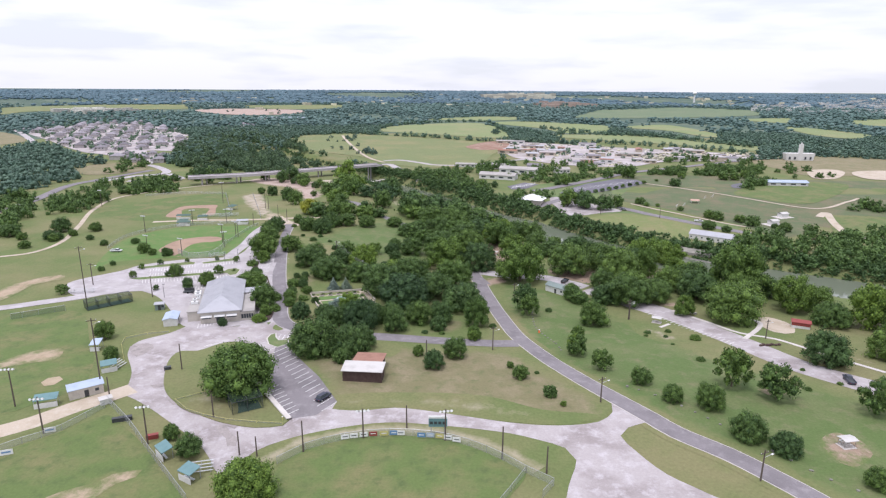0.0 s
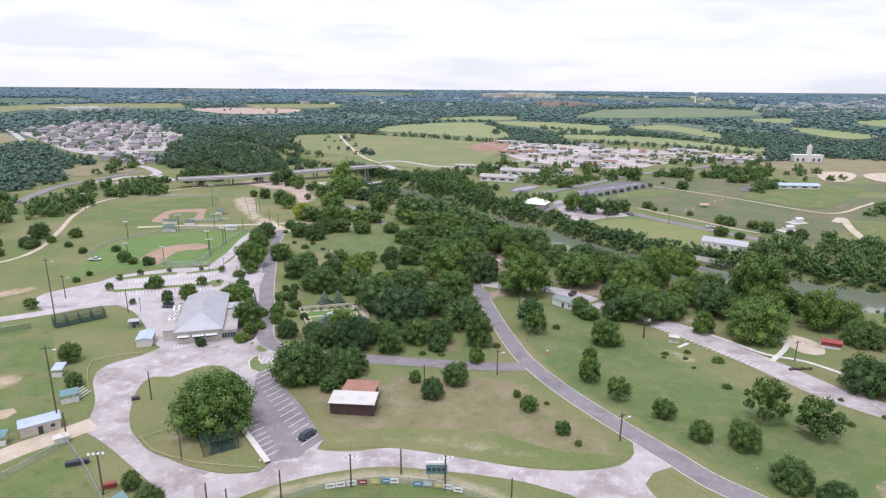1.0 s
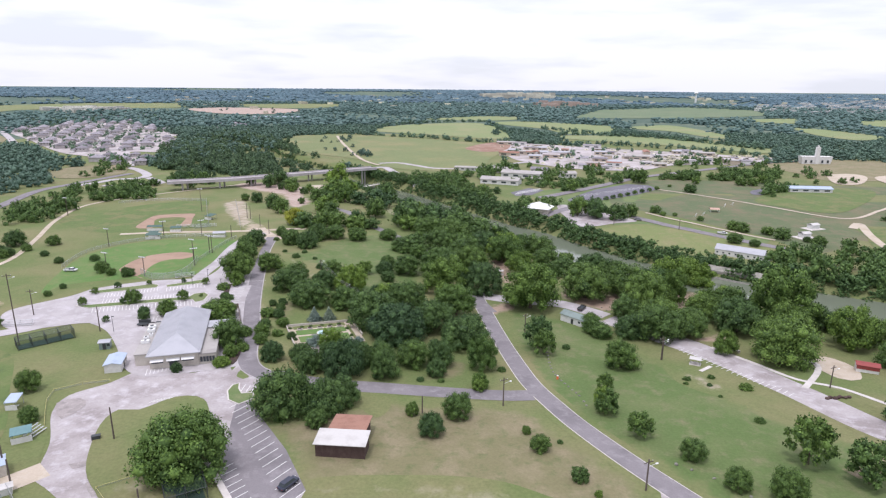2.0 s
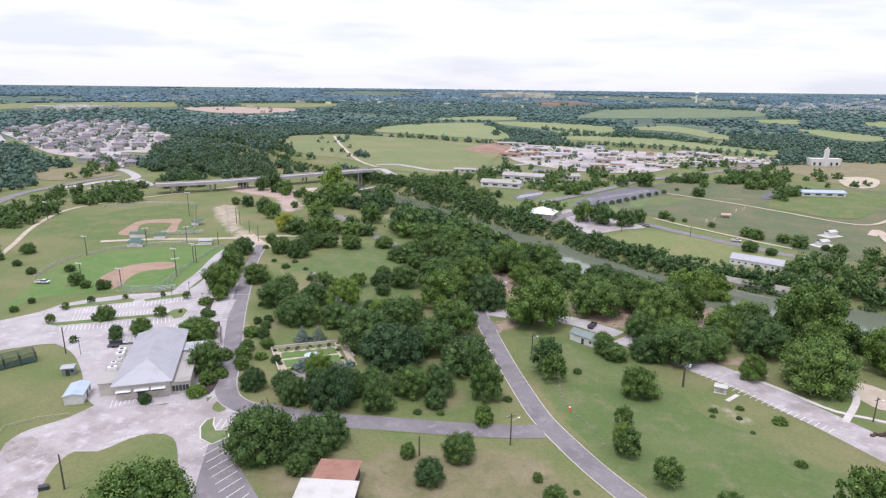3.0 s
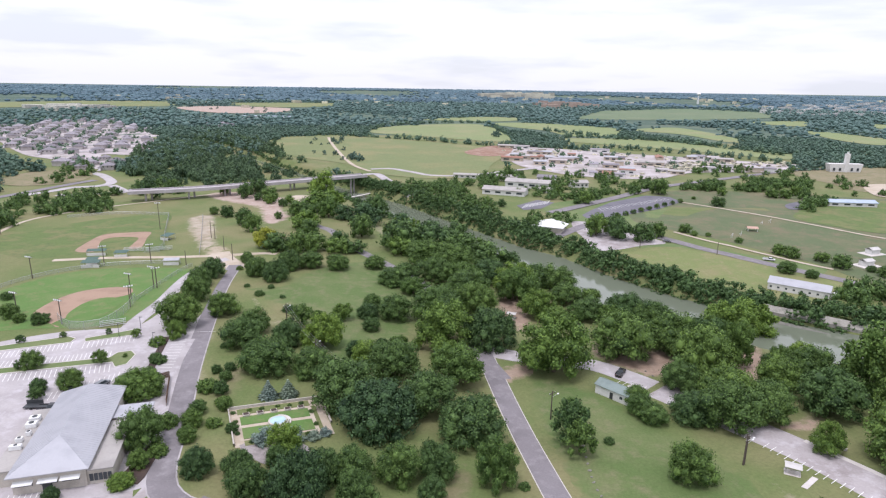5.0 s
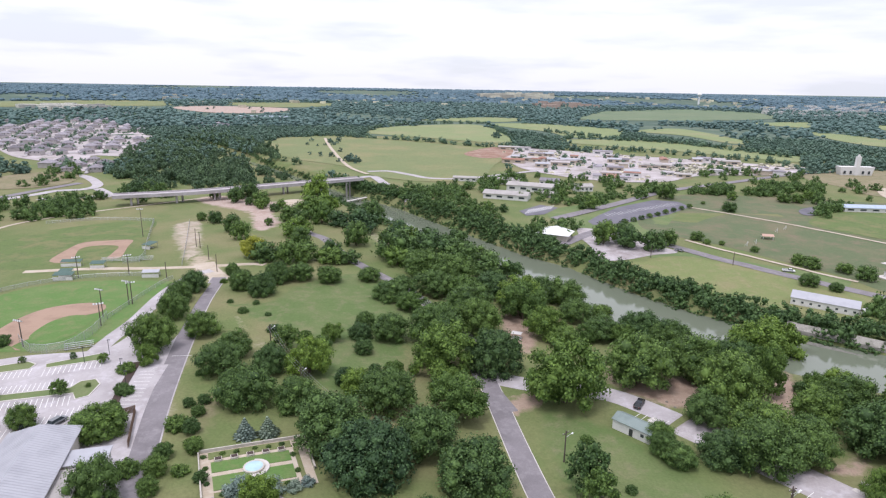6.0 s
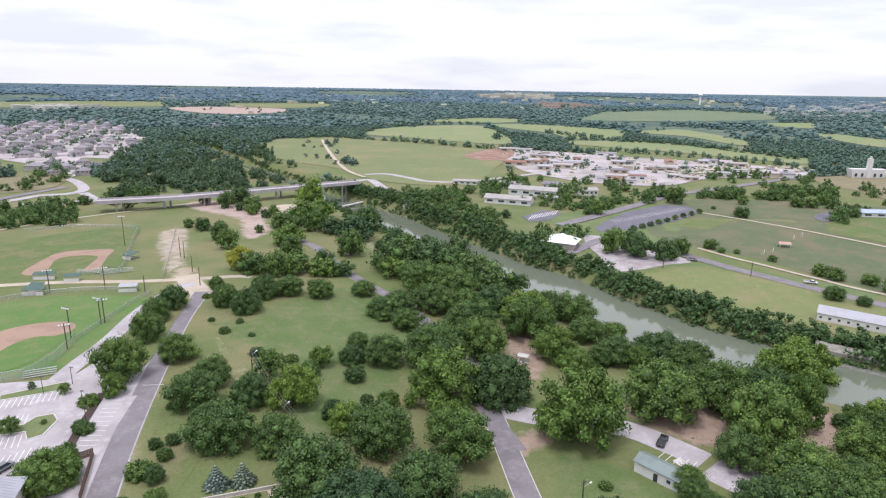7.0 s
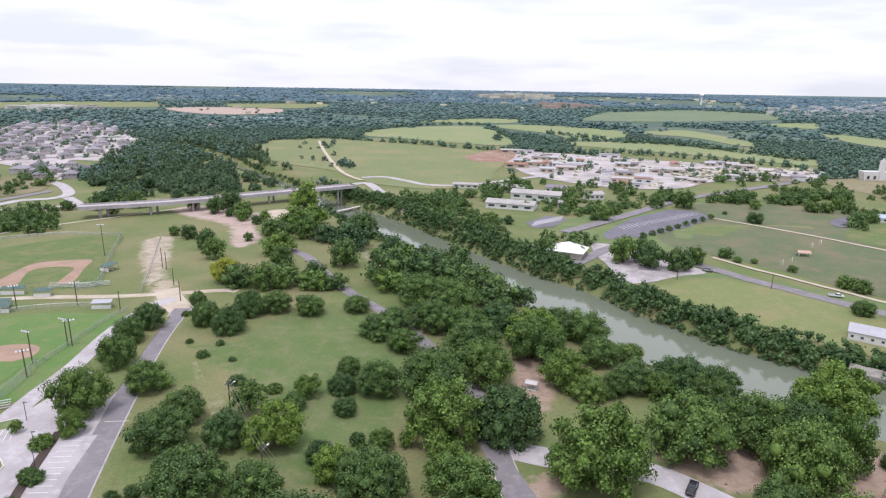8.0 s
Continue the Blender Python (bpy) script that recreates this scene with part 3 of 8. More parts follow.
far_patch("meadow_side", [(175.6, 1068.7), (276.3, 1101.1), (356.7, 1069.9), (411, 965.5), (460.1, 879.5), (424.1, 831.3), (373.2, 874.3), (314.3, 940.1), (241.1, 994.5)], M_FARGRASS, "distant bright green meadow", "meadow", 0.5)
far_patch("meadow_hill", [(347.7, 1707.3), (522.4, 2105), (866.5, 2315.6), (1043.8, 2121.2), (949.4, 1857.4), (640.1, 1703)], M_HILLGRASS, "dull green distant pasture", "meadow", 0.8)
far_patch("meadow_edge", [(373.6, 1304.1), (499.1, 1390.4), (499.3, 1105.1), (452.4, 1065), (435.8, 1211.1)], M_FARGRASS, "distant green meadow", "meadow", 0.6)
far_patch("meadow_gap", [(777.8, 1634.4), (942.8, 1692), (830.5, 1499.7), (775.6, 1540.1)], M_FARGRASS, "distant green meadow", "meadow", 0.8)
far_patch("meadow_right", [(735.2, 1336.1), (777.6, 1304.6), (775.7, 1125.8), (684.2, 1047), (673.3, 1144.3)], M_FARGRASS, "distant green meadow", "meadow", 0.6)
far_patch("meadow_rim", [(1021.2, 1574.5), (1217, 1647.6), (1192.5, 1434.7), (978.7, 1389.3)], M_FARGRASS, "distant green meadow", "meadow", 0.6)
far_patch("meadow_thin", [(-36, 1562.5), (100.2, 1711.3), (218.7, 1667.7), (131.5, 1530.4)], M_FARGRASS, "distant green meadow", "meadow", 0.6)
far_patch("field_tan_west", [(-367.7, 600.2), (-369.4, 648.6), (-337.6, 669.7), (-308.9, 637.4), (-301.1, 595), (-333.7, 574.2)], M_DRY, "dry tan field by the road", "field")
far_patch("field_tan_rim", [(-872.1, 1103.6), (-777.7, 1084.1), (-646.7, 953.7), (-612.2, 871.5), (-670.1, 842.9)], M_DRY, "dry tan field", "field")
far_patch("field_plateau", [(-1374.4, 1934.3), (-1348.6, 2056.6), (-1181.1, 2233.7), (-945.3, 2298.4), (-837.2, 2032.4), (-1017.1, 1919.7), (-1172.4, 1784.2), (-1167.1, 1638.5)], M_MEADOW, "pale distant plateau field", "field", 0.8)
far_patch("quarry", [(-772, 1936.6), (-717.2, 2057.4), (-486.2, 2024.8), (-421, 1894.2), (-478.5, 1728.2), (-607.5, 1738.9)], M_PINKEARTH, "distant pinkish quarry ground", "quarry", 0.9)
far_patch("quarry_rim", [(-744.9, 2256.5), (-530.4, 2393), (-376.4, 2375.1), (-381.4, 2158.2), (-530.5, 2054.5)], M_MEADOW, "pale distant field", "field", 0.8)
far_patch("yard_commercial", [(83.7, 963.4), (149, 929.4), (236.7, 874.2), (304.6, 839.2), (371.8, 800.2), (403.6, 775.6), (341.8, 719), (256.9, 703.9), (205.1, 661.2), (155.6, 658.9), (111.9, 691.6), (81, 764.7)], M_YARD, "pale gravel yards round low workshops", "yard", 0.35)
far_patch("yard_red", [(31.9, 869.9), (74.1, 952.9), (97.5, 926.1), (81.1, 841.3), (49.2, 824.4)], M_REDEARTH, "heap of reddish stripped earth", "yard", 0.45)
far_patch("park_far", [(158.7, 558.3), (202.4, 596.6), (255.5, 591.2), (327.4, 572), (458.4, 537), (411.3, 388.7), (323.3, 332.2), (271.4, 363.6), (228.7, 391.8), (186.3, 424), (142.4, 451.4), (124.9, 484)], M_PITCH, "wide dry green playing field", "field", 0.1)
far_patch("park_mid", [(75.8, 522.8), (144.7, 564.7), (181.9, 566.2), (143.2, 484.5), (114.3, 440.7), (159.7, 406.1), (191.3, 383.3), (160.2, 360.9), (135.1, 389.5), (101.7, 421.8), (82.7, 449.7)], M_LAWN, "green verge beside the far road", "verge", 0.08)
far_patch("pitch_green", [(241.2, 500.3), (309, 557.4), (359.9, 539.7), (280.5, 455.3), (245.6, 471.5)], M_TURF, "green sports pitch", "pitch", 0.2)
far_patch("diamond_right", [(265, 413.9), (310.2, 401.8), (301.3, 344.3), (243, 356), (254.3, 392.5)], M_TURF, "green ball field behind a dirt rim", "ball field", 0.25)
far_patch("church_ground", [(362.2, 720), (462.3, 766.1), (548.4, 729.3), (499.1, 629.6), (368.1, 595.8), (355.6, 645)], M_DRY, "dry grass round the far church", "ground", 0.2)
far_patch("diamond_sand", [(378.4, 632.9), (408, 642.9), (409.3, 621.5), (373.3, 577.4), (353.5, 580.2)], M_TRACK, "pale sand ball diamond", "infield", 0.4)
far_patch("diamond_sand_next", [(417, 621.8), (457.1, 636.3), (489.2, 616.7), (453.5, 569.9), (403.9, 575)], M_TRACK, "pale sand ball diamond", "infield", 0.4)
far_patch("gravel_lot", [(84.3, 471.8), (95.2, 470), (105.1, 457.5), (114.4, 442.2), (126.9, 425), (110.8, 417.9), (95, 409.6), (82.2, 409.2), (82.4, 433.6), (81.1, 450.4)], M_CALICHE, "pale gravel car park", "car park", 0.15)
far_patch("asphalt_lot", [(94.6, 490.9), (105.3, 508.1), (126.5, 537.4), (162.4, 568.1), (179.0, 562.9), (180.9, 543.0), (154.3, 514.4), (117.0, 487.9), (95.6, 481.3)], M_DARKASPHALT, "dark asphalt car park", "car park", 0.2, False)
far_patch("asphalt_lot_small", [(54.6, 519.7), (72.7, 542.8), (83.7, 533), (70.3, 509.9), (57.6, 504.8)], M_DARKASPHALT, "dark asphalt car park with white lines", "car park", 0.2, False)
far_patch("court_lot", [(255.9, 536.8), (275.8, 550.3), (284, 545.4), (258.2, 520.6), (249, 520.1)], M_DARKASPHALT, "grey hard court", "court", 0.3)
BRIDGE_DIRT = [(-179, 544.5), (-164.6, 565), (-134.5, 555.1), (-109.1, 538.2), (-102.9, 502.5), (-90.5, 471.9), (-97.4, 446.8), (-111.1, 455.6), (-126.2, 498.1), (-153.9, 518.3)]
CLEAR.append(BRIDGE_DIRT)
patch("bridge_dirt", BRIDGE_DIRT, 0.06, M_PINKEARTH_S, "bare pinkish earth below the bridge", category="earth")
far_patch("bridge_sand", [(-112.4, 543.4), (-99.1, 549.9), (-87.7, 515.9), (-91.5, 503.2), (-107.2, 518)], M_TRACK, "pale gravel below the bridge", "gravel", 0.08)
far_patch("suburb_ground", [(-747.8, 1113.9), (-737.5, 1274.6), (-643.8, 1321.1), (-429.4, 1043.1), (-338.7, 809.2), (-379.7, 785.5), (-307.8, 686.7), (-342.5, 679.7), (-405.3, 738.6), (-463.8, 780.8), (-585.4, 918.4)], M_YARD, "pale paved ground between the houses", "ground", 0.3)
patch("lane_dirt", [(-117.2, 390.8), (-109.2, 395.1), (-98.8, 376.9), (-92, 370.4), (-90.9, 357), (-97.8, 354.5), (-108, 366.7)], 0.06, M_SCARRED, "pale trodden dirt where tracks meet", category="earth")
patch("wear_path", [(-78.7, 324.3), (-70.2, 322.5), (-62, 302.9), (-55.8, 297.2), (-51.4, 290.3), (-50.5, 281.2), (-57, 280.7), (-64.1, 293.6), (-70.4, 305.9)], 0.05, M_WEARMORE, "pale worn path in the grass", category="earth")
patch("scar_meadow", [(-73.1, 318.1), (-69.1, 313.7), (-63.2, 303.5), (-60.0, 299.9), (-54.1, 292.9), (-52.8, 287.2), (-54.9, 285.4), (-59.0, 292.2), (-63.6, 299.7), (-68.3, 308.0)], 0.06, M_SCARRED, "pale bare scar trodden in the meadow", category="earth")
patch("wear_north", [(-160.6, 464.1), (-141.2, 478.5), (-122.8, 436.6), (-106.9, 391.2), (-104.2, 376.7), (-118.8, 379.6), (-139.7, 415.6)], 0.05, M_WEARMORE, "dry worn grass and pale soil", category="earth")
patch("wear_shed", [(-22.3, 189), (-14.9, 191.2), (-13.5, 179.6), (-16.3, 174.4), (-19.7, 177)], 0.05, M_WEARMORE, "pale broken ground behind the shed", category="earth")
patch("wear_yard", [(10.6, 130.6), (23.7, 127.1), (29.6, 123.6), (30, 118.2), (26.5, 111.1), (22.3, 118.1), (13.9, 122.3)], 0.04, M_WEARMORE, "tan bare ground beside the yard", category="earth")
patch("wear_lawn", [(-27.5, 147.1), (-12.6, 149.2), (10.3, 148.1), (25.7, 140.3), (39.5, 137.6), (30.1, 132.8), (9.5, 135.3), (-12, 140.6), (-26.4, 140.4)], 0.04, M_WEAR, "thin worn turf beside the drive", category="earth")
patch("wear_picnic", [(72.2, 219.8), (79.7, 213.3), (86.1, 197.3), (79.3, 189.8), (69.8, 202)], 0.05, M_WEARMORE, "thin worn turf by the picnic shelter", category="earth")
patch("wear_island", [(-67.7, 149.4), (-59.7, 152.9), (-51.2, 136.4), (-61, 136.3), (-69.4, 142.6)], 0.25, M_WEAR, "worn turf under the big tree", category="earth")
patch("wear_loop", [(-84.7, 146.1), (-93.8, 167.3), (-100.3, 175.7), (-93.6, 159.5), (-87.3, 144.5)], 0.05, M_WEAR, "thin worn turf beside the drive", category="earth")
patch("wear_bank", [(-54, 476.8), (-14.4, 426.5), (5.6, 366), (22.8, 329.5), (14.9, 321), (-2.9, 364.5), (-28.3, 406.7)], 0.05, M_WEAR, "worn earth beneath the river trees", category="earth")
patch("wear_east", [(91.2, 233.5), (109.6, 213.9), (124.1, 194.9), (139, 175.5), (133.7, 168.1), (117.2, 183.1), (104.4, 202.7), (87.6, 223.5)], 0.05, M_WEARMORE, "worn earth beside the footpath", category="earth")
patch("playground_sand", [(119.5, 218.7), (127.1, 222.9), (131.1, 214.3), (126.5, 204.4), (120, 205.5)], 0.06, M_TRACK, "sandy play area", category="earth")
for name, pts, w in (("verge_west", [(-48.4, 196.3), (-54.2, 198.9), (-57.9, 205.4), (-59.9, 213.4), (-62.6, 225.2), (-69.6, 250.3), (-78.9, 287.1), (-88.3, 328.1), (-92.6, 360.2)], 11.0), ("verge_east", ROAD_EAST, 10.0),
                     ("verge_woods", [(16.2, 270.8), (13, 281.7), (11.4, 294.5), (10.9, 306.6), (6.6, 319.2), (0.2, 331), (-7.6, 346.8), (-17.4, 361.6), (-29.7, 377.1), (-40.9, 392.5), (-51.3, 411.3), (-62.3, 434.3)], 9.0), ("verge_cross", [(-38.8, 193.8), (-27.3, 192.4), (-17.4, 192.2), (-4.9, 191.5), (8.6, 190.8), (19.8, 190.9)], 8.0),
                     ("verge_north", [(-177.6, 364.3), (-152.5, 370.2), (-124, 372.6), (-104.2, 376.7), (-84, 381.7)], 8.0), ("verge_field", [(-114.1, 119.9), (-104.9, 128.3), (-99.6, 132.6), (-94, 139.5), (-88.3, 145.1)], 10.0), ("verge_outfield", [(-39.5, 116.1), (-33.6, 124), (-24, 128.6), (-12.3, 130.6), (-0.6, 129.4), (8, 126), (16, 120.2), (21, 114.5)], 7.0), ("verge_lot", [(64.2, 256.5), (78.9, 238.7), (91.3, 221.5), (101.4, 196.3), (108.1, 173.5), (114.8, 162)], 14.0)):
    ribbon(name, pts, w, 0.045, M_WEAR, "worn dusty verge of the road", category="verge")

ribbon("road_far", [(60.6, 427.3), (91.9, 463.3), (107.1, 464), (116.8, 449), (130.3, 431.9), (143.3, 413.1), (152.0, 403.4), (159.8, 393.5), (167.5, 384.9), (174.7, 376.7), (182.9, 367.8), (191.1, 358.9)], 7.0, 0.25, M_ASPHALT, "grey road beyond the river")
ribbon("path_far", [(140.1, 448.7), (151.6, 430.8), (160.6, 420.0), (168.5, 409.0), (176.3, 399.5), (183.2, 389.8), (193.1, 379.4)], 2.4, 0.3, M_TRACK, "pale footpath beside the far road", category="path")
ribbon("road_school", [(74.4, 496), (100.5, 520.9), (137.1, 558), (182.4, 605.4), (220.2, 632.9), (267.8, 664.2), (364.7, 727.6), (457, 766.8)], 8.0, 0.45, M_ASPHALT, "pale grey street by the school")
ribbon("road_bridge_east", [(-70.6, 658.9), (-59.6, 665.9), (-46.6, 629.9), (-35.1, 596.2), (-20.8, 559.1)], 8.0, 0.3, M_CONCRETE, "pale road beyond the bridge")
ribbon("road_meadow", [(-68.1, 697.5), (-48.3, 702.8), (-26.8, 681.4), (-6.8, 661.4), (26.7, 664.4), (80.9, 708.1), (124.1, 741.7), (166.7, 778.9), (196.9, 782.1)], 7.0, 0.4, M_CONCRETE, "pale road along the meadow")
ribbon("track_meadow", [(-66.2, 681), (-86.8, 720.7), (-109.4, 793.9), (-145.1, 932.7), (-171.7, 1048.2)], 4.0, 0.45, M_TRACK, "pale track across the meadow", category="track")
ribbon("road_roundabout", [(-304, 530.7), (-293, 555.9), (-287.7, 570.7), (-272.9, 578.3), (-270.4, 594.5), (-285, 618.2), (-308.1, 643.8), (-338, 662.3)], 8.0, 0.2, M_CONCRETE, "pale road curving to the bridge")
ribbon("road_roundabout_link", [(-280.5, 537.7), (-263.3, 538.8), (-251.4, 549), (-239.2, 553.7), (-264, 583.4)], 7.0, 0.25, M_CONCRETE, "pale road curving to the bridge")
ribbon("road_suburb", [(-1184.6, 1581.6), (-974.7, 1364.3), (-707.8, 1038.7), (-539, 819.6), (-492.6, 752.6), (-439.5, 654.9), (-432.8, 609.8), (-442.2, 562.3)], 9.0, 0.5, M_CONCRETE, "pale road along the suburb")
ribbon("road_highway", [(-300.2, 375.2), (-292.5, 394.5), (-299.2, 439.1), (-315.7, 508.1), (-308.1, 546.6), (-297.3, 587.2), (-290.4, 607.7)], 8.0, 0.3, M_ASPHALT, "grey road behind the trees")
ribbon("path_park", [(-222.2, 279.4), (-215, 284.5), (-204.1, 293), (-203.1, 314.6), (-215.9, 352.5), (-235.4, 402.5), (-244.9, 453.9), (-223.9, 493.6), (-200.8, 518.5), (-183, 538.2), (-167.1, 552.3)], 2.6, 0.12, M_TRACK, "pale footpath round the ball fields", category="path")
ribbon("path_pitch", [(180.0, 541.0), (195.3, 523.8), (211.4, 505.0), (225.7, 486.9), (236.4, 471.9), (268.9, 435.4), (309.3, 460.3), (326.8, 473.9)], 2.6, 0.3, M_TRACK, "pale footpath across the pitches", category="path")
ribbon("path_diamond", [(257.2, 408.7), (269.2, 420.9), (257, 392.6), (247.5, 363), (252.3, 349.6)], 5.0, 0.35, M_TRACK, "dirt rim of the ball field", category="path")
ribbon("path_river", [(92.3, 230.2), (100.4, 217), (107, 204), (115.9, 197.8), (121.4, 187.1), (126.8, 175.3), (132, 165.8)], 1.6, 0.1, M_KERB, "narrow pale footpath", category="path")
ribbon("path_play", [(105.5, 197.6), (116.3, 209.4), (120.3, 216.1), (119.4, 220.7)], 1.8, 0.11, M_KERB, "pale footpath to the play area", category="path")
ribbon("rock_ledge", [(130.6, 327.2), (138.5, 321), (147.3, 315.2), (156.8, 308.8), (166.3, 302.5)], 2.6, 0.2, M_BOULDER_FLAT, "pale limestone ledge along the far bank", -3.0, 1.3, category="bank")
patch("earth_fork", [(17.3, 267.9), (28.4, 272.8), (28.8, 265.5), (21.1, 259.2)], 0.05, M_EARTH_S, "tan bare earth beside the fork", category="earth")
patch("earth_path", [(90.5, 238.6), (104.7, 244.8), (98.7, 234), (88.7, 234.5)], 0.05, M_EARTH_S, "bare brown earth by the car park", category="earth")
patch("dry_woods_edge", [(-50.6, 203.5), (-32, 198.7), (-8.1, 203.4), (3.7, 219.7), (10.1, 209.9), (4.4, 199.9), (-19.6, 196.4), (-43.4, 196.7)], 0.045, M_DRY_S, "dry tan grass at the edge of the trees", category="lawn")
patch("dry_garden_edge", [(-50.6, 219.3), (-52.5, 228.6), (-61.2, 236.4), (-64.3, 253.8), (-60.4, 263), (-53.5, 260.5), (-52.4, 244.1), (-53, 234.8), (-48.4, 219.4)], 0.045, M_DRY_S, "dry tan grass beside the garden", category="lawn")
for pts in ([(-54.7, 131.1), (-52.7, 131.9), (-49.8, 127.9), (-47.7, 126.1), (-47, 122.8), (-49, 122.6), (-50.4, 125.8), (-52.9, 128.4)], [(-99.1, 178.5), (-94.7, 181.4), (-91, 177.3), (-93.1, 170.6)], [(-80, 151.6), (-75.7, 153.7), (-74.3, 151.7), (-78.4, 150)],
            [(-52.4, 133.7), (-49, 131.9), (-49.7, 129.9), (-52.6, 131.4)], [(-72.4, 146.2), (-68.6, 141.5), (-69.2, 140.9), (-72.8, 145)], [(-46.2, 218.7), (-36.5, 222.8), (-29.6, 218.2), (-36.7, 211.5)], [(15.0, 274.5), (17.1, 273.4), (18.2, 269.9), (16.8, 267.6), (15.2, 270.3)]):
    patch("asphalt_scar", pts, 0.1, M_SCAR, "broken remnant of grey asphalt in the gravel yard", category="road")



# ---- trees ----
def ico_template(sub):
    bm = bmesh.new()
    bmesh.ops.create_icosphere(bm, subdivisions=sub, radius=1)
    v = np.array([a.co[:] for a in bm.verts])
    f = np.array([[a.index for a in p.verts] for p in bm.faces])
    bm.free()
    return v, f


ICO1 = ico_template(1)


def crown_arrays(rng, spread, base, top, lobes, leaves, leaf, core=ICO1, flat=0.85, size=(0.2, 0.36), limbs=6, even=0.35):
    """A crown of a few uneven limbs, each a cluster of lobes: a lumpy core set with many small leaf clumps."""
    mid, half = (base + top) / 2, (top - base) / 2
    heads, turn = [], rng.uniform(0, 6.283)
    for i in range(limbs):
        u = rng.uniform(-0.55, 0.75) if i else 0.8
        a = turn + i * 2.39996 + rng.uniform(-0.5, 0.5)
        s = math.sqrt(max(0, 1 - u * u)) * rng.uniform(0.25, 0.56)
        heads.append((np.array((math.cos(a) * s * spread, math.sin(a) * s * spread, mid + u * half * 0.56)), rng.uniform(0.4, 0.62)))
    centres, radii = [], []
    for i in range(lobes):
        head, reach = heads[i % limbs]
        d = rng.normal(0, 1, 3)
        d[2] = d[2] * 0.8 + 0.2
        d /= np.linalg.norm(d)
        c = head + d * spread * reach * rng.uniform(0.55, 1.0) * np.array((1, 1, 0.8 * half / spread))
        if i < even * lobes:
            u = -0.55 + 1.5 * (i + rng.uniform(0, 1)) / (even * lobes)
            a, s = i * 2.39996, math.sqrt(max(0.02, 1 - u * u)) * rng.uniform(0.62, 0.86)
            c = np.array((math.cos(a) * s * spread, math.sin(a) * s * spread, mid + u * half * 0.76))
        centres.append(c)
        radii.append(spread * rng.uniform(size[0], size[1]) * (0.6 + 0.8 * reach))
    centres, radii = np.array(centres), np.array(radii)
    V, F, n = [], [], 0
    for i, (c, r) in enumerate(zip(centres, radii)):
        cv, cf = core
        bump = 1 + 0.16 * np.sin(cv @ rng.normal(0, 3.2, 3) + rng.uniform(0, 6)) + rng.normal(0, 0.06, len(cv))
        v = cv * (r * (0.68 if leaves else 1.0) * bump)[:, None] * np.array((1, 1, flat)) + c
        V.append(v)
        F.append(cf + n)
        n += len(v)
        if not leaves:
            continue
        d = rng.normal(0, 1, (leaves, 3))
        d[:, 2] += 0.3
        d /= np.linalg.norm(d, axis=1)[:, None]
        p = c + d * r * rng.uniform(0.62, 1.38, (leaves, 1)) * np.array((1, 1, flat))
        far = np.linalg.norm((p[:, None] - centres[None]) / np.array((1, 1, flat)), axis=2) / radii[None]
        far[:, i] = 9
        keep = far.min(axis=1) > 0.78
        p, d = p[keep], d[keep]
        k = len(p)
        nrm = d + rng.normal(0, 0.6, (k, 3)) + np.array((0, 0, 0.2))
        nrm /= np.linalg.norm(nrm, axis=1)[:, None]
        t1 = np.cross(nrm, rng.normal(0, 1, (k, 3)))
        t1 /= np.linalg.norm(t1, axis=1)[:, None]
        t2 = np.cross(nrm, t1)
        w, h = leaf * rng.uniform(0.6, 1.4, (2, k, 1))
        q = np.stack([p - t1 * w - t2 * h * 0.6, p + t2 * h * 1.1 - nrm * leaf * 0.25, p + t1 * w - t2 * h * 0.5], 1)
        V.append(q.reshape(-1, 3))
        F.append(n + 3 * np.arange(k)[:, None] + np.array((0, 2, 1)))
        n += 3 * k
    V, F = np.concatenate(V), np.concatenate(F)
    V[:, :2] -= (np.quantile(V[:, :2], 0.03, axis=0) + np.quantile(V[:, :2], 0.97, axis=0)) / 2
    V[:, :2] *= spread / np.quantile(np.hypot(V[:, 0], V[:, 1]), 0.95)
    lo, hi = np.quantile(V[:, 2], (0.02, 0.985))
    V[:, 2] = base + (V[:, 2] - lo) * (top - base) / (hi - lo)
    return V, F


def trunk_bm(rng, base, spread, r=0.32, limbs=5):
    bm = rod((0, 0, -0.4), (0, 0, base + 0.8), r * 1.25, r * 0.8, 8)
    for i in range(limbs):
        a = i * 6.283 / limbs + rng.uniform(-0.4, 0.4)
        e = (math.cos(a) * spread * 0.5, math.sin(a) * spread * 0.5, base + spread * rng.uniform(0.35, 0.7))
        add_rod(bm, (0, 0, base * rng.uniform(0.55, 0.95)), e, r * 0.5, r * 0.18, 6)
    return bm


def make_tree(kind, seed, spread, base, top, lobes, leaves, leaf, material, label, trunk_r=0.3, limbs=7, size=(0.2, 0.36), even=0.35):
    rng = np.random.default_rng(seed)
    tree = tagged(new(kind), label, "tree" if "shrub" not in kind else "shrub")
    part("trunk", trunk_bm(rng, base, spread, trunk_r), M_BARK, tree)
    v, f = crown_arrays(rng, spread, base, top, lobes, leaves, leaf, ICO1, 0.85, size, limbs, even)
    link_mesh("crown", array_mesh("crown", v, f), material, tree)
    return tree


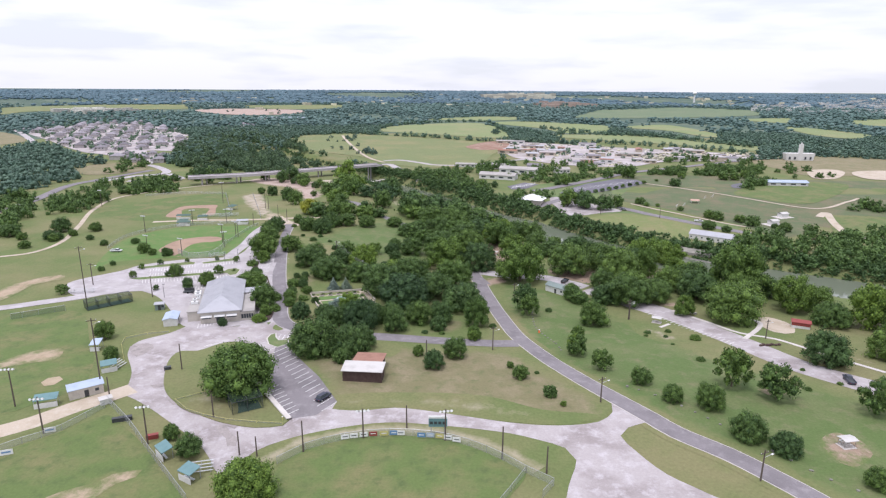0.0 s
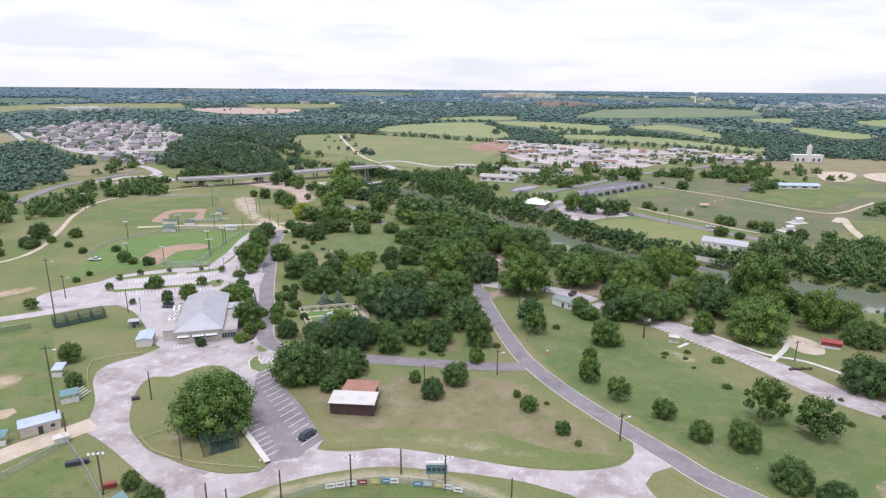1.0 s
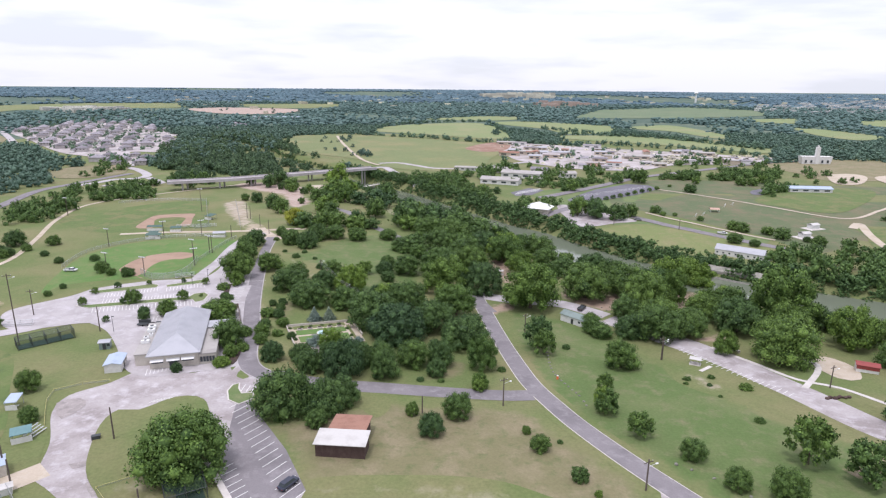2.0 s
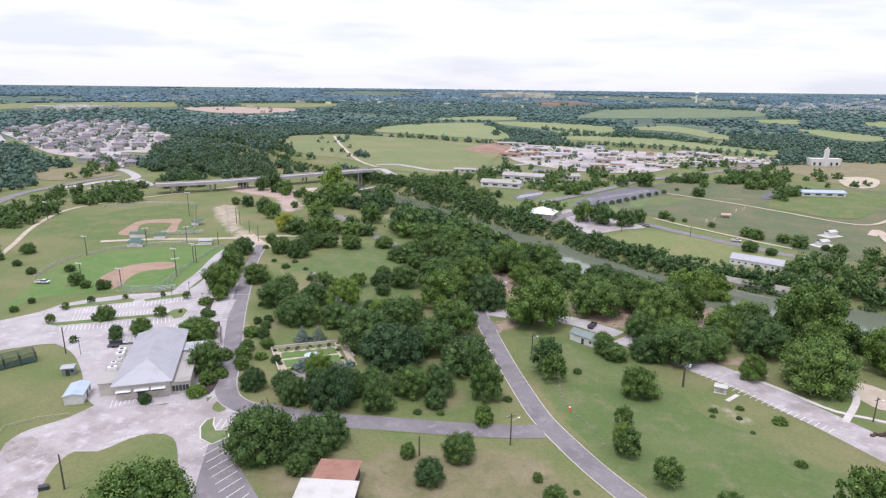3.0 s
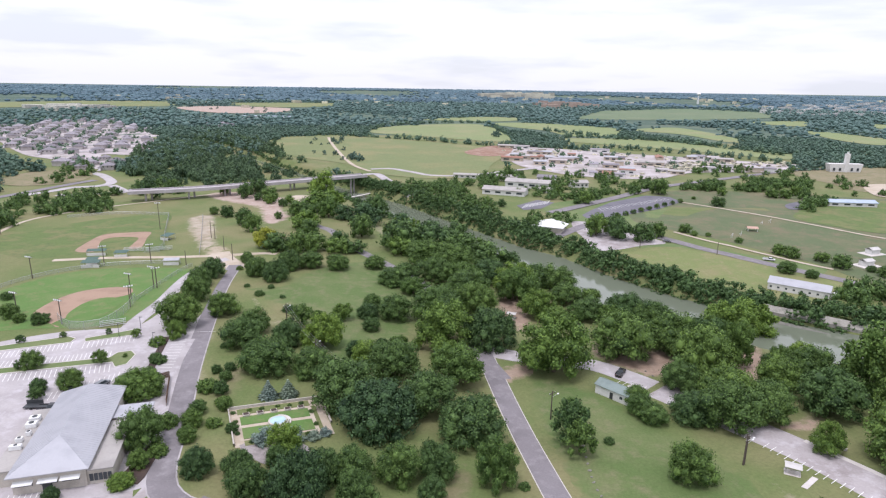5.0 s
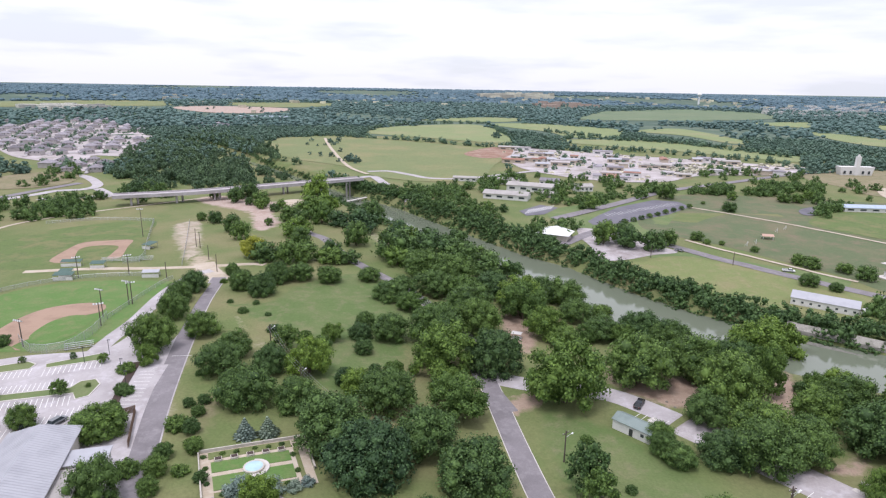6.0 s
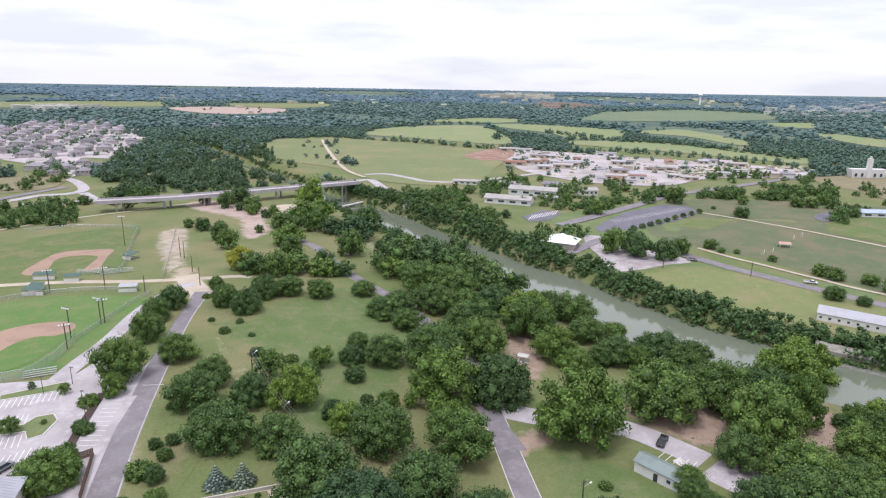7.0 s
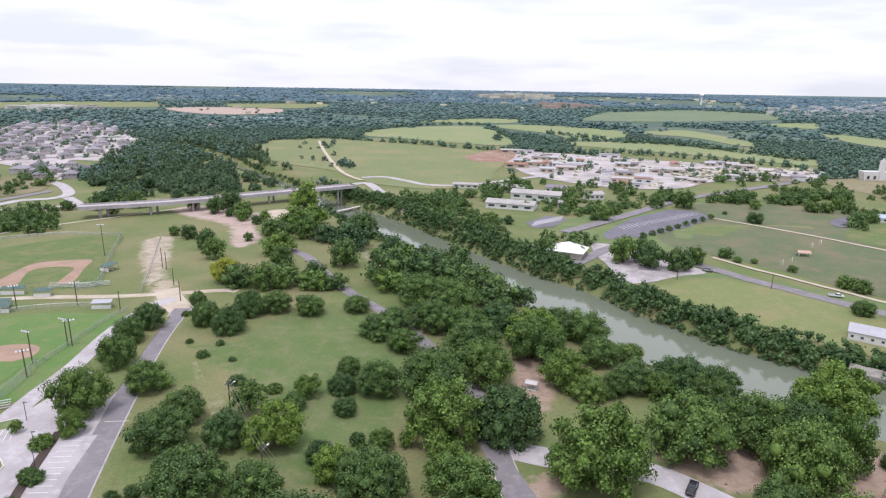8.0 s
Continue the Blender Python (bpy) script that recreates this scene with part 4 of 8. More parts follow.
# one of each kind, ten metres across; copies are scaled to size
def make_spruce(seed):
    rng = np.random.default_rng(seed)
    tree = tagged(new("blue_spruce"), "conical blue spruce with grey-blue needles", "tree")
    part("trunk", rod((0, 0, -0.4), (0, 0, 9), 0.3, 0.05), M_BARK, tree)
    V, F, n = [], [], 0
    for level in range(11):
        z, r = 0.4 + level * 1.0, 4.6 * (1 - level / 11.5)
        for k in range(max(5, 15 - level)):
            a = k * 6.283 / max(5, 15 - level) + level * 0.5 + rng.uniform(-0.1, 0.1)
            d, s = np.array((math.cos(a), math.sin(a), 0)), np.array((-math.sin(a), math.cos(a), 0))
            tip = d * r * rng.uniform(0.85, 1.15) + np.array((0, 0, z - 0.5))
            w = 0.35 + 0.16 * r
            mid = tip * 0.6 + np.array((0, 0, z * 0.4))
            q = np.array([(0, 0, z + 0.5), mid + s * w, tip, mid - s * w, mid + np.array((0, 0, 0.45))])
            V.append(q)
            F.append(np.array([(0, 1, 4), (1, 2, 4), (2, 3, 4), (3, 0, 4), (0, 2, 1), (0, 3, 2)]) + n)
            n += 5
    link_mesh("crown", array_mesh("crown", np.concatenate(V), np.concatenate(F)), M_LEAF_BLUE, tree)
    return tree


KINDS = {
    "b": [make_spruce(5)],
    "w": [make_tree("weeping_tree", 121, 5.0, -0.5, 6.0, 24, 110, 0.3, M_LEAF_BLUE, "grey-green weeping tree beside the garden")],
    "o": [make_tree("oak_tree", 11 + i, 5.0, 0.9, 8.8, 70, 200, 0.135, M_LEAF, "rounded green oak with a dense crown", 0.3, 8, (0.12, 0.27)) for i in range(5)],
    "d": [make_tree("live_oak_tree", 31 + i, 5.0, 0.3, 7.8, 80, 190, 0.13, M_LEAF_DARK, "broad dark green live oak on the grass", 0.3, 10, (0.11, 0.25), 0.45) for i in range(5)],
    "p": [make_tree("pecan_tree", 51 + i, 5.0, 1.2, 9.6, 62, 210, 0.15, M_LEAF_LIGHT, "tall light green pecan with a loose crown", 0.3, 11, (0.11, 0.25)) for i in range(5)],
    "g": [make_tree("pecan_tree", 151 + i, 5.0, 0.6, 8.8, 84, 230, 0.125, M_LEAF_LIGHT, "full round bright green pecan beside the drive", 0.3, 10, (0.1, 0.24), 0.7) for i in range(2)],
    "o_far": [make_tree("oak_tree", 15 + i, 5.0, 0.6, 8.8, 30, 60, 0.3, M_LEAF, "rounded green oak with a dense crown") for i in range(4)],
    "d_far": [make_tree("live_oak_tree", 35 + i, 5.0, 0.3, 8.0, 30, 60, 0.3, M_LEAF_DARK, "broad dark green live oak on the grass") for i in range(3)],
    "p_far": [make_tree("pecan_tree", 55 + i, 5.0, 0.6, 9.2, 30, 60, 0.3, M_LEAF_LIGHT, "tall light green pecan with a loose crown") for i in range(3)],
    "t": [make_tree("young_tree", 71 + i, 5.0, 2.2, 11.0, 44, 70, 0.25, M_LEAF, "slim young tree with an airy green crown", 0.22, 6, (0.11, 0.24), 0.4) for i in range(4)],
    "s": [make_tree("shrub", 91 + i, 5.0, -1.0, 6.0, 30, 70, 0.34, M_LEAF, "low rounded green shrub on the grass", 0.3, 6, (0.16, 0.32), 0.7) for i in range(3)],
    "y": [make_tree("yellow_tree", 111, 5.0, 0.5, 8.6, 50, 150, 0.2, M_LEAF_YELLOW, "yellow-green rounded tree at the wood's edge", 0.3, 8, (0.13, 0.27))],
}
tree_rng = random.Random(4)


STANDING = []


def plant(kind, spots, squash=1.0, grow=0.88):
    for x, y, d in spots:
        if any(math.hypot(x - u, y - v) < 0.24 * (d + w) for u, v, w in STANDING if min(d, w) > 6):
            continue
        STANDING.append((x, y, d))
        src = tree_rng.choice(KINDS[kind + "_far"] if kind in "odp" and (y > 380 or abs(x) > 260) else KINDS[kind])
        k = grow * d / 10.0 * tree_rng.uniform(0.92, 1.06)
        m = pose(x, y, height(x, y) - 0.1, 0, 0, tree_rng.uniform(0, 360)) @ Matrix.Diagonal((k, k, k * squash * tree_rng.uniform(0.92, 1.08), 1))
        copy_thing(src, m)


# between the woods road and the river
plant("d", [(-79.6, 388.6, 18.6), (-44.1, 453.3, 23.9), (-57.6, 466.5, 18.4), (-22.9, 441.5, 16.5), (-5.1, 431.3, 17.1), (23.2, 381.2, 20.6), (33.8, 382.6, 13.9), (-19.5, 343.3, 15.0)], 0.7, 0.92)
plant("o", [(-62.2, 388.2, 16.1), (-50.3, 386.7, 13.1), (-42.0, 387.7, 11.6), (8.6, 452.3, 22.2), (-7.1, 377.8, 19.8), (-19.7, 391.0, 16.8), (-1.1, 352.5, 18.2), (22.1, 355.4, 17.7), (11.8, 331.9, 19.7), (42.4, 351.1, 17.4), (51.5, 347.7, 17.9), (-29.8, 364.5, 10.6), (-89.5, 479.7, 17.1), (-58.3, 359.7, 11.7), (-46.0, 358.3, 12.1)], 0.7, 0.92)
plant("p", [(18.8, 432.8, 16.2), (1.9, 385.4, 15.0), (10.4, 349.1, 17.2), (32.1, 342.6, 19.9), (-10.9, 333.4, 11.6), (-77.6, 441.8, 17.7), (-79.1, 493.1, 23.4)], 0.7, 0.92)
# the grove between the two roads
plant("o", [(-77.0, 299.3, 11.5), (-61.7, 284.3, 11.4), (-62.2, 273.1, 13.6), (-48.7, 275.4, 11.3), (-37.0, 292.5, 6.1), (-25.7, 314.1, 7.6), (-16.6, 304.8, 13.3), (-23.6, 292.0, 6.1), (-0.8, 305.6, 18.2), (-13.4, 259.0, 16.0), (-3.2, 241.5, 15.5), (-24.5, 240.6, 18.5), (-31.2, 248.8, 6.3)], 0.82, 0.95)
plant("t", [(-47.5, 290.0, 8.8), (-18.9, 278.4, 3.8)], 0.82, 0.95)
plant("p", [(-37.6, 276.1, 13.9), (-34.8, 299.6, 7.7), (-13.2, 278.3, 6.4), (-22.0, 264.9, 10.0), (1.6, 284.0, 19.7), (5.5, 257.7, 16.5), (2.3, 268.2, 10.6)], 0.82, 0.95)
plant("d", [(-50.3, 257.6, 16.8), (-37.0, 256.4, 11.8), (-26.1, 303.1, 8.5), (-26.1, 271.0, 7.6), (16.9, 287.2, 19.0), (7.8, 229.0, 18.5), (-15.7, 230.8, 19.5)], 0.82, 0.95)
plant("s", [(-44.1, 300.6, 5.0)], 0.82, 0.95)
# south lawn and the loop
plant("g", [(-54.2, 149.1, 22.4), (-39, 104.3, 13.4)], 0.8, 0.86)
plant("p", [(10.6, 193.5, 5), (31.5, 142.4, 2)], 0.85)
plant("o", [(-63, 125.9, 4.7), (-56.1, 119.2, 6.5), (-110.6, 185.4, 7), (-100, 169.3, 4.8), (-7.6, 176.7, 4.2), (-2.5, 166.8, 8), (4.1, 176.2, 8.8), (20.5, 168.1, 2.4), (22.5, 160.1, 5.5), (-30.4, 169.2, 6.4), (56.2, 156.8, 6.7), (60.9, 145.5, 6.2), (69.2, 141.5, 7.5), (90.2, 109.4, 6)])
plant("d", [(-40.4, 175.7, 15.6), (-30.3, 175.7, 11.5), (-26.1, 181.5, 10.1), (29, 148, 4.2), (72.3, 127.6, 8.7), (77.8, 121.6, 8.1)])
plant("t", [(42.8, 179.4, 6.5), (47.6, 167.4, 7.4), (80.9, 154.9, 11.2), (89.3, 147.3, 11), (110, 138.7, 9.9), (33.7, 223.2, 9.6)])
plant("s", [(80.8, 175.1, 3.2), (101.1, 152.7, 2.3), (112.5, 156.7, 2.2), (107.9, 167.1, 1.9), (78.3, 198.8, 2), (71.8, 199.9, 2), (27.8, 163.6, 1.7)], 0.8)
# behind the east car park
plant("o", [(110.3, 218.5, 23.8), (107.7, 244.5, 19.8), (118.5, 173.1, 15.8), (125.4, 172.9, 14.5), (76.3, 237.3, 19.3), (140.9, 178, 14.2), (124.8, 241.1, 18.7)], 0.85)
plant("o", [(142.2, 247.3, 14.4), (151.5, 234.2, 16)], 0.7)
plant("p", [(128, 253.1, 26.7), (159.3, 211.7, 19.9), (140.5, 230.9, 16.6), (95, 225.4, 8.8), (115.5, 212.7, 10.5)], 0.95)
plant("d", [(67.5, 237.5, 20.7), (91.1, 246.7, 14.3), (146, 214, 15.5), (160.3, 219.6, 15.9), (164.5, 201.7, 17.8)], 0.8)
# round the hall and its car park
plant("g", [(-79.5, 241, 14.2), (-65.1, 202.5, 6.1)], 0.6)
plant("o", [(-67.6, 217.4, 10.7), (-64.6, 209.2, 5), (-117, 255.6, 6.8), (-99, 243.3, 8.4), (-149.5, 294.1, 6.8), (-135.8, 288.2, 5.4), (-88.1, 236.6, 4.5), (-106.5, 241.7, 5)])
plant("t", [(-99.7, 259.3, 5.1), (-104.8, 238, 4.4), (-120.2, 255, 3.9), (-137.1, 265.4, 3.4), (-131.9, 273.1, 3.5), (-121.2, 277.5, 2.8), (-98.1, 278.3, 3.6), (-108.2, 280.5, 2.4), (-94.4, 263.3, 1.7), (-134.8, 252.9, 3.9), (-117.2, 236.4, 3.2)], 0.85, 0.85)
plant("d", [(-76.5, 198.1, 3.6), (-83.9, 260.4, 4.4), (-81, 250.1, 4.5)])
plant("s", [(-72.8, 204.9, 3), (-70.1, 205.4, 2.4), (-65, 205.5, 2.2), (-66, 226.3, 6.1), (-62.8, 214.2, 5.1), (-62.6, 244.1, 6.8), (-56, 236.9, 4.9), (-54.9, 226.8, 4.6), (-60.7, 222.9, 3.3)], 0.8)
plant("d", [(-221.8, 554.8, 16), (-239.3, 541.1, 11)], 0.85)
# garden
plant("o", [(-142.1, 536.3, 14), (-137.6, 552.5, 16.8), (-121.5, 526.8, 13), (-163.1, 552.8, 8.5)])
plant("o", [(13.9, 314.3, 18), (5.1, 335.8, 17.9), (-6.6, 356.6, 17.4), (-13.1, 376.5, 16.4), (11.8, 347.1, 16.7)], 0.95)
plant("d", [(0.1, 350.8, 17)], 0.95)
plant("b", [(-45.6, 241.6, 6.3), (-40.7, 243.2, 6.6)], 0.66, 1.1)
plant("o", [(-58.4, 242.2, 4.5), (-59.8, 250.1, 4.2), (-60.5, 256, 3.8), (-54.8, 234.6, 4.8), (-63.7, 254.1, 3.7), (-60.7, 232.1, 4.9), (-59.9, 226.1, 5.7), (-58.5, 219.7, 5), (-49.7, 224.5, 3.5)], 0.9)
plant("w", [(-30.2, 223.7, 4.7), (-27.7, 225.8, 4)], 0.8)
plant("w", [(-41, 221.3, 7.3), (-34.7, 222.1, 6.4)], 0.8)
# middle woods
plant("d", [(-51.6, 208, 7.9), (-43.2, 208.4, 8.2), (-38.7, 201.5, 9.4), (-29, 200.5, 14.4), (-25.5, 208, 11.4), (-18.8, 209, 9.9)])
plant("o", [(-16.7, 199.4, 9), (-9, 209.9, 10.8), (-1.6, 203, 7.2), (-0.5, 211.8, 9.8), (-35.6, 212.6, 6.2), (56.3, 212.8, 11.9), (54.1, 243, 7.5)])
plant("t", [(32.6, 229, 10.9), (46.5, 194.5, 5.8)])
plant("p", [(12.5, 210.5, 10.6), (11, 195.8, 5.3), (43.2, 183, 6.7), (-35, 216.3, 8.6)])
plant("s", [(18.5, 208.8, 3.3), (-6.2, 198.6, 2.6), (-0.2, 198.6, 2.6), (42.3, 228.5, 3.5), (73.4, 203.2, 2.7), (81.2, 204.6, 2.5), (87.8, 196.6, 4.4), (77.9, 190.9, 1.7), (37, 248.2, 3.5)], 0.8)
# by the river lot
plant("o", [(81.5, 268.5, 19.5)], 0.95)
plant("p", [(94.5, 274.0, 12.5)], 1.25)
plant("o", [(60.4, 280, 23.2), (77.9, 283.2, 20.3), (80, 247.7, 18), (87, 240.2, 14.5), (71, 256.8, 13.2), (90.9, 283, 18.7), (100, 257.4, 14.8), (113.1, 263.6, 16.8), (55.1, 248, 8.4), (103.7, 239.9, 11.9)], 0.85, 0.86)
plant("p", [(100, 290.8, 19.4), (120.8, 314, 19.9), (117, 274.9, 9.9), (110.1, 274.5, 8.2)], 0.8)
plant("d", [(68, 240.1, 14.5), (56.7, 239, 9.2), (106.5, 274.1, 6.6)], 0.8)
# north meadow and the row by the lane
plant("o", [(-92, 312.9, 11.9), (-87.4, 287, 14.3), (-96.2, 341.8, 11.9), (-96.6, 329.2, 9.8), (-45.3, 356, 10.4), (-57.9, 359.7, 10.2)])
plant("o", [(69.9, 310, 16.7), (82.5, 312.6, 12.4)], 0.75)
plant("d", [(-69, 339.4, 12.2), (-78.9, 346.1, 10.7), (-67.1, 354.8, 12.3), (-88.3, 364.5, 7.5), (-23.7, 343.2, 15.4)])
plant("p", [(-9.7, 331.7, 11.1), (-84.8, 277.8, 7), (-55.4, 356.1, 8)])
plant("p", [(35.5, 267.6, 22.9)], 0.9, 0.96)
plant("p", [(37.8, 313.6, 17), (32, 330.1, 19.5)], 0.8)
plant("s", [(-70.2, 319.9, 4.7), (-78.1, 330, 3), (-68.1, 328.7, 3.5), (-60.7, 317.7, 2.7), (-55.1, 304.1, 5.9), (-44, 301.3, 4.6), (-18.4, 277.9, 3.7), (-67.4, 271.5, 3), (-88.4, 353.3, 3.6), (-88.8, 272.7, 5.8), (-82.8, 260.2, 5.7)], 0.85)
plant("y", [(-87.9, 393.2, 13)])
plant("o", [(-143.2, 475.8, 7.4), (-132.9, 469.1, 10.2), (-116, 448.2, 11.3), (-105.5, 429.7, 13.3), (-69.1, 384.4, 13.5), (-58.5, 387.2, 12.3), (-42.7, 420.5, 15.4), (-44, 383.5, 11.2), (-70.3, 416.7, 12.7), (-50.5, 393.6, 12.6), (-44.2, 450.3, 14.2), (-41.5, 475.1, 17.1), (-56.6, 473.4, 15.2), (-76, 492.8, 16.1), (-82.1, 471, 12.1), (-80.3, 435.3, 9.2)])
plant("o", [(-20.4, 401.3, 21.5), (-9.7, 376.7, 21.7), (5.7, 370.2, 19.1), (15, 346.9, 22.9), (26.5, 361.5, 18.5), (45.5, 342.4, 17), (-14.6, 349.4, 13.6), (-3.5, 407.9, 19.7), (11.1, 395.6, 18.8), (24.4, 383.9, 18), (51.8, 329.3, 14.2), (57.6, 312.7, 13.1)], 0.7, 0.95)
plant("p", [(-89.1, 555.2, 21.1), (-70.2, 472.4, 15.2), (-72.4, 508, 16.7)])
plant("t", [(117.2, 486.6, 4.6), (124.0, 492.2, 4.6), (130.9, 498.1, 4.6), (138.2, 504.2, 4.6), (145.6, 510.6, 4.6), (153.4, 517.2, 4.6), (161.4, 524.2, 4.6), (169.8, 531.5, 4.6), (178.4, 539.0, 4.6)], 0.7)
plant("o", [(33.6, 520.5, 9.1), (43.7, 516, 7.6), (106.7, 530.4, 12.9), (92.3, 565.2, 11.7), (90.6, 608, 11.1), (159.9, 590, 9.9), (175, 575.5, 15.9), (60.5, 562.3, 7.7), (283.6, 562, 11.7), (285.5, 577.4, 9.7), (267.3, 528.8, 7.2), (224.5, 573.4, 9.6)])
plant("o", [(-118.7, 516.1, 9.6), (-130.2, 528.1, 7.8), (-107.5, 507, 8), (-93.4, 487.5, 9.5), (-100, 464.9, 6), (-105.1, 516.6, 8.3)])
# lone trees across the river and on the far pitches
plant("o", [(146.7, 448.9, 7.6), (149.2, 441.0, 4.8), (157.1, 440.0, 3.9), (168.9, 427.2, 5.3), (180.3, 405.8, 8.9), (183.8, 399.6, 8.7), (166.7, 373.5, 9.7), (174.7, 366.5, 6.8), (201.8, 528.7, 10.6), (194.7, 554.8, 3.9), (195.4, 393.0, 9.0), (198.9, 382.6, 10.0), (210.0, 377.1, 4.9), (212.1, 369.0, 8.4), (172.2, 338.6, 8.1), (176.8, 336.5, 8.0), (261.5, 567.4, 11.6), (270.9, 565.7, 10.6), (280.7, 559.8, 8.8)], 0.78, 0.95)
plant("o", [(90.9, 438.8, 14.9), (102.2, 430.7, 16.1), (114.6, 427.6, 14.9), (126.7, 437.6, 11), (101.6, 441.7, 13.9)])
plant("o", [(-162.6, 311.9, 5.4), (-237.3, 325.8, 11.1), (-227, 318.8, 6.1), (-212.4, 319.8, 9.1), (-216.9, 337.3, 12.8), (-198.9, 339.7, 7.7), (-214.1, 301.7, 6.9), (-208.3, 315.6, 6), (-207.5, 319.4, 6.1), (-190.7, 319.4, 4.3), (-176.9, 307.9, 4.7), (-205.1, 328.3, 5.6), (-143.6, 290.1, 5), (-135.3, 290.3, 5), (-153.6, 272, 3.2), (-154.1, 263.1, 3.6)], 0.8)
plant("t", [(-152.3, 231.4, 5.9)], 0.75)


# ---- woods: trees past counting, one mesh a wood ----
def inside(pts, x, y):
    hit, n = np.zeros(len(x), bool), len(pts)
    for i in range(n):
        (ax, ay), (bx, by) = pts[i], pts[(i + 1) % n]
        if ay != by:
            hit ^= ((ay > y) != (by > y)) & (x < (bx - ax) * (y - ay) / (by - ay) + ax)
    return hit


def wood(name, spots, material, label, rng, lobes=9, leaves=18, leaf=0.9, tall=0.9):
    tmpl = [crown_arrays(np.random.default_rng(200 + i), 5.0, -0.6, 8.2, lobes, leaves, leaf, ICO1, 0.85, (0.4, 0.58) if lobes < 8 else (0.2, 0.4), 3 if lobes < 8 else 6) for i in range(8)]
    spots = np.array(spots)
    zs = terrain(spots[:, 0], spots[:, 1])
    V, F, n = [], [], 0
    for (x, y, d), z in zip(spots, zs):
        v, f = tmpl[rng.integers(len(tmpl))]
        k, a = 0.86 * d / 10, rng.uniform(0, 6.283)
        ca, sa = math.cos(a) * k, math.sin(a) * k
        h = min(k, 1.3 + 0.12 * k) * tall * rng.uniform(0.8, 1.2)
        V.append(np.stack([v[:, 0] * ca - v[:, 1] * sa + x, v[:, 0] * sa + v[:, 1] * ca + y, v[:, 2] * h + z - 0.3], 1))
        F.append(f + n)
        n += len(v)
    ob = link_mesh(name, array_mesh(name, np.concatenate(V), np.concatenate(F)), material)
    return tagged(ob, label, "woods", "", "stuff")


rng = np.random.default_rng(8)
bank, WEST = [], -1
line = curve_through(RIVER, False, 5.0)
for i, p in enumerate(line[:-1]):
    d = line[i + 1] - line[i]
    d = d / np.hypot(*d)
    right = np.array((d[1], -d[0]))
    for side in (-1, 1):
        for k in range((3 if side == WEST else 7) if p[1] < 640 else 2):
            near = 1 - 0.4 * float(sm(560, 640, p[1]))
            off = near * (rng.uniform(17, 20.5) if k < 2 else rng.uniform(20, 33))
            q = p + right * side * off + d * rng.uniform(-3, 3)
            if river_gap(*q) > 16 * near and not (side == WEST and k and -20 < q[0] < 190 and q[1] < 520):
                bank.append((q[0], q[1], rng.uniform(3.5, 6.5) if k < 2 else rng.uniform(6, 11)))
wood("river_woods", bank, M_WOODS, "dense green trees and brush along the river banks", rng, 9, 19, 0.5, 0.78)


def scatter(pts, n, lo, hi, seed):
    """n trees inside an outline."""
    r = np.random.default_rng(seed)
    a = np.array(pts)
    out = []
    while len(out) < n:
        x, y = r.uniform(a[:, 0].min(), a[:, 0].max(), 400), r.uniform(a[:, 1].min(), a[:, 1].max(), 400)
        ok = inside(pts, x, y) & (river_gap(x, y) > 17)
        out += [(u, v, r.uniform(lo, hi)) for u, v in zip(x[ok], y[ok])]
    return out[:n]


EARTH = ([(22.8, 335.3), (35, 337.7), (36, 321.7), (32.6, 299.8), (27, 299.6), (22.5, 310.9)], [(53.6, 293.9), (61.9, 294.2), (62.9, 280.6), (76.4, 286.5), (83.7, 281.1), (81, 266), (72.7, 261.3), (63.4, 263.2), (56.8, 269.2), (50.5, 275.7)], [(95, 281.4), (108.1, 289.5), (109.6, 278.2), (101.6, 261.9), (84.1, 248), (85.2, 260.1)])
# tall trees between the lane and the river, each clear of its neighbours
shore = []
for pts, n, seed in (([(-59.8, 503.2), (-32.6, 549.5), (16.7, 450.7), (50.2, 388.6), (46.6, 339.1), (25.3, 343.3), (3.5, 368.5), (-32.1, 433.9)], 26, 61),
                     ([(25.3, 343.3), (47.7, 344.1), (80.3, 336.6), (85.7, 303.2), (78.1, 290.3), (56.1, 299.2), (37.2, 302.2), (25.9, 316.5)], 26, 62),
                     ([(1.7, 329.2), (17.6, 357.3), (50.6, 342.6), (56.4, 312.1), (40.8, 293.6), (26.9, 332.6)], 8, 63)):
    for x, y, d in scatter(pts, n, 8.5, 15, seed):
        if river_gap(x, y) > 25 and not any(inside(e, np.array([x]), np.array([y - 2]))[0] for e in EARTH) and all(math.hypot(x - u, y - v) > 0.36 * (d + w) for u, v, w in shore):
            shore.append((x, y, d))
plant("o", shore[0::3], 0.75, 0.95)
plant("o", shore[1::3], 0.75, 0.95)
plant("p", shore[2::3], 0.75, 0.95)

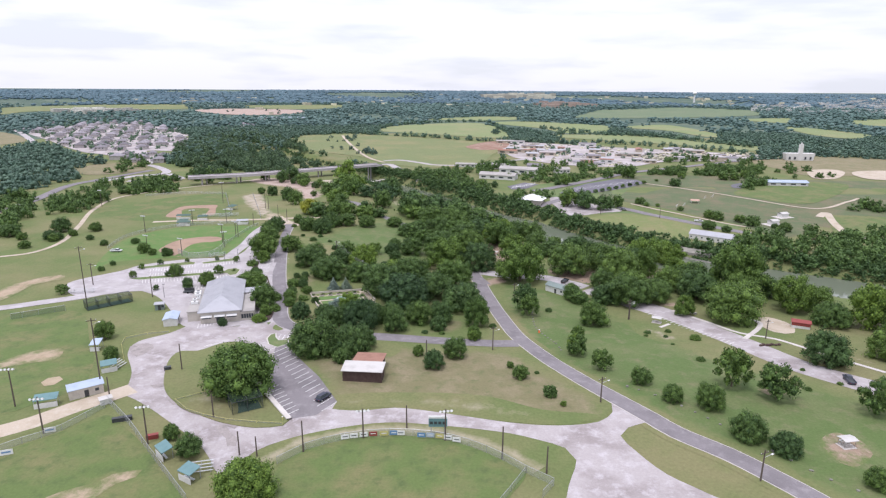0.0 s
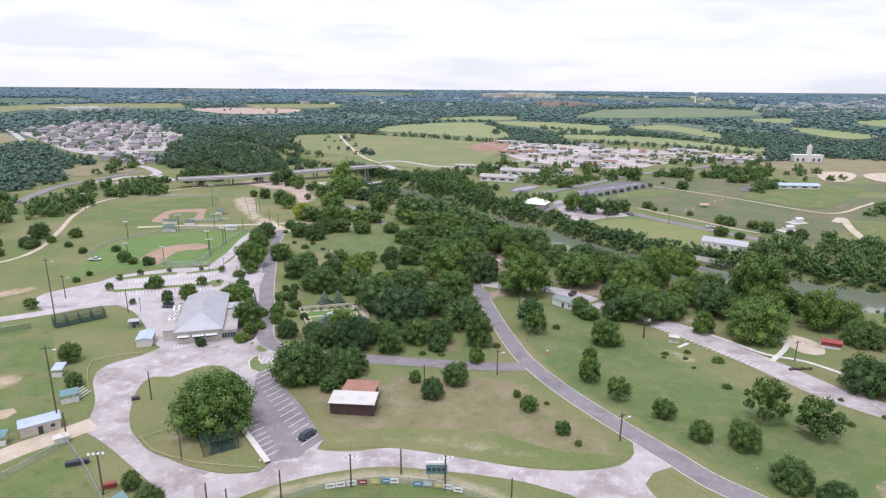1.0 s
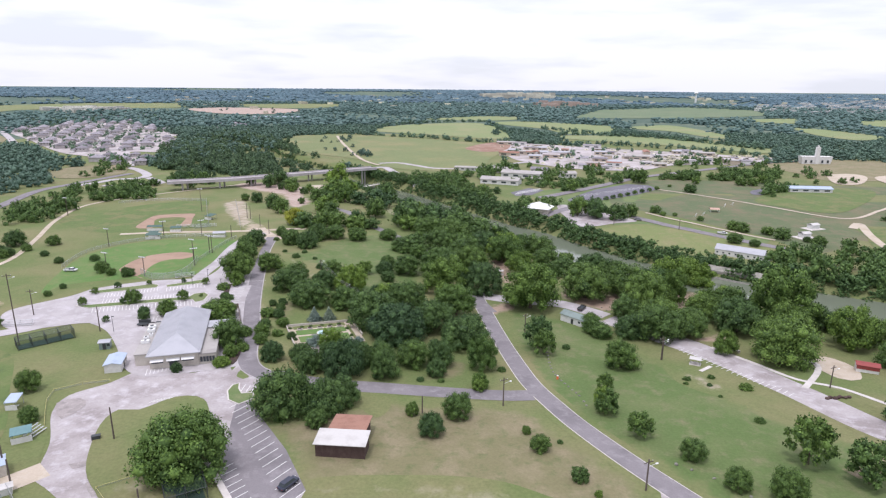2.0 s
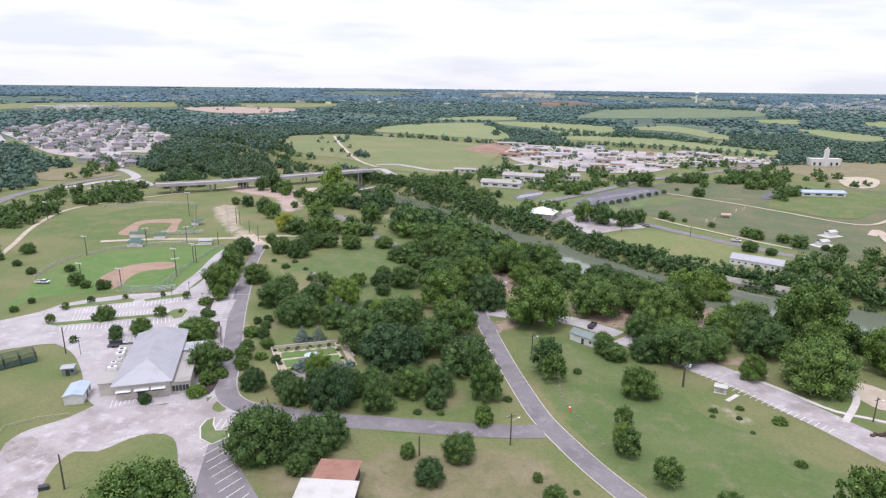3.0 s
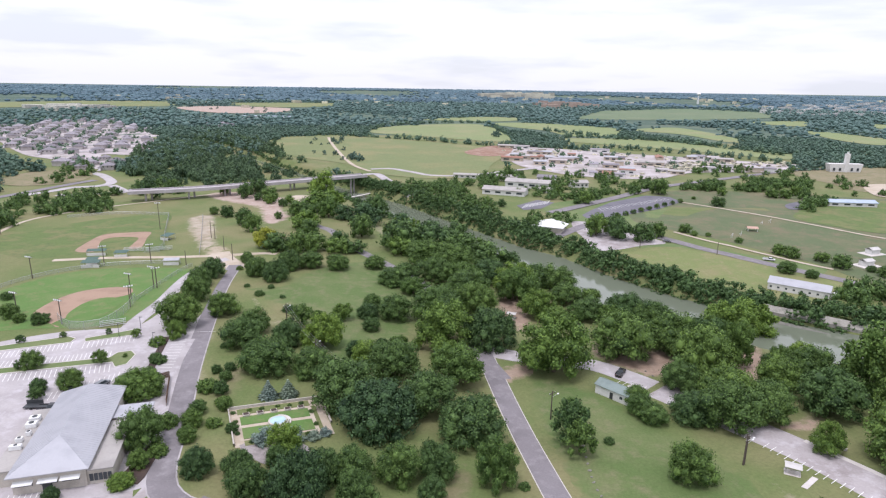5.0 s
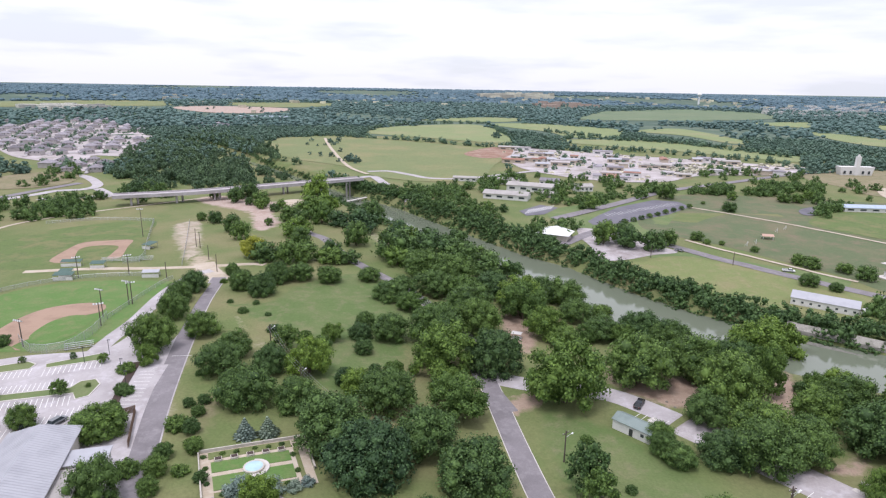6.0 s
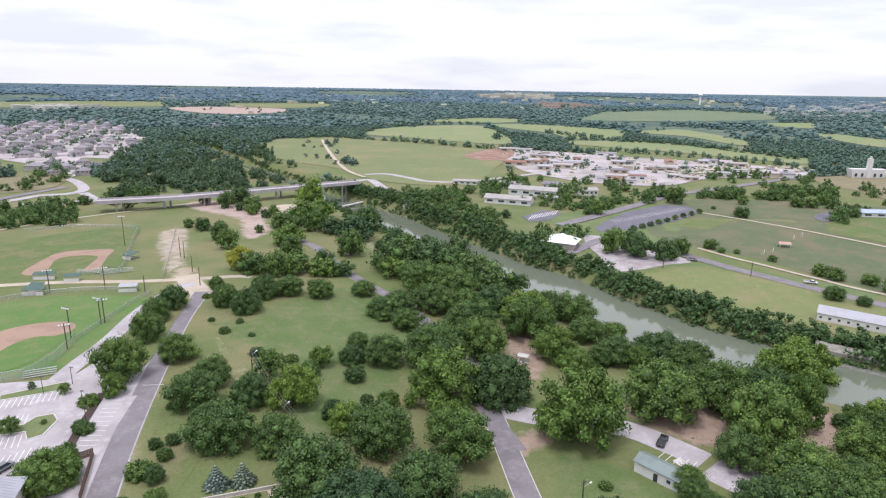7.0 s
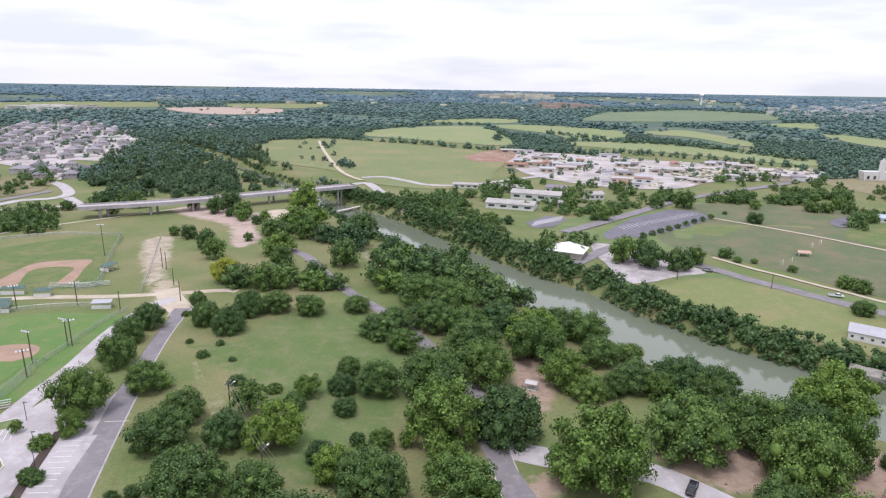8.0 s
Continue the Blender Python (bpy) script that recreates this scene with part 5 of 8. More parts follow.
groves = []
for pts, n, lo, hi in (([(-270.5, 395.2), (-294.6, 465.4), (-286.3, 524.6), (-242.3, 535.9), (-216, 496.9), (-246.4, 448.6), (-237.3, 377.1)], 60, 8, 14),
                       ([(-275.1, 350.9), (-315.1, 426.4), (-315.9, 464.6), (-270.5, 395.2), (-238.2, 317.5)], 26, 8, 14),
                       ([(10.5, 581.7), (40.8, 659.6), (111.8, 681.1), (192, 630.7), (186.3, 583.5), (127.6, 565.1), (101.6, 539.3), (48.6, 559.8), (27.6, 534.7)], 60, 8, 15),
                       ([(163.8, 338.5), (208.6, 355.2), (262.7, 351.2), (290.9, 331.5), (247.4, 278.3), (214.2, 281.7), (182.7, 296.9), (161.3, 312.7)], 70, 9, 15),
                       ([(199.6, 595.3), (239.2, 634.4), (244.3, 617.2), (232.3, 593.2)], 26, 9, 13),
                       ([(239.2, 602.7), (295.2, 636.2), (323.5, 623.1), (307.4, 598.5), (251.7, 590.2)], 40, 9, 13),
                       ([(52.5, 461.5), (64.2, 485.1), (77.1, 485.8), (85.5, 474.1), (73.1, 447.1), (53, 446.3)], 16, 8, 12),
                       ([(230.7, 487.3), (250.7, 500.6), (298.3, 547), (302, 564), (251.7, 523.3)], 14, 8, 12),
                       ([(279.8, 426.5), (312.9, 446.2), (315.9, 427.5), (304, 414.9)], 8, 8, 12),
                       ([(-53.8, 576), (-31.3, 601.1), (11.3, 616.5), (28.2, 543.5), (40, 483.9), (14.9, 490.2), (-19.8, 538)], 64, 8, 13),
                       ([(-324.6, 578.8), (-341.7, 626.8), (-365.8, 722.7), (-300.1, 630.3), (-293.8, 592.6)], 12, 8, 13),
                       ([(-231.7, 466.6), (-265.8, 516.2), (-251.2, 525.5), (-229.7, 518.5), (-210.9, 481.4)], 22, 9, 14),
                       ([(-225.6, 535.9), (-239, 574.3), (-230.8, 597.6), (-191.9, 557), (-205.6, 531.9)], 22, 8, 12)):
    groves += scatter(pts, n, lo, hi, len(groves) + 3)
for pts, n, lo, hi in (([(280.6, 780.3), (364.1, 689), (384.2, 582.7), (357.6, 544.6), (304.2, 599.4), (249.6, 697.8)], 44, 7, 12), ([(96.1, 559.2), (155.2, 612.8), (154.2, 586.6), (99.1, 527.4)], 16, 7, 12),
                       ):
    groves += scatter(pts, n, lo, hi, len(groves) + 3)
valley = scatter([(-242.8, 611.0), (-213.5, 648.8), (-139.2, 720.4), (-101.0, 661.4), (-107.9, 670.8), (-154.2, 597.4), (-210.2, 568.9)], 55, 8, 13, 93) + scatter([(-293.3, 667.7), (-280.9, 720.6), (-195.9, 796.2), (-133.5, 745.3), (-135.6, 710.1), (-188.1, 619.0), (-248.2, 589.1)], 60, 8, 14, 92) + scatter([(-293.7, 661.6), (-372.6, 868), (-358.1, 1100.4), (-225.2, 909.1), (-138.5, 717.1), (-156.5, 643.9), (-218.3, 610.5), (-268.7, 627.8)], 330, 8, 17, 91)
wood("groves", [p for p in groves if river_gap(p[0], p[1]) > 23], M_WOODS, "groups of full green trees between fields and roads", rng, 11, 40, 0.4)
wood("valley_woods", [p for p in valley if river_gap(p[0], p[1]) > 12], M_VALLEYWOODS, "dense green woods between the bridge and the houses", rng, 11, 36, 0.42)

# the wooded country behind, in clumps that widen with distance
near_belt, mid_belt, far_belt = [], [], []
for belt, n, r0, r1, lo, hi in ((near_belt, 6800, 560, 1250, 8, 15), (mid_belt, 9500, 1250, 2500, 11, 20), (far_belt, 15000, 2500, 4750, 16, 34)):
    r = np.sqrt(rng.uniform(r0 * r0, r1 * r1, n * 3))
    a = rng.uniform(-0.80, 0.80, n * 3)
    x, y = r * np.sin(a), r * np.cos(a)
    ok = river_gap(x, y) > 13
    for pts in CLEAR:
        for k in (1.0, 1.04, 1.08, 1.12):
            ok &= ~inside(pts, x * k, y * k)
    ok &= ~((y < 640) & (x > -330)) & ~((x > 0) & (y < 700 - 0.35 * x + 60))
    wide = 1.0 if r1 < 2600 else 0.45
    gap = np.sin(wide * (x * 0.011 + 1.3 * np.sin(y * 0.004))) + np.sin(wide * (y * 0.007 + x * 0.003)) + rng.normal(0, 0.25, len(x))
    ok &= gap > (-1.1 if r1 < 1300 else -1.45 if r1 < 2600 else -0.9)
    d = rng.uniform(lo, hi, len(x))
    belt += list(zip(x[ok][:n], y[ok][:n], d[ok][:n]))
# each belt's leaves carry more painted-in blue haze than the one before
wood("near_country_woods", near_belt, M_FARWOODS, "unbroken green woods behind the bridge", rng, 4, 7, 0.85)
wood("country_woods", mid_belt, M_MIDWOODS, "distant dark woods tinted blue-green for haze", rng, 3, 0, 1.5)
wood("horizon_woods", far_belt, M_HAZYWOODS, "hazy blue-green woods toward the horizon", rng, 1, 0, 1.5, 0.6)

hedges = []
for pts, lo, hi in (([(-266, 1098.2), (-186.8, 1104.4), (-122.5, 1070.9), (-23.5, 1019.3), (74.1, 952.9), (150.4, 938.8), (235.5, 935), (299.5, 894.7), (359.9, 842.4), (402.1, 801.9), (455.1, 778.4)], 8, 13), ([(116.5, 1064.3), (160.8, 1067.6), (217.6, 1109.5), (276.3, 1101.1), (303.6, 1090.5)], 9, 14),
                    ([(102.4, 1413.9), (110.4, 1280.7), (123.6, 1102.3)], 8, 12), ([(273.1, 1088.2), (352.7, 1057.8), (406.9, 955.6), (439.3, 878.3), (463.7, 848.4)], 10, 16), ([(-138.1, 1209.5), (-57.7, 1398.2), (100.3, 1479.8)], 9, 14), ([(199.7, 1254.7), (265, 1139.8), (318.1, 1143.9)], 9, 14)):
    for p in curve_through(pts, False, 8.0):
        hedges.append((p[0] + rng.normal(0, 3), p[1] + rng.normal(0, 3), rng.uniform(lo, hi)))
wood("hedgerows", hedges, M_FARWOODS, "dark hedgerows between the far meadows", rng, 5, 16, 0.7)


# ---- materials of built things ----
M_ROOF = surface("galvanised_roof", (0.42, 0.42, 0.45), (0.37, 0.37, 0.4), big=6, fine=0.5, rough=0.45, metal=0.2, bump=0.05, grain=0.08)
M_WHITEROOF = surface("white_membrane", (0.54, 0.52, 0.5), (0.45, 0.43, 0.41), big=5, fine=0.4, rough=0.7, bump=0.05, grain=0.1)
M_TANROOF = surface("weathered_roof_membrane", (0.4, 0.375, 0.355), (0.32, 0.3, 0.285), big=8, fine=0.6, rough=0.8, bump=0.05, grain=0.15)
M_BLUEROOF = surface("pale_blue_sheet", (0.42, 0.49, 0.6), (0.36, 0.43, 0.53), big=4, fine=0.4, rough=0.5, metal=0.2, bump=0.05, grain=0.08)
M_TEALROOF = surface("teal_sheet", (0.13, 0.24, 0.25), (0.1, 0.2, 0.21), big=4, fine=0.4, rough=0.5, bump=0.05, grain=0.12)
M_GREENROOF = surface("green_sheet", (0.2, 0.25, 0.235), (0.165, 0.21, 0.2), big=4, fine=0.4, rough=0.5, bump=0.05, grain=0.1)
M_DUGOUTROOF = surface("dark_green_sheet", (0.1, 0.155, 0.135), (0.08, 0.125, 0.11), big=4, fine=0.4, rough=0.9, bump=0.05, grain=0.15)
M_RUSTROOF = surface("rusty_sheet", (0.34, 0.18, 0.13), (0.28, 0.14, 0.1), big=4, fine=0.4, rough=0.8, bump=0.08, grain=0.2)
M_STONEWALL = surface("limestone_wall", (0.56, 0.52, 0.46), (0.47, 0.43, 0.38), big=3, fine=0.35, rough=0.9, bump=0.3, grain=0.2)
M_WHITEWALL = plain("white_siding", (0.68, 0.67, 0.65), 0.7)
M_DARKWOOD = surface("dark_timber", (0.085, 0.055, 0.05), (0.11, 0.075, 0.065), big=2, fine=0.25, rough=0.85, bump=0.3, grain=0.3)
M_POLE = plain("weathered_pole", (0.13, 0.105, 0.09), 0.85, 0.0, 0.25)
M_STEEL = plain("galvanised_steel", (0.46, 0.47, 0.48), 0.45, 0.6)
M_DARKSTEEL = plain("dark_metal", (0.06, 0.065, 0.07), 0.5, 0.3)
M_LAMP = plain("lamp_glass", (0.8, 0.8, 0.8), 0.3)
M_GLASS = plain("dark_window_glass", (0.05, 0.06, 0.07), 0.12)
M_TYRE = plain("tyre_rubber", (0.03, 0.03, 0.03), 0.9)
M_RED = plain("red_paint", (0.27, 0.05, 0.045), 0.6)
M_YELLOW = plain("yellow_paint", (0.5, 0.45, 0.16), 0.6)
M_BLUE = plain("blue_paint", (0.12, 0.25, 0.45), 0.6)
M_WHITE = plain("white_paint", (0.78, 0.78, 0.77), 0.6)
M_ORANGE = plain("orange_paint", (0.75, 0.16, 0.05), 0.6)
M_BENCH = plain("bench_aluminium", (0.6, 0.61, 0.62), 0.45, 0.4)
M_BOULDER = surface("weathered_limestone", (0.3, 0.29, 0.25), (0.2, 0.2, 0.17), big=1.5, fine=0.3, own=0.3, grain=0.3)
M_CAGEMAT = plain("dark_turf_mat", (0.05, 0.085, 0.07), 0.9)
M_POOL = plain("fountain_water", (0.42, 0.6, 0.66), 0.1)


def net(name, colour, cover):
    """A woven net: mostly holes."""
    m, n, l, bsdf = node_mat(name)
    bsdf.inputs["Base Color"].default_value = (*colour, 1)
    bsdf.inputs["Roughness"].default_value = 0.6
    bsdf.inputs["Alpha"].default_value = cover
    return m


M_CHAIN = net("chain_link", (0.4, 0.42, 0.42), 0.3)
M_NETTING = net("dark_netting", (0.03, 0.055, 0.04), 0.3)
M_WINDSCREEN = net("green_windscreen", (0.13, 0.17, 0.12), 0.5)


# ---- painted bays ----
lines = {}


def bays(parent, a, b, c, n, lift, w=0.08):
    """n painted lines from a to b, each running from its start the way a to c goes."""
    dx, dy = c[0] - a[0], c[1] - a[1]
    length = math.hypot(dx, dy)
    key = round(length, 1)
    if key not in lines:
        bm = bmesh.new()
        bm.faces.new([bm.verts.new(v) for v in ((0, -w, 0), (length, -w, 0), (length, w, 0), (0, w, 0))])
        me = bpy.data.meshes.new("bay_line")
        bm.to_mesh(me)
        bm.free()
        lines[key] = me
    turn = math.degrees(math.atan2(dy, dx))
    for i in range(n):
        k = i / max(1, n - 1)
        x, y = a[0] + (b[0] - a[0]) * k, a[1] + (b[1] - a[1]) * k
        z0, z1 = height(x, y), height(x + dx, y + dy)
        ob = link_mesh("bay_line", lines[key], M_LINE, parent)
        ob.matrix_world = pose(x, y, z0 + lift, 0, -math.degrees(math.atan2(z1 - z0, length)), turn)


lot = patch("parking_bays", [(-53.7, 181.5), (-50.9, 182.7), (-43.6, 170.8), (-35, 158), (-27.4, 143.4), (-31.5, 136.6), (-37.4, 134.7), (-49.6, 151.5), (-49.1, 158.5)], 0.09, M_ASPHALT, "grey asphalt parking bays with white lines", category="car park", smooth=False)
bays(lot, *[(-51.2, 181.7), (-27.5, 143.3), (-54.2, 176.8)], 16, 0.14)
bays(lot, *[(-47.3, 149.9), (-38.8, 136.5), (-45, 152.6)], 8, 0.14)
strip = ribbon("bay_strip", [(-81.4, 277), (-79.5, 264.5), (-77.8, 254.5), (-76.7, 245.9)], 5.2, 0.16, M_CONCRETE, "pale concrete bays beside the road", category="car park")
bays(strip, *[(-85.1, 274.6), (-80.2, 248.1), (-80.9, 274.9)], 14, 0.2)
apron_ob = bpy.data.objects["apron"]
for row, n in (([(-132.9, 265.4), (-116.1, 273.9), (-131.1, 260.7)], 17), ([(-112.3, 274), (-99.4, 280.2), (-110.5, 268.9)], 12), ([(-128.6, 254.9), (-99.1, 263.4), (-130.1, 258.9)], 28),
               ([(-129.2, 249.8), (-96.3, 258.3), (-127.1, 245)], 28), ([(-102.4, 236.1), (-89.7, 249), (-103.7, 240.5)], 15)):
    bays(apron_ob, *row, n, 0.14)
bays(bpy.data.objects["caliche_yard"], *[(-84.1, 195.1), (-78.1, 199.8), (-85.5, 199.2)], 8, 0.1)
bays(bpy.data.objects["caliche_yard"], *[(-75.7, 178.8), (-71.2, 180.7), (-74.2, 181)], 6, 0.1)
bays(bpy.data.objects["caliche_yard"], *[(-54.2, 186.3), (-51.3, 185.8), (-54.2, 190.2)], 3, 0.1)
bays(bpy.data.objects["car_park_east"], *[(80, 226.9), (97.5, 191.7), (82.6, 228.8)], 22, 0.12)
bays(bpy.data.objects["car_park_river"], *[(52.1, 259.1), (58.6, 255.4), (54.9, 261.7)], 5, 0.12)
link_mesh("stop_line", lines[list(lines)[0]], M_LINE, bpy.data.objects["road_west"]).matrix_world = pose(*[(-80.2, 282.9)][0], height(*[(-80.2, 282.9)][0]) + 0.2, 0, 0, 5)

# ---- raised grass islands ----
ISLAND = "raised grass island edged with a pale kerb"
for name, pts, sm_ in (("island_loop", [(-82, 167.5), (-81.5, 175.1), (-76.3, 175.2), (-69.9, 182.3), (-62.2, 181.1), (-55.5, 168), (-47.1, 149.2), (-37.6, 133.9), (-38.6, 131.5), (-45.2, 130.5), (-54.2, 132.9), (-64, 138.4), (-71.3, 144.4), (-76.8, 152.6)], True),
                       ("island_corner", [(-55.8, 181), (-57.8, 186.1), (-57.6, 189.6), (-56.1, 190.9), (-55.2, 187.6), (-53.6, 184.9), (-50.6, 185.5), (-49.8, 182.1), (-52.4, 178.8)], True),
                       ("island_median", [(-140.3, 268.2), (-119.9, 278), (-116.7, 276.5), (-116.6, 273.3), (-136, 265.8)], False),
                       ("island_median", [(-113.8, 276.6), (-101.9, 284.1), (-99.5, 281.9), (-99.9, 279.7), (-112.3, 274)], False),
                       ("island_median", [(-136.6, 251.7), (-98.8, 262.9), (-98.2, 266.3), (-94.7, 267.8), (-92.1, 265), (-91.6, 258.5), (-94.1, 256.6), (-96.4, 259.7), (-130.6, 249.4)], False)):
    isl = patch(name, pts, 0.22, M_GROUND if "loop" in name or "row" in name else M_LAWN, ISLAND, depth=0.25, smooth=sm_, category="island")
    if "loop" not in name:
        ribbon("kerb", [p for p in pts], 0.35, 0.12, M_KERB, rise=0.14, closed=True, parent=isl, smooth=sm_)
ribbon("bed_tree_row", [(-90.5, 288), (-88.1, 296), (-90.4, 310.7), (-93.9, 330.3), (-96.4, 351.2)], 6.5, 0.2, M_GROUND, "strip of grass beneath a row of trees", rise=0.06, category="verge")
ribbon("bed_hedge", [(-88.4, 278.5), (-86.1, 267.5), (-84.1, 258.8), (-82.3, 252)], 2.0, 0.2, M_MULCH, "dark mulch bed beside the parking bays", rise=0.05, category="bed")
patch("bed_hall", [(-66.5, 203.7), (-66.5, 208.9), (-66.3, 215.3), (-66.1, 221.9), (-63.6, 217.5), (-62.1, 209.1), (-62, 203.1)], 0.25, M_MULCH, "dark mulch bed with shrubs beside the hall", depth=0.2, category="bed")
ribbon("wall_bay", [(-51.1, 153.1), (-37.6, 134.1)], 1.3, 0.1, M_KERB, "low pale concrete wall beside the bays", rise=0.5, category="wall", smooth=False)

# ---- the hall ----
def sloped(points, faces):
    bm = bmesh.new()
    vs = [bm.verts.new(p) for p in points]
    for f in faces:
        bm.faces.new([vs[i] for i in f])
    return bm


def hip_roof(x0, x1, y0, y1, z, rise, inset0, inset1, over=0.6, thick=0.18):
    """A hipped roof over a rectangle, its ridge along y, with an eave board."""
    a, b, c, d = x0 - over, x1 + over, y0 - over, y1 + over
    m = (a + b) / 2
    pts = [(a, c, z), (b, c, z), (b, d, z), (a, d, z), (m, c + inset0, z + rise), (m, d - inset1, z + rise)]
    pts += [(p[0], p[1], z - thick) for p in pts[:4]]
    return sloped(pts, [(0, 1, 4), (1, 2, 5, 4), (2, 3, 5), (3, 0, 4, 5), (6, 7, 1, 0), (7, 8, 2, 1), (8, 9, 3, 2), (9, 6, 0, 3), (9, 8, 7, 6)])


hall = thing("community_hall", -78, 200.2, 15.1, "limestone community hall with a grey metal hip roof", "hall", z=-1.55)
part("wall", box(-6.6, 6.6, 0.6, 35, 0, 4.6), M_STONEWALL, hall)
roof = part("roof", hip_roof(-6.6, 6.6, 0.6, 35, 4.65, 3.0, 9.5, 3.0, 0.8), M_ROOF, hall, "grey standing-seam metal roof")
for k in range(43):
    y = 1 + k * 0.8
    for s in (-1, 1):
        lim = min(1, max(0.02, (y + 0.2) / 9.5), max(0.02, (35.8 - y) / 3.0))
        bm = rod((s * 7.4, y, 4.68), (s * 7.4 * (1 - lim), y, 4.68 + 3.0 * lim), 0.035, 0.035, 4)
        part("roof_seam", bm, M_ROOF, roof)
part("wall_annex", box(-11.2, -6.6, 4, 29, 0, 3.7), M_STONEWALL, hall)
part("flat_roof", box(-11.4, -6.7, 3.8, 29.2, 3.7, 3.95), M_TANROOF, hall, "pale grey flat annex roof")
part("wall_annex", box(6.6, 11.4, 1.0, 20, 0, 3.4), M_STONEWALL, hall)
part("flat_roof", box(6.7, 11.6, 0.8, 20.2, 3.4, 3.65), M_TANROOF, hall, "pale grey flat annex roof")
canopy = part("canopy", box(6.8, 15.4, 20.6, 26.6, 3.9, 4.1), M_ROOF, hall, "pale blue-grey flat canopy")
for x in (7.6, 14.8):
    for y in (21.2, 26):
        part("canopy_post", rod((x, y, 0), (x, y, 3.9), 0.12), M_WHITE, canopy)
for x in (-4.6, -0.2, 3.8):
    win = part("window", box(x - 1.6, x + 1.6, 0.52, 0.62, 2.0, 3.0), M_GLASS, hall, "dark glazed window")
    part("awning", sloped([(x - 1.8, 0.6, 3.3), (x + 1.8, 0.6, 3.3), (x + 1.8, -0.5, 2.9), (x - 1.8, -0.5, 2.9), (x - 1.8, 0.6, 3.2), (x + 1.8, 0.6, 3.2), (x + 1.8, -0.5, 2.8), (x - 1.8, -0.5, 2.8)],
                         [(0, 1, 2, 3), (4, 7, 6, 5), (2, 6, 7, 3), (1, 5, 6, 2), (0, 3, 7, 4)]), M_WHITE, win)
for k in range(5):
    part("window", box(7.0 + k * 0.85, 7.7 + k * 0.85, 0.9, 1.02, 1.0, 2.6), M_GLASS, hall)
part("door", box(-1.4, 0.4, 0.5, 0.6, 0, 2.1), M_DARKSTEEL, hall, "dark double door")
for x, y, w, d in ((-9.6, 24, 2.2, 1.6), (-9.4, 21.2, 2.2, 1.6), (-9.8, 15, 1.4, 1.0), (-8.8, 17.4, 1.0, 1.0), (-9.5, 12, 2.4, 1.0)):
    u = part("roof_unit", box(x - w / 2, x + w / 2, y - d / 2, y + d / 2, 3.95, 5.0, 0.08), M_WHITE, hall, "white rooftop air unit")
    part("fan_grille", rod((x, y, 5.0), (x, y, 5.06), min(w, d) * 0.36, None, 14), M_DARKSTEEL, u)

# ---- sheds and shelters ----
def gable(x0, x1, y0, y1, z, rise, over=0.3, thick=0.12):
    """A gable roof with its ridge along x."""
    a, b, c, d, m = x0 - over, x1 + over, y0 - over, y1 + over, (y0 + y1) / 2
    top = [(a, c, z), (b, c, z), (b, m, z + rise), (a, m, z + rise), (a, d, z), (b, d, z)]
    pts = top + [(p[0], p[1], p[2] - thick) for p in top]
    return sloped(pts, [(0, 1, 2, 3), (3, 2, 5, 4), (7, 6, 9, 8), (8, 9, 10, 11), (0, 6, 7, 1), (5, 11, 10, 4), (1, 7, 8, 2), (2, 8, 11, 5), (3, 9, 6, 0), (4, 10, 9, 3)])


def shed(name, x, y, turn, w, d, h, wall, roofing, label, rise=None, door=True, group=""):
    t = thing(name, x, y, turn, label, "shed", group)
    part("wall", box(-w / 2, w / 2, -d / 2, d / 2, -0.5, h), wall, t)
    part("roof", gable(-w / 2, w / 2, -d / 2, d / 2, h, d * 0.18 if rise is None else rise), roofing, t)
    if rise is None or rise > 0.5:
        for s in (-1, 1):
            k = d * 0.18 if rise is None else rise
            part("gable", sloped([(s * (w / 2 - 0.02), -d / 2, h - 0.1), (s * (w / 2 - 0.02), d / 2, h - 0.1), (s * (w / 2 - 0.02), 0, h + k - 0.12)], [(0, 1, 2)]), wall, t)
    if door:
        part("door", box(-0.5, 0.5, -d / 2 - 0.06, -d / 2, 0, 2.0), M_DARKSTEEL, t)
        part("window", box(w * 0.25, w * 0.25 + 0.9, -d / 2 - 0.05, -d / 2, 1.1, 1.9), M_GLASS, t)
    return t


def shelter(x, y, turn, w, d, h, roofing, label, bench=True, back=True):
    t = thing("dugout", x, y, turn, label, "dugout")
    part("roof", sloped([(-w / 2, -d / 2, h), (w / 2, -d / 2, h), (w / 2, d / 2, h + 0.6), (-w / 2, d / 2, h + 0.6), (-w / 2, -d / 2, h - 0.14), (w / 2, -d / 2, h - 0.14), (w / 2, d / 2, h + 0.46), (-w / 2, d / 2, h + 0.46)],
                       [(0, 1, 2, 3), (7, 6, 5, 4), (0, 4, 5, 1), (1, 5, 6, 2), (2, 6, 7, 3), (3, 7, 4, 0)]), roofing, t)
    for sx in (-1, 1):
        for sy in (-1, 1):
            part("post", rod((sx * (w / 2 - 0.2), sy * (d / 2 - 0.2), -0.3), (sx * (w / 2 - 0.2), sy * (d / 2 - 0.2), h + 0.3 + sy * 0.2), 0.08), M_STEEL, t)
    if back:
        part("back_wall", box(-w / 2 + 0.1, w / 2 - 0.1, -d / 2 + 0.1, -d / 2 + 0.25, 0, h * 0.6), M_WHITEWALL, t)
    if bench:
        part("bench", box(-w / 2 + 0.4, w / 2 - 0.4, -0.4, 0.1, 0.4, 0.5), M_BENCH, t)
    return t


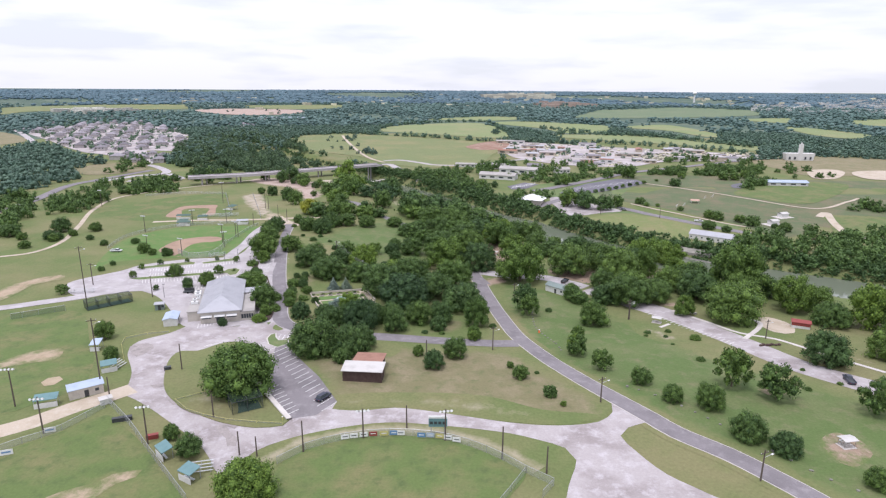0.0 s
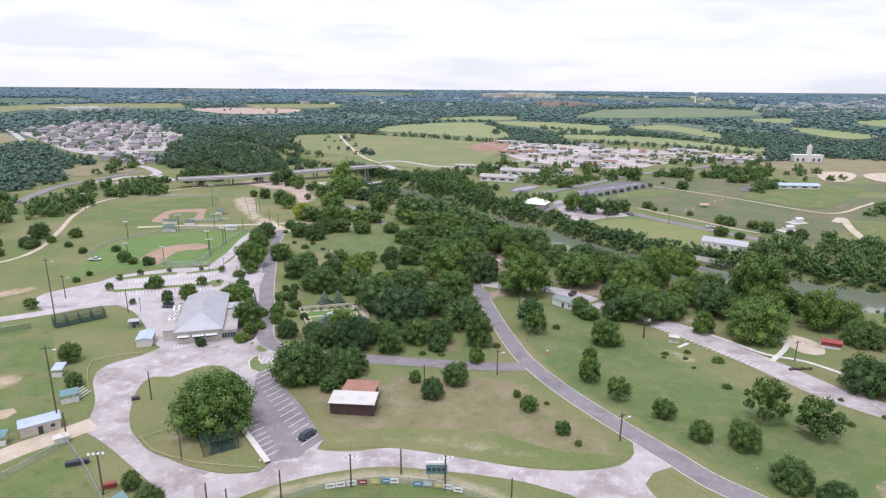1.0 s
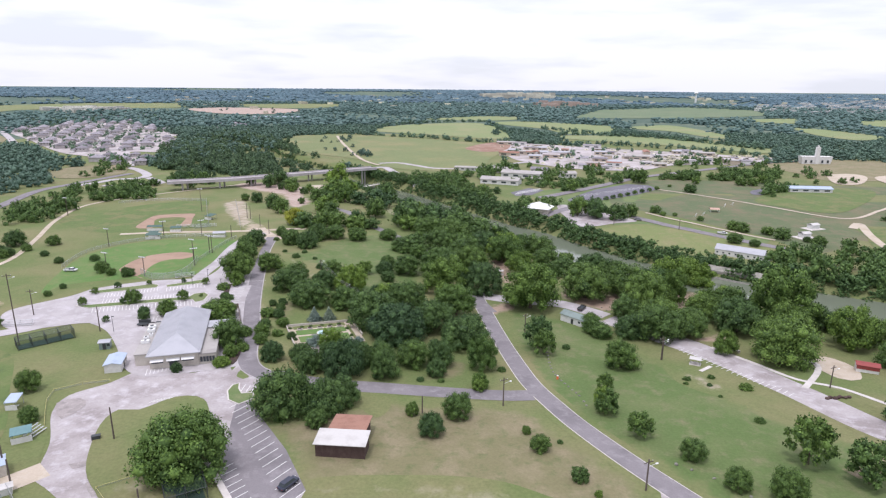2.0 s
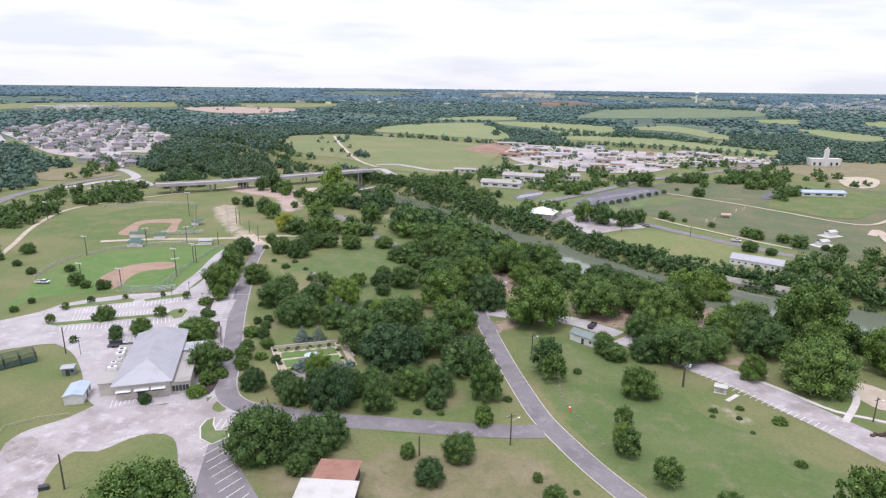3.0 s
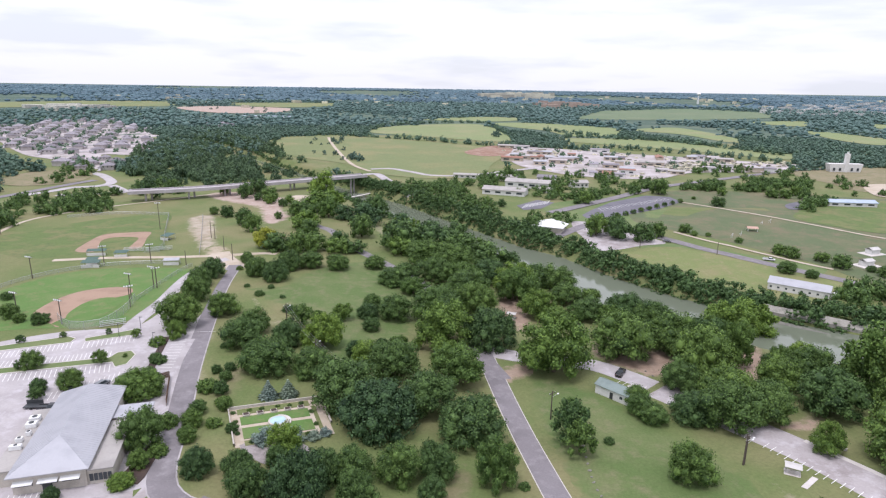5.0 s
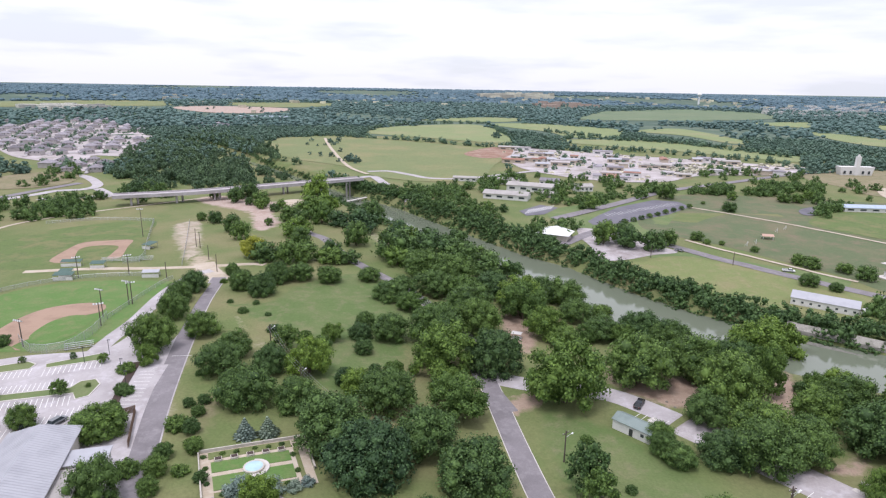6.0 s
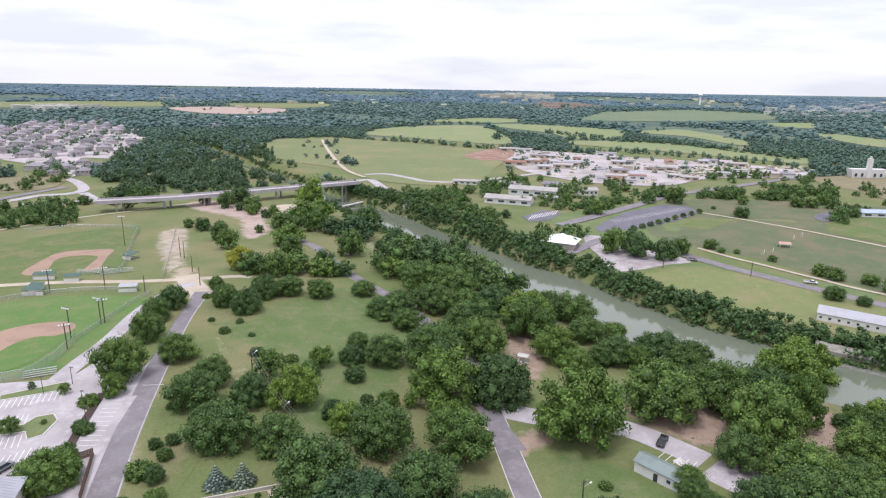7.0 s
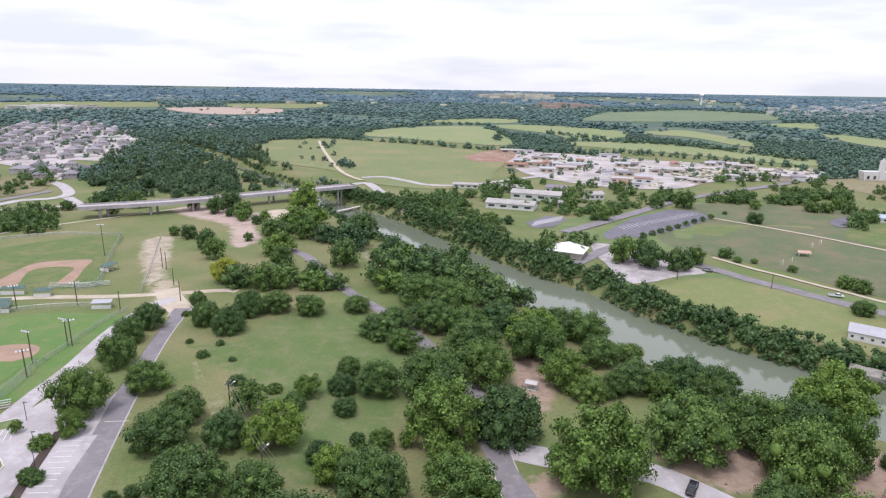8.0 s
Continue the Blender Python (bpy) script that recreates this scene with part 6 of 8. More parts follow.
pavilion = thing("picnic_pavilion", -22.3, 157.9, -4.5, "dark timber pavilion with pale flat roof and rusty lean-to", "pavilion")
part("wall", box(-5.5, 5.5, -2.5, 2.5, -0.4, 3.5), M_DARKWOOD, pavilion)
for k in range(12):
    part("wall_batten", box(-5.5 + k, -5.4 + k, -2.56, -2.5, 0, 3.45), M_DARKWOOD, pavilion)
part("roof", sloped([(-5.9, -3, 3.55), (5.9, -3, 3.55), (5.9, 3, 3.95), (-5.9, 3, 3.95), (-5.9, -3, 3.4), (5.9, -3, 3.4), (5.9, 3, 3.8), (-5.9, 3, 3.8)],
                   [(0, 1, 2, 3), (7, 6, 5, 4), (0, 4, 5, 1), (1, 5, 6, 2), (2, 6, 7, 3), (3, 7, 4, 0)]), M_WHITEROOF, pavilion, "pale weathered flat roof")
part("back_wall", box(-3.6, 4.2, 3.2, 11, -0.8, 2.6), M_DARKWOOD, pavilion)
part("rusty_roof", sloped([(-4.2, 2.9, 3.5), (4.7, 2.9, 3.5), (4.7, 11.5, 2.7), (-4.2, 11.5, 2.7), (-4.2, 2.9, 3.36), (4.7, 2.9, 3.36), (4.7, 11.5, 2.56), (-4.2, 11.5, 2.56)],
                        [(0, 1, 2, 3), (7, 6, 5, 4), (0, 4, 5, 1), (1, 5, 6, 2), (2, 6, 7, 3), (3, 7, 4, 0)]), M_RUSTROOF, pavilion, "rust-red sheet roof")

shed("restroom", 50.5, 252.2, -47, 10.5, 4.8, 2.8, M_WHITEWALL, M_GREENROOF, "white park restroom with a green metal roof", 1.2)
barn = shed("barn", 157.5, 346.9, -36.7, 23.6, 9, 3.2, M_WHITEWALL, M_ROOF, "long white metal barn across the river", 2.0, False)
for k in range(8):
    part("window", box(-11 + k * 3, -10.1 + k * 3, -4.56, -4.5, 1.2, 2.0), M_GLASS, barn)
shed("field_hut", -95.2, 200.5, 105, 7.5, 4.4, 2.6, M_WHITEWALL, M_BLUEROOF, "small hut with a pale blue sheet roof", 0.6)
(hx, hy), = [(-105.8, 214.6)]
shed("storage_shed", hx, hy, 15, 3.0, 2.6, 2.4, M_GREENROOF, M_ROOF, "small grey storage shed on the grass", 0.4)
(hx, hy), = [(-94.9, 146.9)]
shed("concession_stand", hx, hy, 36, 8.0, 4.2, 2.8, M_STONEWALL, M_BLUEROOF, "pale concession stand with a pale sheet roof", 0.5)
(hx, hy), = [(-86.9, 141.8)]
shed("pump_box", hx, hy, 36, 2.6, 1.8, 1.7, M_WHITEWALL, M_WHITEROOF, "small white utility box", 0.3, False)
for px_, w, d, turn, mat_, lab in (([(-101.3, 140.5)], 6.4, 3.4, 20, M_TEALROOF, "dugout with a teal sheet roof"), ([(-96.2, 161)], 5.0, 3.6, 30, M_TEALROOF, "dugout with a teal sheet roof"),
                                   ([(-108.4, 176.5)], 3.4, 5.0, 10, M_BLUEROOF, "dugout with a blue-grey roof"), ([(-61.5, 118.7)], 5.0, 3.2, -45, M_TEALROOF, "dugout with a teal sheet roof"),
                                   ([(-52.7, 110.8)], 4.6, 3.6, -30, M_TEALROOF, "dugout with a teal sheet roof"), ([(-162.8, 374.5)], 10, 3.2, 8, M_DUGOUTROOF, "long dugout with a dark green roof"),
                                   ([(-150, 372.3)], 7, 4, 8, M_DUGOUTROOF, "dugout with a dark green roof"), ([(-143.6, 408)], 6, 7, -20, M_DUGOUTROOF, "green announcer hut by the diamond"),
                                   ([(-121.3, 360.1)], 8, 3.4, 8, M_ROOF, "long pale shelter beside the track"), ([(-154.7, 354.9)], 9, 4, 8, M_DUGOUTROOF, "dugout with a dark green roof"),
                                   ([(-156.7, 359.7)], 6, 4, 8, M_DUGOUTROOF, "dugout with a dark green roof")):
    (hx, hy), = px_
    shelter(hx, hy, turn, w * 0.85, d * 0.8, 2.3, mat_, lab)


def cage(x, y, turn, w, d, h, label, lanes=2):
    t = thing("batting_cage", x, y, turn, label, "batting cage")
    for sx in range(lanes + 1):
        for sy in range(4):
            px_, py = -w / 2 + w * sx / lanes, -d / 2 + d * sy / 3
            part("post", rod((px_, py, -0.3), (px_, py, h), 0.07, None, 6), M_DARKSTEEL, t)
        px_ = -w / 2 + w * sx / lanes
        part("rail", rod((px_, -d / 2, h), (px_, d / 2, h), 0.06, None, 6), M_DARKSTEEL, t)
        part("netting", sloped([(px_, -d / 2, 0), (px_, d / 2, 0), (px_, d / 2, h), (px_, -d / 2, h)], [(0, 1, 2, 3)]), M_NETTING, t)
    for py in (-d / 2, d / 2):
        part("rail", rod((-w / 2, py, h), (w / 2, py, h), 0.06, None, 6), M_DARKSTEEL, t)
        part("netting", sloped([(-w / 2, py, 0), (w / 2, py, 0), (w / 2, py, h), (-w / 2, py, h)], [(0, 1, 2, 3)]), M_NETTING, t)
    part("netting", sloped([(-w / 2, -d / 2, h), (w / 2, -d / 2, h), (w / 2, d / 2, h), (-w / 2, d / 2, h)], [(0, 1, 2, 3)]), M_NETTING, t)
    part("mat", box(-w / 2 + 0.3, w / 2 - 0.3, -d / 2 + 0.3, d / 2 - 0.3, 0.2, 0.26), M_CAGEMAT, t, "dark green turf mat")
    return t


cage(-52.0, 143.2, 30, 7.5, 12.5, 3.6, "dark green netted batting cages under the tree")
(ax, ay), (bx, by) = [(-133.1, 213.7), (-121.5, 224.2)]
cage((ax + bx) / 2, (ay + by) / 2, math.degrees(math.atan2(by - ay, bx - ax)), math.hypot(bx - ax, by - ay), 5, 3.2, "long dark netted batting cage by the car park", 4)

# ---- fences ----
POST = {}


def fence(name, pts, h, label, mesh=None, gap=4.0, rail=None, material=None, smooth=True):
    mesh, material = mesh or M_CHAIN, material or M_STEEL
    line = curve_through(pts, False, gap) if smooth else [np.array(p, float) for p in pts]
    t = thing(name, *line[0], 0, label, "fence")
    o = Vector((*line[0], height(*line[0])))
    if h not in POST:
        me = bpy.data.meshes.new("post")
        bm = rod((0, 0, -0.3), (0, 0, h), 0.05, None, 6)
        bm.to_mesh(me)
        bm.free()
        POST[h] = me
    bm_net, bm_rail, last = bmesh.new(), bmesh.new(), None
    for i, p in enumerate(line):
        q = Vector((p[0], p[1], height(*p))) - o
        ob = link_mesh("post", POST[h], material, t)
        ob.location = q
        d = line[min(i + 1, len(line) - 1)] - line[max(i - 1, 0)]
        r = Vector((d[1], -d[0], 0)).normalized() * 0.05
        foot, head = bm_net.verts.new(q), bm_net.verts.new(q + Vector((0, 0, h)))
        top = q + Vector((0, 0, h))
        ring = [bm_rail.verts.new(top + s) for s in (-r, Vector((0, 0, 0.05)), r, Vector((0, 0, -0.05)))]
        if last:
            bm_net.faces.new((last[0], foot, head, last[1]))
            for k in range(4):
                bm_rail.faces.new((last[2][k], last[2][(k + 1) % 4], ring[(k + 1) % 4], ring[k]))
        last = (foot, head, ring)
    part("mesh_panel", bm_net, mesh, t)
    part("top_rail", bm_rail, rail or material, t)
    return t


fence("outfield_fence", [(-35.9, 116.1), (-30.9, 121.4), (-22.6, 125.6), (-12.3, 127.6), (-1.6, 126.5), (6.2, 123.4), (13.5, 118), (18.1, 113.4), (23.2, 109.2), (20.3, 105.3)], 1.9, "chain-link outfield fence with a pale top rail")
fence("foul_fence", [(17.9, 113.4), (14.2, 107.3), (10.9, 102.2)], 1.6, "chain-link fence along the foul line")
fence("field_fence", [(-86.9, 142.4), (-75.3, 130.9), (-66, 120.4), (-56.8, 110.3), (-50.4, 103.3)], 2.0, "chain-link fence with dark posts")
fence("field_fence", [(-100.7, 118.8), (-96.3, 123.4), (-90.5, 129), (-86, 139.6)], 1.6, "chain-link outfield fence on thin posts")
fence("field_fence", [(-153.3, 202.5), (-139.9, 212.3)], 2.2, "fence hung with green windscreen", M_WINDSCREEN)
fence("field_fence", [(-131.4, 291.6), (-123.1, 284.1), (-113.9, 286.1), (-112.3, 298.4), (-114.6, 312)], 3.0, "tall backstop fence round the diamond")
fence("field_fence", [(-114.6, 312), (-113.8, 331.4), (-112.8, 349.3), (-111, 357.4)], 1.6, "chain-link fence along the outfield")
fence("field_fence", [(-142.5, 378.7), (-136.9, 382.5), (-139.6, 393.9), (-148.3, 415.2), (-169.5, 470.1)], 2.6, "chain-link fence beside the diamond")
fence("field_fence", [(-227.4, 460.4), (-203.1, 473.6), (-170.8, 472.7)], 1.6, "chain-link outfield fence on thin posts")
fence("field_fence", [(-115, 376.3), (-125.7, 407.1), (-148.9, 471.3)], 1.6, "chain-link fence across the dry grass")
fence("field_fence", [(-170.9, 299.9), (-174, 325.2), (-163.7, 345.5), (-143.7, 358.1), (-118.3, 362.3)], 1.6, "chain-link outfield fence on thin posts")
fence("yellow_rope", [(-58.6, 149.6), (-69.6, 143.2), (-64.7, 138.4), (-53.1, 133.7), (-38.8, 132)], 0.7, "low yellow rope fence on the island", M_CHAIN, 5.0, M_YELLOW, M_YELLOW)
fence("yellow_rope", [(-95.1, 167.3), (-103.9, 185.1), (-92.2, 191.4)], 0.7, "low yellow rope fence on the grass", M_CHAIN, 5.0, M_YELLOW, M_YELLOW)

# banners hung on the outfield fence, lettering too small to read
for i, ((x, y), mat_) in enumerate(zip([(-22.5, 125.6), (-20.5, 126.1), (-18.3, 126.6), (-16.1, 126.9), (-13.6, 127.1), (-11.3, 127.4), (-9.7, 127.4), (-4.8, 126.5), (-2.7, 126.5), (-0.5, 126.1), (1.4, 125.6), (3.4, 124.7)],
                                       (M_WHITE, M_WHITE, M_WHITE, M_RED, M_YELLOW, M_BLUE, M_WHITE, M_BLUE, M_BLUEROOF, M_YELLOW, M_WHITE, M_WHITE))):
    b = thing("banner", x, y - 0.2, (i - 5.5) * -2.2, "vinyl fence banner with a plain dark bar", "banner", "banners on the outfield fence")
    part("board", box(-0.95, 0.95, -0.05, 0.02, 0.45, 1.6, 0.02), mat_, b)
    part("bar", box(-0.6, 0.6, -0.08, -0.05, 0.95, 1.15), M_DARKSTEEL if mat_ is M_WHITE else M_WHITE, b)
for x, y in [(-92.8, 128), (-96.7, 118.8)]:
    b = thing("banner", x, y, 20, "white field banner with a plain dark bar", "banner")
    part("board", box(-1.3, 1.3, -0.05, 0.02, 0.1, 1.4, 0.02), M_WHITE, b)
    part("bar", box(-0.9, 0.9, -0.08, -0.05, 0.6, 0.95), M_BLUE, b)

(sx0, sy0), (sx1, sy1) = [(-2.7, 127.7), (0.8, 127.3)]
board = thing("scoreboard", (sx0 + sx1) / 2, (sy0 + sy1) / 2 + 0.5, 0, "teal scoreboard on two posts behind the outfield", "scoreboard")
part("panel", box(-2.2, 2.2, -0.12, 0.12, 2.2, 4.4, 0.03), M_TEALROOF, board)
part("header", box(-2.2, 2.2, -0.15, 0.15, 4.4, 5.0, 0.03), M_WHITE, board)
for k in range(4):
    part("display", box(-1.9 + k, -1.2 + k, -0.16, -0.12, 2.9, 3.6), M_DARKSTEEL, board)
for x in (-1.6, 1.6):
    part("post", rod((x, 0, -0.3), (x, 0, 2.3), 0.12), M_STEEL, board)


# ---- poles ----
def pole(kind, x, y, h, turn=0.0):
    h = min(max(h, 5.0), 24.0)
    if kind == "flood":
        t = thing("floodlight_pole", x, y, turn, "tall weathered wooden floodlight pole", "light pole")
    elif kind == "wire":
        t = thing("utility_pole", x, y, turn, "wooden utility pole with a crossarm and lamp", "utility pole")
    elif kind == "street":
        t = thing("street_lamp", x, y, turn, "slim dark car park lamp", "street lamp")
    else:
        t = thing("wooden_pole", x, y, turn, "plain weathered wooden pole", "pole")
    part("pole", rod((0, 0, -0.6), (0, 0, h), 0.2 if kind != "street" else 0.09, 0.14 if kind != "street" else 0.07, 8), M_POLE if kind != "street" else M_DARKSTEEL, t)
    if kind == "flood":
        part("crossarm", box(-1.5, 1.5, -0.1, 0.1, h - 0.7, h - 0.5), M_STEEL, t)
        for k in range(4):
            lamp = part("floodlight", rod((-1.3 + k * 0.87, -0.15, h - 0.45), (-1.3 + k * 0.87, -0.6, h - 0.25), 0.17, 0.3, 10), M_STEEL, t)
            part("lens", rod((-1.3 + k * 0.87, -0.6, h - 0.25), (-1.3 + k * 0.87, -0.63, h - 0.24), 0.28, None, 10), M_LAMP, lamp)
    if kind == "wire":
        part("crossarm", box(-1.2, 1.2, -0.07, 0.07, h - 0.8, h - 0.62), M_POLE, t)
        for k in (-1.05, 0, 1.05):
            part("insulator", rod((k, 0, h - 0.62), (k, 0, h - 0.42), 0.05, None, 6), M_WHITE, t)
        arm = part("lamp_arm", rod((0, 0, h - 1.8), (1.7, -0.4, h - 1.2), 0.05, None, 6), M_STEEL, t)
        part("lamp_head", box(1.5, 2.1, -0.6, -0.25, h - 1.3, h - 1.1, 0.04), M_LAMP, arm)
    if kind == "street":
        part("lamp_head", box(-0.2, 0.7, -0.15, 0.15, h - 0.1, h + 0.06, 0.03), M_DARKSTEEL, t)
    return t


for x, y, h in [(-94, 127.5, 9.6), (-109.1, 139.9, 10.9), (-67.5, 123.5, 10), (-18.4, 126.4, 7.7), (0.8, 125.6, 8.2), (-158.3, 431.9, 15.5)]:
    pole("flood", x, y, h, 10)
for x, y, h in [(-128.3, 288.6, 9.1), (-149.6, 297.9, 8.3), (-169.3, 337.1, 9.8), (-117.2, 314.1, 10.5), (-114.2, 326.4, 9.5), (-235.9, 414.3, 11.9)]:
    pole("flood", x, y, h, -20)
for x, y, h in [(-150.3, 357.4, 9.3), (-131.9, 362.8, 9), (-113.1, 326.8, 8.9), (-113.4, 305.6, 8.5)]:
    pole("flood", x, y, h, 30)
for x, y, h in [(-92, 149.1, 20.7), (-133.6, 215.6, 24.8), (41.7, 144.6, 7.3), (67, 111.2, 7.4), (16.4, 183.7, 8.3), (71.3, 219.2, 8.2), (112.9, 197.8, 7.2), (-146.4, 242.5, 9.7)]:
    pole("wire", x, y, h, 25)
for x, y, h in [(-52.4, 290.2, 8.2), (-37.9, 266.9, 6.2), (-24.8, 549, 8.8)]:
    pole("wire", x, y, h, 70)
# wires between the poles of the meadow line
w_a, w_b = [(-52.4, 290.2, 8.2), (-37.9, 266.9, 6.2)]
span = thing("power_line", w_a[0], w_a[1], 0, "three thin dark wires between utility poles", "power line")
for k in (-0.9, 0, 0.9):
    for (x0, y0, h0), (x1, y1, h1) in ((w_a, w_b), (w_b, (2 * w_b[0] - w_a[0] + 6, 2 * w_b[1] - w_a[1], w_b[2]))):
        bm, last = bmesh.new(), None
        for i in range(11):
            u = i / 10
            q = Vector((x0 + (x1 - x0) * u + k - w_a[0], y0 + (y1 - y0) * u - w_a[1], height(x0, y0) + h0 - 0.5 + (height(x1, y1) + h1 - height(x0, y0) - h0) * u - 4 * u * (1 - u) - height(w_a[0], w_a[1])))
            ring = [bm.verts.new(q + Vector(v)) for v in ((-0.03, 0, -0.02), (0.03, 0, -0.02), (0, 0, 0.03))]
            if last:
                for j in range(3):
                    bm.faces.new((last[j], last[(j + 1) % 3], ring[(j + 1) % 3], ring[j]))
            last = ring
        part("wire", bm, M_STEEL, span)
for x, y, h in [(29.6, 239.3, 8.4), (71.7, 219.5, 7.3)]:
    pole("wire", x, y, h, 40)
for x, y, h in [(-75.5, 161.6, 8.2), (-56.6, 135, 6.4), (-31.2, 120.8, 7.8), (-8.5, 130.9, 6.1), (13.4, 118.6, 8), (22.4, 113.4, 6.5), (-45.1, 119.3, 6), (-41.1, 118.9, 4.9), (-86.8, 143.6, 6.6), (-115, 228.3, 8.8), (-5, 177.5, 4.2)]:
    pole("plain", x, y, h)
for x, y, h in [(-122.1, 411.7, 9.5), (-119.2, 409.1, 8.4), (-107, 387.4, 7.1), (-96.5, 368.3, 8), (-114.2, 358.6, 7), (90.4, 435.7, 5.1), (87.7, 395, 6.2), (145.9, 402.6, 6.8), (108.8, 413.9, 6.6)]:
    pole("plain", x, y, h)
for x, y, h in [(-109.9, 227.4, 5.7), (-103.5, 277.9, 3.1), (-84.1, 263.2, 3.6)]:
    pole("street", x, y, h)
for x, y, h in [(-89, 270.6, 4.3), (-99, 283.3, 3.3)]:
    pole("street", x, y, h)


# ---- cars ----
def car(x, y, turn, paint, label, pickup=False, lift=0.0):
    t = thing("pickup_truck" if pickup else "car", x, y, turn, label, "pickup" if pickup else "car", z=height(x, y) + lift)
    L, W = (5.6, 1.95) if pickup else (4.7, 1.85)
    bm = add_box(bmesh.new(), -L / 2, L / 2, -W / 2, W / 2, 0.4, 0.98, 0.14)
    part("body", bm, paint, t)
    a, b = (-0.3, 1.5) if pickup else (-1.9, 1.1)
    part("cabin", sloped([(a, -W / 2 + 0.1, 0.96), (b + 0.5, -W / 2 + 0.1, 0.96), (b + 0.5, W / 2 - 0.1, 0.96), (a, W / 2 - 0.1, 0.96), (a + 0.3, -W / 2 + 0.3, 1.6), (b - 0.2, -W / 2 + 0.3, 1.6), (b - 0.2, W / 2 - 0.3, 1.6), (a + 0.3, W / 2 - 0.3, 1.6)],
                         [(0, 1, 5, 4), (1, 2, 6, 5), (2, 3, 7, 6), (3, 0, 4, 7)]), M_GLASS, t, "dark window glass")
    part("roof", box(a + 0.28, b - 0.18, -W / 2 + 0.28, W / 2 - 0.28, 1.58, 1.64, 0.02), paint, t)
    if pickup:
        part("bed", box(-L / 2 + 0.15, -0.5, -W / 2 + 0.15, W / 2 - 0.15, 0.95, 1.0), M_DARKSTEEL, t)
        for s in (-1, 1):
            part("bed_side", box(-L / 2 + 0.05, -0.4, s * (W / 2 - 0.12) - 0.07, s * (W / 2 - 0.12) + 0.07, 0.95, 1.25), paint, t)
    for sx_ in (-1, 1):
        for s in (-1, 1):
            wx = sx_ * L * 0.31
            wheel = part("wheel", rod((wx, s * W / 2 - s * 0.2, 0.34), (wx, s * W / 2 + s * 0.02, 0.34), 0.34, None, 14), M_TYRE, t)
            part("rim", rod((wx, s * W / 2 + s * 0.02, 0.34), (wx, s * W / 2 + s * 0.03, 0.34), 0.2, None, 10), M_STEEL, wheel)
        for s in (-1, 1):
            part("light", box(sx_ * L / 2 - 0.03, sx_ * L / 2 + 0.02, s * 0.65 - 0.18, s * 0.65 + 0.18, 0.7, 0.84), M_LAMP if sx_ > 0 else M_RED, t)
    return t


P_BLACK, P_WHITE, P_BLUE, P_GREY = (plain("car_paint_black", (0.03, 0.03, 0.035), 0.25), plain("car_paint_white", (0.7, 0.7, 0.7), 0.3),
                                    plain("car_paint_blue", (0.03, 0.035, 0.06), 0.3), plain("car_paint_grey", (0.18, 0.19, 0.2), 0.3))
for px_, turn, paint, pick, lab in (([(-31.3, 144.8)], 58, P_BLUE, False, "dark blue car parked in a bay"), ([(55.8, 265.8)], 57, P_BLACK, True, "black pickup truck on the river car park"),
                                    ([(-98.1, 242.9)], 70, P_BLACK, False, "black car parked near the hall"), ([(-91.7, 245)], 70, P_GREY, False, "grey car parked beside a tree"),
                                    ([(-98.1, 232.7)], 5, P_BLACK, True, "dark truck with trailer by the hall"), ([(-89.4, 230.5)], 60, P_WHITE, False, "white van beside the hall"),
                                    ([(83.6, 238.8)], -30, P_WHITE, False, "white car parked under the trees"), ([(116.3, 158.7)], 75, P_BLUE, True, "blue pickup parked on the car park lane"),
                                    ([(127.8, 425.9)], -25, P_BLACK, False, "dark car on the far road"), ([(82.8, 241)], -35, P_WHITE, False, "white car at the car park end"),
                                    ([(82.1, 242.9)], -30, P_GREY, False, "grey car parked under the trees"), ([(-164, 295)], 0, P_WHITE, True, "small white utility truck on the field"),
                                    ([(168.6, 393.5)], -20, P_WHITE, True, "pale truck on the far road")):
    (x, y), = px_
    car(x, y, turn, paint, lab, pick, 0.12)
(x, y), = [(-99.8, 233.7)]
dump = thing("trailer", x - 3, y, 5, "dark flat trailer beside the hall", "trailer")
part("bed", box(-2, 2, -1.1, 1.1, 0.5, 0.75, 0.03), M_DARKSTEEL, dump)
part("rack", box(-2, 2, 0.9, 1.1, 0.75, 1.7), M_DARKSTEEL, dump)
for s in (-1, 1):
    part("wheel", rod((0, s * 1.1, 0.35), (0, s * 1.25, 0.35), 0.35, None, 12), M_TYRE, dump)


# ---- picnic spots, play area, benches ----
def picnic(x, y, turn, label, roofed=True):
    t = thing("picnic_shelter", x, y, turn, label, "picnic shelter")
    t.scale = (0.85, 0.85, 0.85)
    part("slab", box(-2.0, 2.0, -1.6, 1.6, -0.1, 0.14), M_KERB, t, "pale concrete slab")
    part("tabletop", box(-0.9, 0.9, -0.4, 0.4, 0.82, 0.9), M_KERB, t)
    part("table_leg", box(-0.5, 0.5, -0.15, 0.15, 0.14, 0.82), M_KERB, t)
    for s in (-1, 1):
        part("bench", box(-0.9, 0.9, s * 0.8 - 0.16, s * 0.8 + 0.16, 0.5, 0.58), M_KERB, t)
    if roofed:
        part("roof", gable(-1.8, 1.8, -1.3, 1.3, 2.4, 0.35), M_WHITEROOF, t)
        for sx_ in (-1.6, 1.6):
            for sy_ in (-1.1, 1.1):
                part("post", rod((sx_, sy_, 0), (sx_, sy_, 2.4), 0.06, None, 6), M_STEEL, t)
    return t


